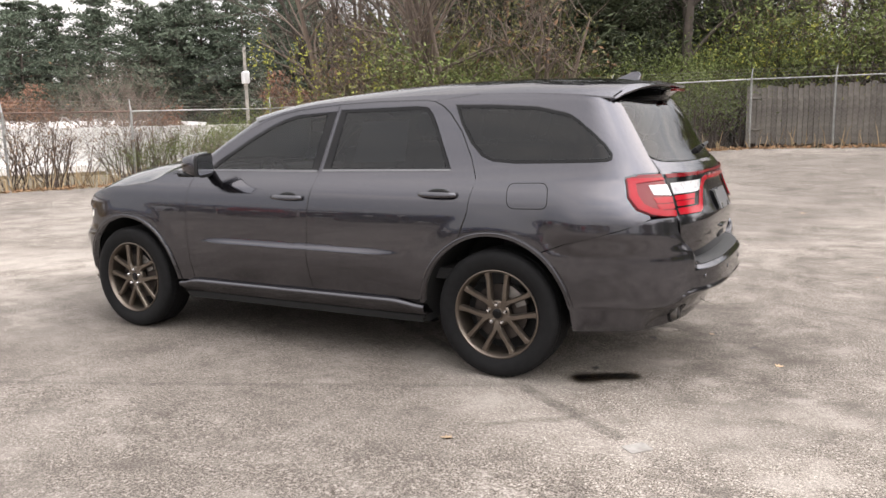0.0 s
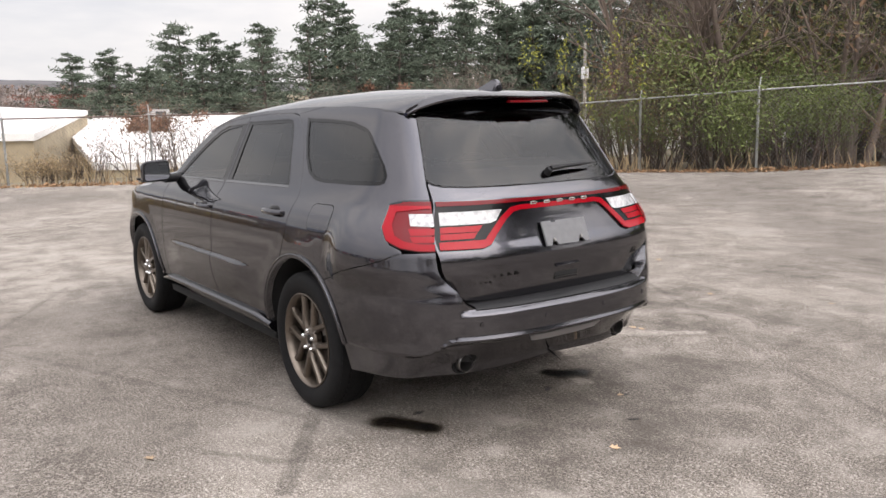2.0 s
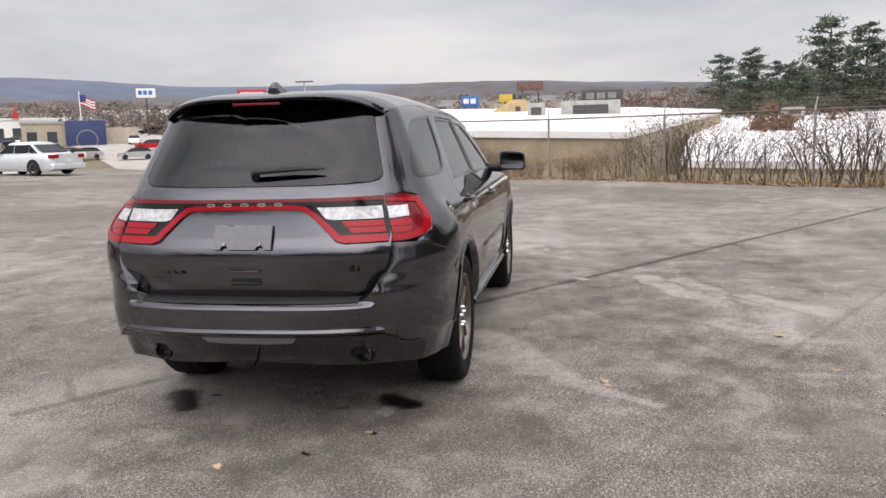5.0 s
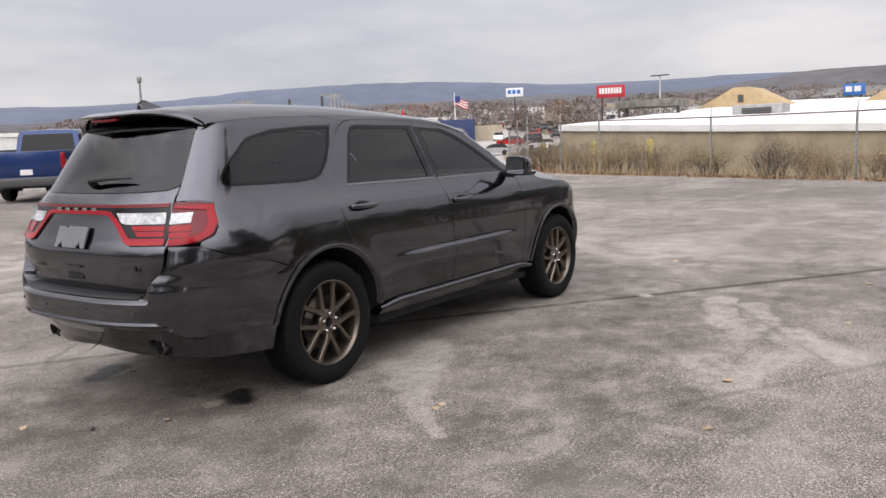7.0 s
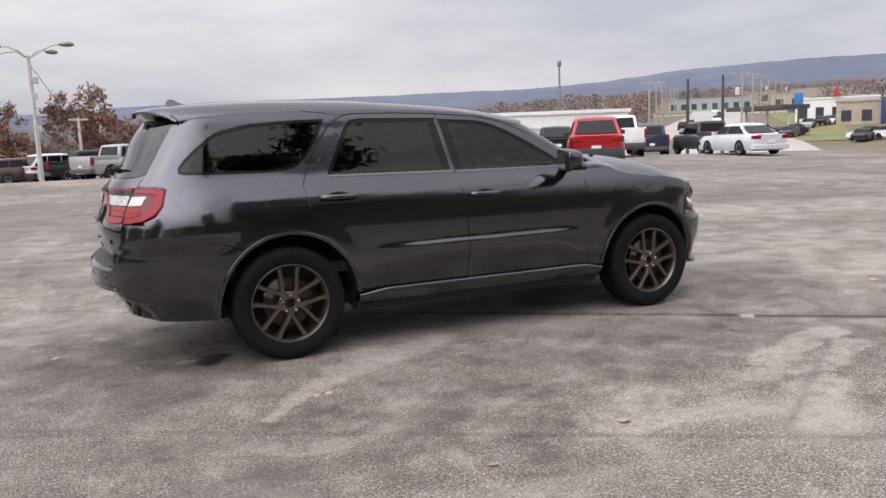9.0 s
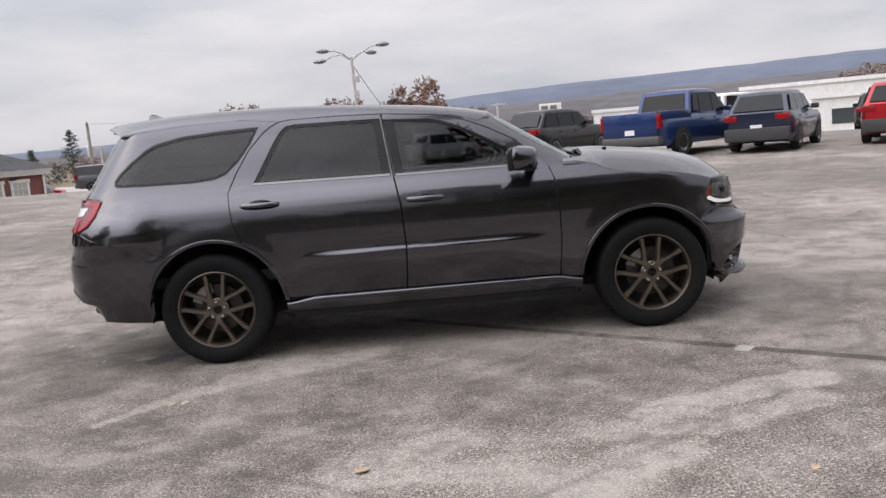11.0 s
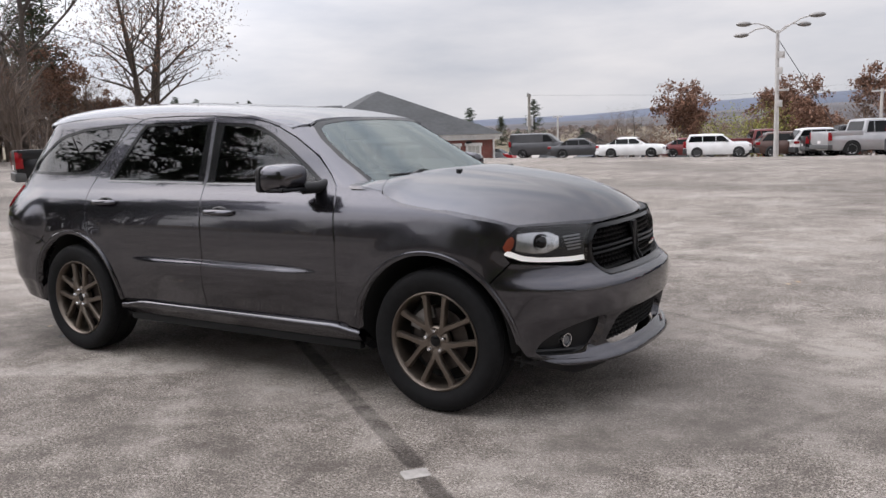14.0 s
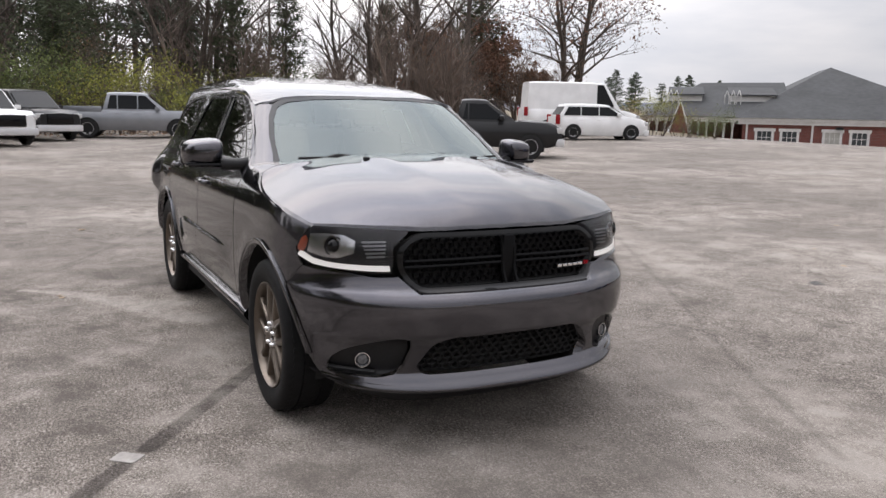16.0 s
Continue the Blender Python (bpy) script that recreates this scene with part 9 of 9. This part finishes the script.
for x, y in ((33.2, 13.4), (33.6, 10.6), (33.0, 16.2)):
    q = bmesh.new()
    add_lathe(q, [(0, 3.1), (.12, 3.05), (.16, 2.95), (.16, 0)], axis="z", segs=12, at=(x, y, -1.9))
    tagged(part("bollard", q, M_BOLLARD), "worn yellow steel bollard by the tan wall", "bollard", "yellow bollards")

# ---- signs ----
M_SIGNRED = mat("red_sign", (.42, .02, .03), rough=.5, vary=.08, scale=1)
M_SIGNBLUE = mat("blue_sign", (.03, .14, .42), rough=.5)
M_SIGNYEL = mat("yellow_sign", (.55, .40, .05), rough=.5)


def board_sign(x, y, z, w, h, material, label, floor, bars=0, bar_mat=None, posts=2):
    a = math.atan2(y, x)
    t = thing("billboard", pose(x, y, floor, 0, 0, math.degrees(a)), label, "sign", "roadside signs")
    q = bmesh.new()
    add_box(q, -.2, .2, -w / 2, w / 2, z - floor, z - floor + h, bevel=.04)
    part("panel", q, material, t)
    for k in range(posts):
        yy = 0 if posts == 1 else (k - .5) * w * .6
        q = bmesh.new()
        add_tube(q, [(.05, yy, -.5), (.05, yy, z - floor + .1)], .16, 8)
        part("post", q, M_DARKPOLE, t)
    for k in range(bars):
        q = bmesh.new()
        y0 = w * (.40 - .80 * k / bars)
        add_box(q, -.24, -.19, y0 - w * .8 / bars * .75, y0, z - floor + h * .32, z - floor + h * .78)
        part("lettering_bar", q, bar_mat or M_WHITE, t)


board_sign(132.2, 56.0, 8.0, 5.0, 2.2, M_SIGNRED, "red billboard with white lettering bars", FAR(143), 8)
board_sign(193.5, 10.5, 11.3, 6.4, 2.1, mat("faded_sign", (.15, .085, .07), rough=.7, vary=.3, scale=1), "weathered brown-red billboard on posts", FAR(194))
board_sign(142.7, 18.3, 6.2, 3.2, 1.9, M_SIGNBLUE, "blue and white roadside sign", FAR(144), 2)
board_sign(143.3, 11.9, 6.9, 2.4, 1.4, M_SIGNYEL, "yellow roadside sign on a post", FAR(144), 0, None, 1)
board_sign(160, 92, 11.0, 4.0, 2.0, M_WHITE, "white roadside sign on a tall post", FAR(185), 3, M_SIGNBLUE, 1)
board_sign(100, 84, 4.6, 1.3, 1.7, M_SIGNBLUE, "blue upright sign by the shop", FAR(130), 0, None, 1)
board_sign(63.9, -3.4, 3.7, 3.4, 1.1, M_DARKPOLE, "black billboard with grey shapes", 2.6, 3, M_STEEL)
board_sign(18.4, 112.4, 3.6, 3.2, 1.4, M_WHITE, "white sign beyond the parked cars", FAR(114) - 2, 2, M_STEEL)
bb = thing("red_roof_shop", pose(102.9, 14.2, 3.2), "low shop with a red metal roof", "building")
b = bmesh.new()
add_box(b, -3, 3, -3.2, 3.2, -1.5, .6)
part("wall", b, M_WHITE, bb)
b = bmesh.new()
add_box(b, -3.2, 3.2, -3.5, 3.5, .602, 1.1, bevel=.1)
part("roof", b, M_SIGNRED, bb)

# ---- the town ----
def shop(x, y, w, d, h, wall, roof_m, label, floor=None, windows=5, turn=None):
    r = math.hypot(x, y)
    fl = (FAR(r) if floor is None else floor) - .5
    t = thing("town_building", pose(x, y, fl, 0, 0, math.degrees(math.atan2(y, x)) if turn is None else turn), label, "building", "buildings in the town")
    q = bmesh.new()
    add_box(q, 0, d, -w / 2, w / 2, -2, h)
    part("wall", q, wall, t, smooth=False)
    q = bmesh.new()
    add_box(q, -.2, d + .2, -w / 2 - .2, w / 2 + .2, h + .002, h + .35)
    part("roof", q, roof_m, t, smooth=False)
    for k in range(windows):
        q = bmesh.new()
        y0 = -w / 2 + w * (k + .25) / windows
        add_box(q, -.06, .02, y0, y0 + w / windows * .5, h * .25, h * .68)
        part("window", q, M_PANE, t, smooth=False)
    return t


M_TAN = mat("tan_stucco", (.40, .34, .26), rough=.85, vary=.12, scale=.8)
M_GREYW = mat("grey_cladding", (.32, .32, .32), rough=.7, vary=.12, scale=.8)
M_NAVYW = mat("navy_cladding", (.02, .035, .11), rough=.5, vary=.1, scale=1)
M_BRICKF = mat("far_brick", (.17, .06, .045), rough=.9, vary=.2, scale=1)
sh = shop(116, 84.5, 9, 12, 4.2, M_TAN, M_GREYW, "tan shop with a navy entrance and flat roof", windows=3)
b = bmesh.new()
add_box(b, -1.6, -.1, -8.2, -2.0, 0, 4.6, bevel=.05)
part("navy_entrance", b, M_NAVYW, sh)
b = bmesh.new()
add_lathe(b, [(1.5, -1.72), (1.7, -1.72), (1.7, -1.64), (1.5, -1.64)], axis="x", segs=28, at=(0, -5.2, 1.4), closed=True)
part("round_sign_ring", b, M_STEEL, sh)
b = bmesh.new()
add_box(b, 1, 9, -13.5, -8.3, 0, 3.4)
part("side_block", b, M_TAN, sh)
b = bmesh.new()
prism(b, [(-.6, 5.0), (.6, 5.0), (.2, 6.4), (0, 7.0), (-.2, 6.4)], -.6, .6, plane="yz")
part("red_spire", outward(b), M_SIGNRED, shop(128, 100, 14, 10, 4.6, M_WHITE, M_WHITE, "white canopy building with a red spire", windows=5))
shop(104, 96, 16, 6, .1, M_GREYW, M_GREYW, "low grey forecourt slab", windows=0)
cnp = thing("forecourt_canopy", pose(103, 93, FAR(140)), "flat dark forecourt canopy on posts", "canopy")
b = bmesh.new()
add_box(b, -3, 3, -6, 6, 3.0, 3.7, bevel=.05)
part("canopy_deck", b, M_DARKPOLE, cnp)
for yy in (-4.5, 0, 4.5):
    b = bmesh.new()
    add_tube(b, [(0, yy, -.5), (0, yy, 3.1)], .2, 8)
    part("post", b, M_WHITE, cnp)
for x, y, w, d, h, wl_m, lb in ((246, 194, 46, 20, 5.5, M_TAN, "long tan retail building"), (268, 165, 40, 20, 6, M_WHITE, "long white retail building"), (300, 120, 60, 20, 6, M_TAN, "long tan retail building"), (220, 230, 30, 16, 5, M_GREYW, "grey retail building in town"),
                                (330, 60, 70, 25, 7, M_GREYW, "long grey warehouse in the valley"), (260, 20, 40, 20, 6, M_TAN, "tan warehouse in the valley"), (180, 130, 26, 12, 4.5, M_WHITE, "white shop in the valley"), (350, 300, 60, 20, 7, M_TAN, "tan retail building far off"),
                                (150, 40, 30, 10, 3.5, M_GREYW, "grey flat-roofed shop in town"), (230, 80, 40, 14, 4, M_WHITE, "white flat-roofed shop in town"), (400, -10, 80, 30, 8, M_GREYW, "grey warehouse far off"), (300, -40, 60, 20, 6, M_BRICKF, "brown warehouse far off")):
    shop(x, y, w, d, h, wl_m, M_GREYW, lb, windows=8)
# long white dealership building with dark lettering bars
ru = shop(36, 83.5, 34, 14, 3.0, M_WHITE, M_WHITE, "long white dealership building with dark lettering bars", floor=0.2, windows=6, turn=78)
for k in range(9):
    if k == 1:
        continue
    b = bmesh.new()
    add_box(b, -.14, -.05, -6.5 + 1.0 * k, -6.0 + 1.0 * k, 2.15, 2.85)
    part("lettering_bar", b, M_DARKPOLE, ru)
shop(31.5, 48.0, 10, 9, 2.4, M_WHITE, M_WHITE, "white low building behind the red crossover", floor=.0, windows=2, turn=60)
shop(40, 66, 22, 12, 3.6, M_WHITE, M_WHITE, "white parapet building down the street", floor=.3, windows=4, turn=62)
hs = thing("house", pose(-40.5, 107, -3.2, 0, 0, 110), "small house with a brown gabled roof", "house")
b = bmesh.new()
add_box(b, 0, 7, -4, 4, -1, 2.4)
part("wall", b, M_TAN, hs, smooth=False)
b = bmesh.new()
prism(b, [(-4.5, 2.402), (4.5, 2.402), (0, 4.9)], -.4, 7.4, plane="yz")
part("roof", outward(b), M_SHINGLE, hs, smooth=False)


# roads and verges, laid on the land
def strip(name, pts, width, material, label, lift=.10, cat="road"):
    q = bmesh.new()
    prev = None
    fine = []
    for a, c in zip(pts, pts[1:]):
        for k in range(12):
            fine.append(Vector(a).lerp(Vector(c), k / 12))
    fine.append(Vector(pts[-1]))
    for i, p in enumerate(fine):
        d = (fine[min(i + 1, len(fine) - 1)] - fine[max(i - 1, 0)]).normalized()
        o = Vector((-d.y, d.x)) * width / 2
        row = []
        for s in (-1, 0, 1):
            x, y = p.x + o.x * s, p.y + o.y * s
            row.append(q.verts.new((x, y, land_height(x, y) + lift)))
        if prev:
            for j in range(2):
                q.faces.new((prev[j], row[j], row[j + 1], prev[j + 1]))
        prev = row
    tagged(part(name, outward(q), material), label, cat, kind="structure")


M_VERGE = mat("winter_turf", (.10, .14, .045), rough=.95, second=(.24, .19, .09), scale=.8, patch=.15)
strip("road", [(44, 36), (75, 71), (103, 108), (170, 174), (240, 250), (420, 420)], 15, M_CONCRETE, "pale concrete street running down to the town")
strip("road_side", [(70, 30), (110, 62), (180, 120)], 22, M_CONCRETE, "pale shop car park in the valley", .06, "car park")
strip("road_cross", [(230, 40), (200, 140), (150, 230)], 12, M_CONCRETE, "pale cross street in the valley", .14)
strip("verge", [(82, 66), (120, 98), (180, 160)], 9, M_VERGE, "green and tan winter verge beside the street", .08, "grass verge")
strip("far_lot", [(-60, 78), (0, 84), (40, 70)], 26, M_CONCRETE, "pale car park beyond the crest", .06, "car park")
# small cars in the valley
far_car = {}


def small_car(x, y, turn, colour, name):
    key = name
    if key not in far_car:
        bm0 = bmesh.new()
        loft(bm0, [[(X0, -w, .25), (X0, -w, zz), (X0, w, zz), (X0, w, .25)] for X0, w, zz in ((-2.2, .75, .8), (-2.0, .88, .95), (0, .9, .98), (1.2, .88, .92), (2.1, .82, .75), (2.2, .7, .6))])
        c0 = bmesh.new()
        loft(c0, [[(X0, -w, .93), (X1, -w * .82, zz), (X1, w * .82, zz), (X0, w, .93)] for X0, X1, w, zz in ((-1.9, -1.4, .82, 1.40), (-1.0, -.9, .84, 1.46), (.2, 0, .84, 1.46), (1.2, .5, .80, 1.38))])
        w0 = bmesh.new()
        add_lathe(w0, [(0, -.1), (.32, -.1), (.32, .1), (0, .1)], segs=12)
        far_car[key] = [bpy.data.meshes.new(n) for n in ("body", "cabin", "wheel")]
        for me, bm0, mt in zip(far_car[key], (outward(bm0), outward(c0), outward(w0)), (colour, M_WINDOW, M_TYRE)):
            bm0.to_mesh(me), bm0.free()
            me.materials.append(mt)
    t = thing("parked_car", pose(x, y, land_height(x, y) + .12, 0, 0, turn), "small %s car parked in the valley" % name, "car", "cars in the valley")
    for me, nm in zip(far_car[key][:2], ("body", "cabin")):
        o = new(nm, me)
        o.parent = t
    for wx in (-1.35, 1.35):
        for wy in (-.80, .80):
            o = new("wheel", far_car[key][2])
            o.parent = t
            o.matrix_basis = pose(wx, wy, .32)


rc = random.Random(21)
kinds = [("white", paint("white", (.72, .72, .72), 0)), ("black", paint("black", (.012, .012, .013))), ("silver", paint("silver", (.42, .42, .43), .5)), ("red", paint("red", (.38, .01, .015), .3)), ("dark blue", paint("dark_blue", (.012, .018, .04), .3))]
for k in range(70):
    r, a = rc.uniform(80, 240), radians(rc.uniform(20, 41))
    nm, c = rc.choice(kinds)
    small_car(r * math.cos(a), r * math.sin(a), rc.choice((30, 120, 210)) + rc.uniform(-6, 6), c, nm)
for x, y in ((90, 92), (104, 112), (123, 125), (150, 152), (64, 58), (190, 196), (230, 236), (97, 106)):
    nm, c = rc.choice(kinds)
    small_car(x, y, 46, c, nm)
for k in range(40):
    nm, c = rc.choice(kinds)
    r, a = rc.uniform(70, 92), radians(rc.uniform(70, 122))
    small_car(r * math.cos(a), r * math.sin(a), rc.choice((10, 100)) + rc.uniform(-6, 6), c, nm)
# feather flags by the car park
for k, (x, y) in enumerate(((55.6, 30.6), (56.2, 29.6), (56.6, 28.8))):
    q = bmesh.new()
    add_lathe(q, [(.0, 0), (.22, 0), (.25, 1.0), (.20, 2.2), (.0, 2.35)], axis="z", segs=10, at=(x, y, land_height(x, y) + .2))
    for v in q.verts:
        v.co.y += .12 * math.sin((v.co.z) * 2 + k)
    tagged(part("feather_flag", q, mat("orange_cloth", (.60, .09, .02), rough=.8)), "bright orange upright cloth flag", "flag", "orange flags")

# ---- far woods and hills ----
# haze is painted into these three tree colours: paler, closer in tone
M_FARBROWN = mat("hazed_bare_woods", (.205, .170, .155), rough=1, island=.10)
M_FARGREEN = mat("hazed_evergreens", (.115, .125, .105), rough=1, island=.12)
M_FARRUST = mat("hazed_rusty_oaks", (.225, .145, .110), rough=1, island=.15)
rw = random.Random(5)
for nm, m, n, lab in (("far_bare_trees", M_FARBROWN, 980, "brown bare woods across the valley, colour paled for haze"), ("far_evergreen_trees", M_FARGREEN, 110, "evergreens across the valley, colour paled for haze"), ("far_rusty_trees", M_FARRUST, 170, "rust-brown oaks across the valley, colour paled for haze")):
    V, F = [], []
    for k in range(n):
        a = rw.uniform(-14, 128)
        near = 190 if a < 62 else 105
        r = near + 800 * rw.random() ** 1.7
        if 40 < a < 50 and r < 330:
            continue
        a = radians(a)
        x, y = r * math.cos(a), r * math.sin(a)
        h = rw.uniform(3.2, 6.8) * (1 + r / 900) * (.52 if a > radians(62) else 1)
        w = h * rw.uniform(.35, .6)
        z = land_height(x, y) - (1.5 if math.degrees(a) > 62 else .5)
        base = Vector((x, y, z))

        def spot():
            u = rw.random()
            s = w * math.sqrt(1.05 - (2 * u - 1) ** 2)
            return base + Vector((rw.gauss(0, .5) * s, rw.gauss(0, .5) * s, h * (.12 + .88 * u)))
        v2, f2 = cards(rw, 200, spot, .066 * h)
        i = len(V)
        V += v2
        F += [tuple(i + j for j in f) for f in f2]
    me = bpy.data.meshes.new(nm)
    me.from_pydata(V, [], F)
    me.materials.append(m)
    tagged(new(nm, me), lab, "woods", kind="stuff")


def ridge(name, r, heights, wob, material, label, seed, depth=500):
    V, F = [], []
    n = 300
    for i in range(n + 1):
        a = -42 + 200 * i / n
        h = heights(a)
        h += wob * h * (noise.noise(Vector((a * .16, seed, 0))) * .5 + noise.noise(Vector((a * .7, seed, 3))) * .22)
        ca, sa = math.cos(radians(a)), math.sin(radians(a))
        for k, (f, z) in enumerate(((0, .0), (.2, .30), (.45, .62), (.75, .90), (1.0, 1.0), (1.5, .55))):
            rr = r + depth * (f - 1)
            nz = noise.noise(Vector((a * .9, k * 1.3, seed + 11))) * h * .025 * (0 < k < 4)
            V.append((rr * ca, rr * sa, -25 * (1 - z) + h * z + nz))
    for i in range(n):
        for k in range(5):
            a = i * 6 + k
            F.append((a, a + 6, a + 7, a + 1))
    me = bpy.data.meshes.new(name)
    me.from_pydata(V, [], F)
    ob = finish(name, me, material, None, sharp=0)
    tagged(ob, label, "hills", kind="structure")


# the ridge's blue-grey is distance haze, put into its base colour
M_HILL = mat("hazed_wooded_ridge", (.098, .114, .155), rough=1, vary=.14, scale=.02, patch=.005)
M_HILL2 = mat("wooded_brown_hills", (.088, .082, .086), rough=1, vary=.30, scale=.05, patch=.01)
ridge("backdrop_ridge", 1800, curve((-45, 60), (-20, 80), (-9, 94), (9, 112), (24, 112), (38, 132), (46, 128), (56, 104), (67, 98), (82, 92), (95, 70), (102, 62), (114, 40), (130, 36), (160, 30)), .07, M_HILL, "long wooded ridge on the horizon, haze painted in as blue-grey", 1.0)
ridge("backdrop_hills", 1150, curve((-45, 52), (-12, 58), (0, 66), (9, 74), (20, 56), (30, 58), (45, 56), (60, 44), (75, 42), (90, 34), (105, 24), (120, 16), (160, 14)), .13, M_HILL2, "brown wooded hills before the ridge", 5.0, 300)
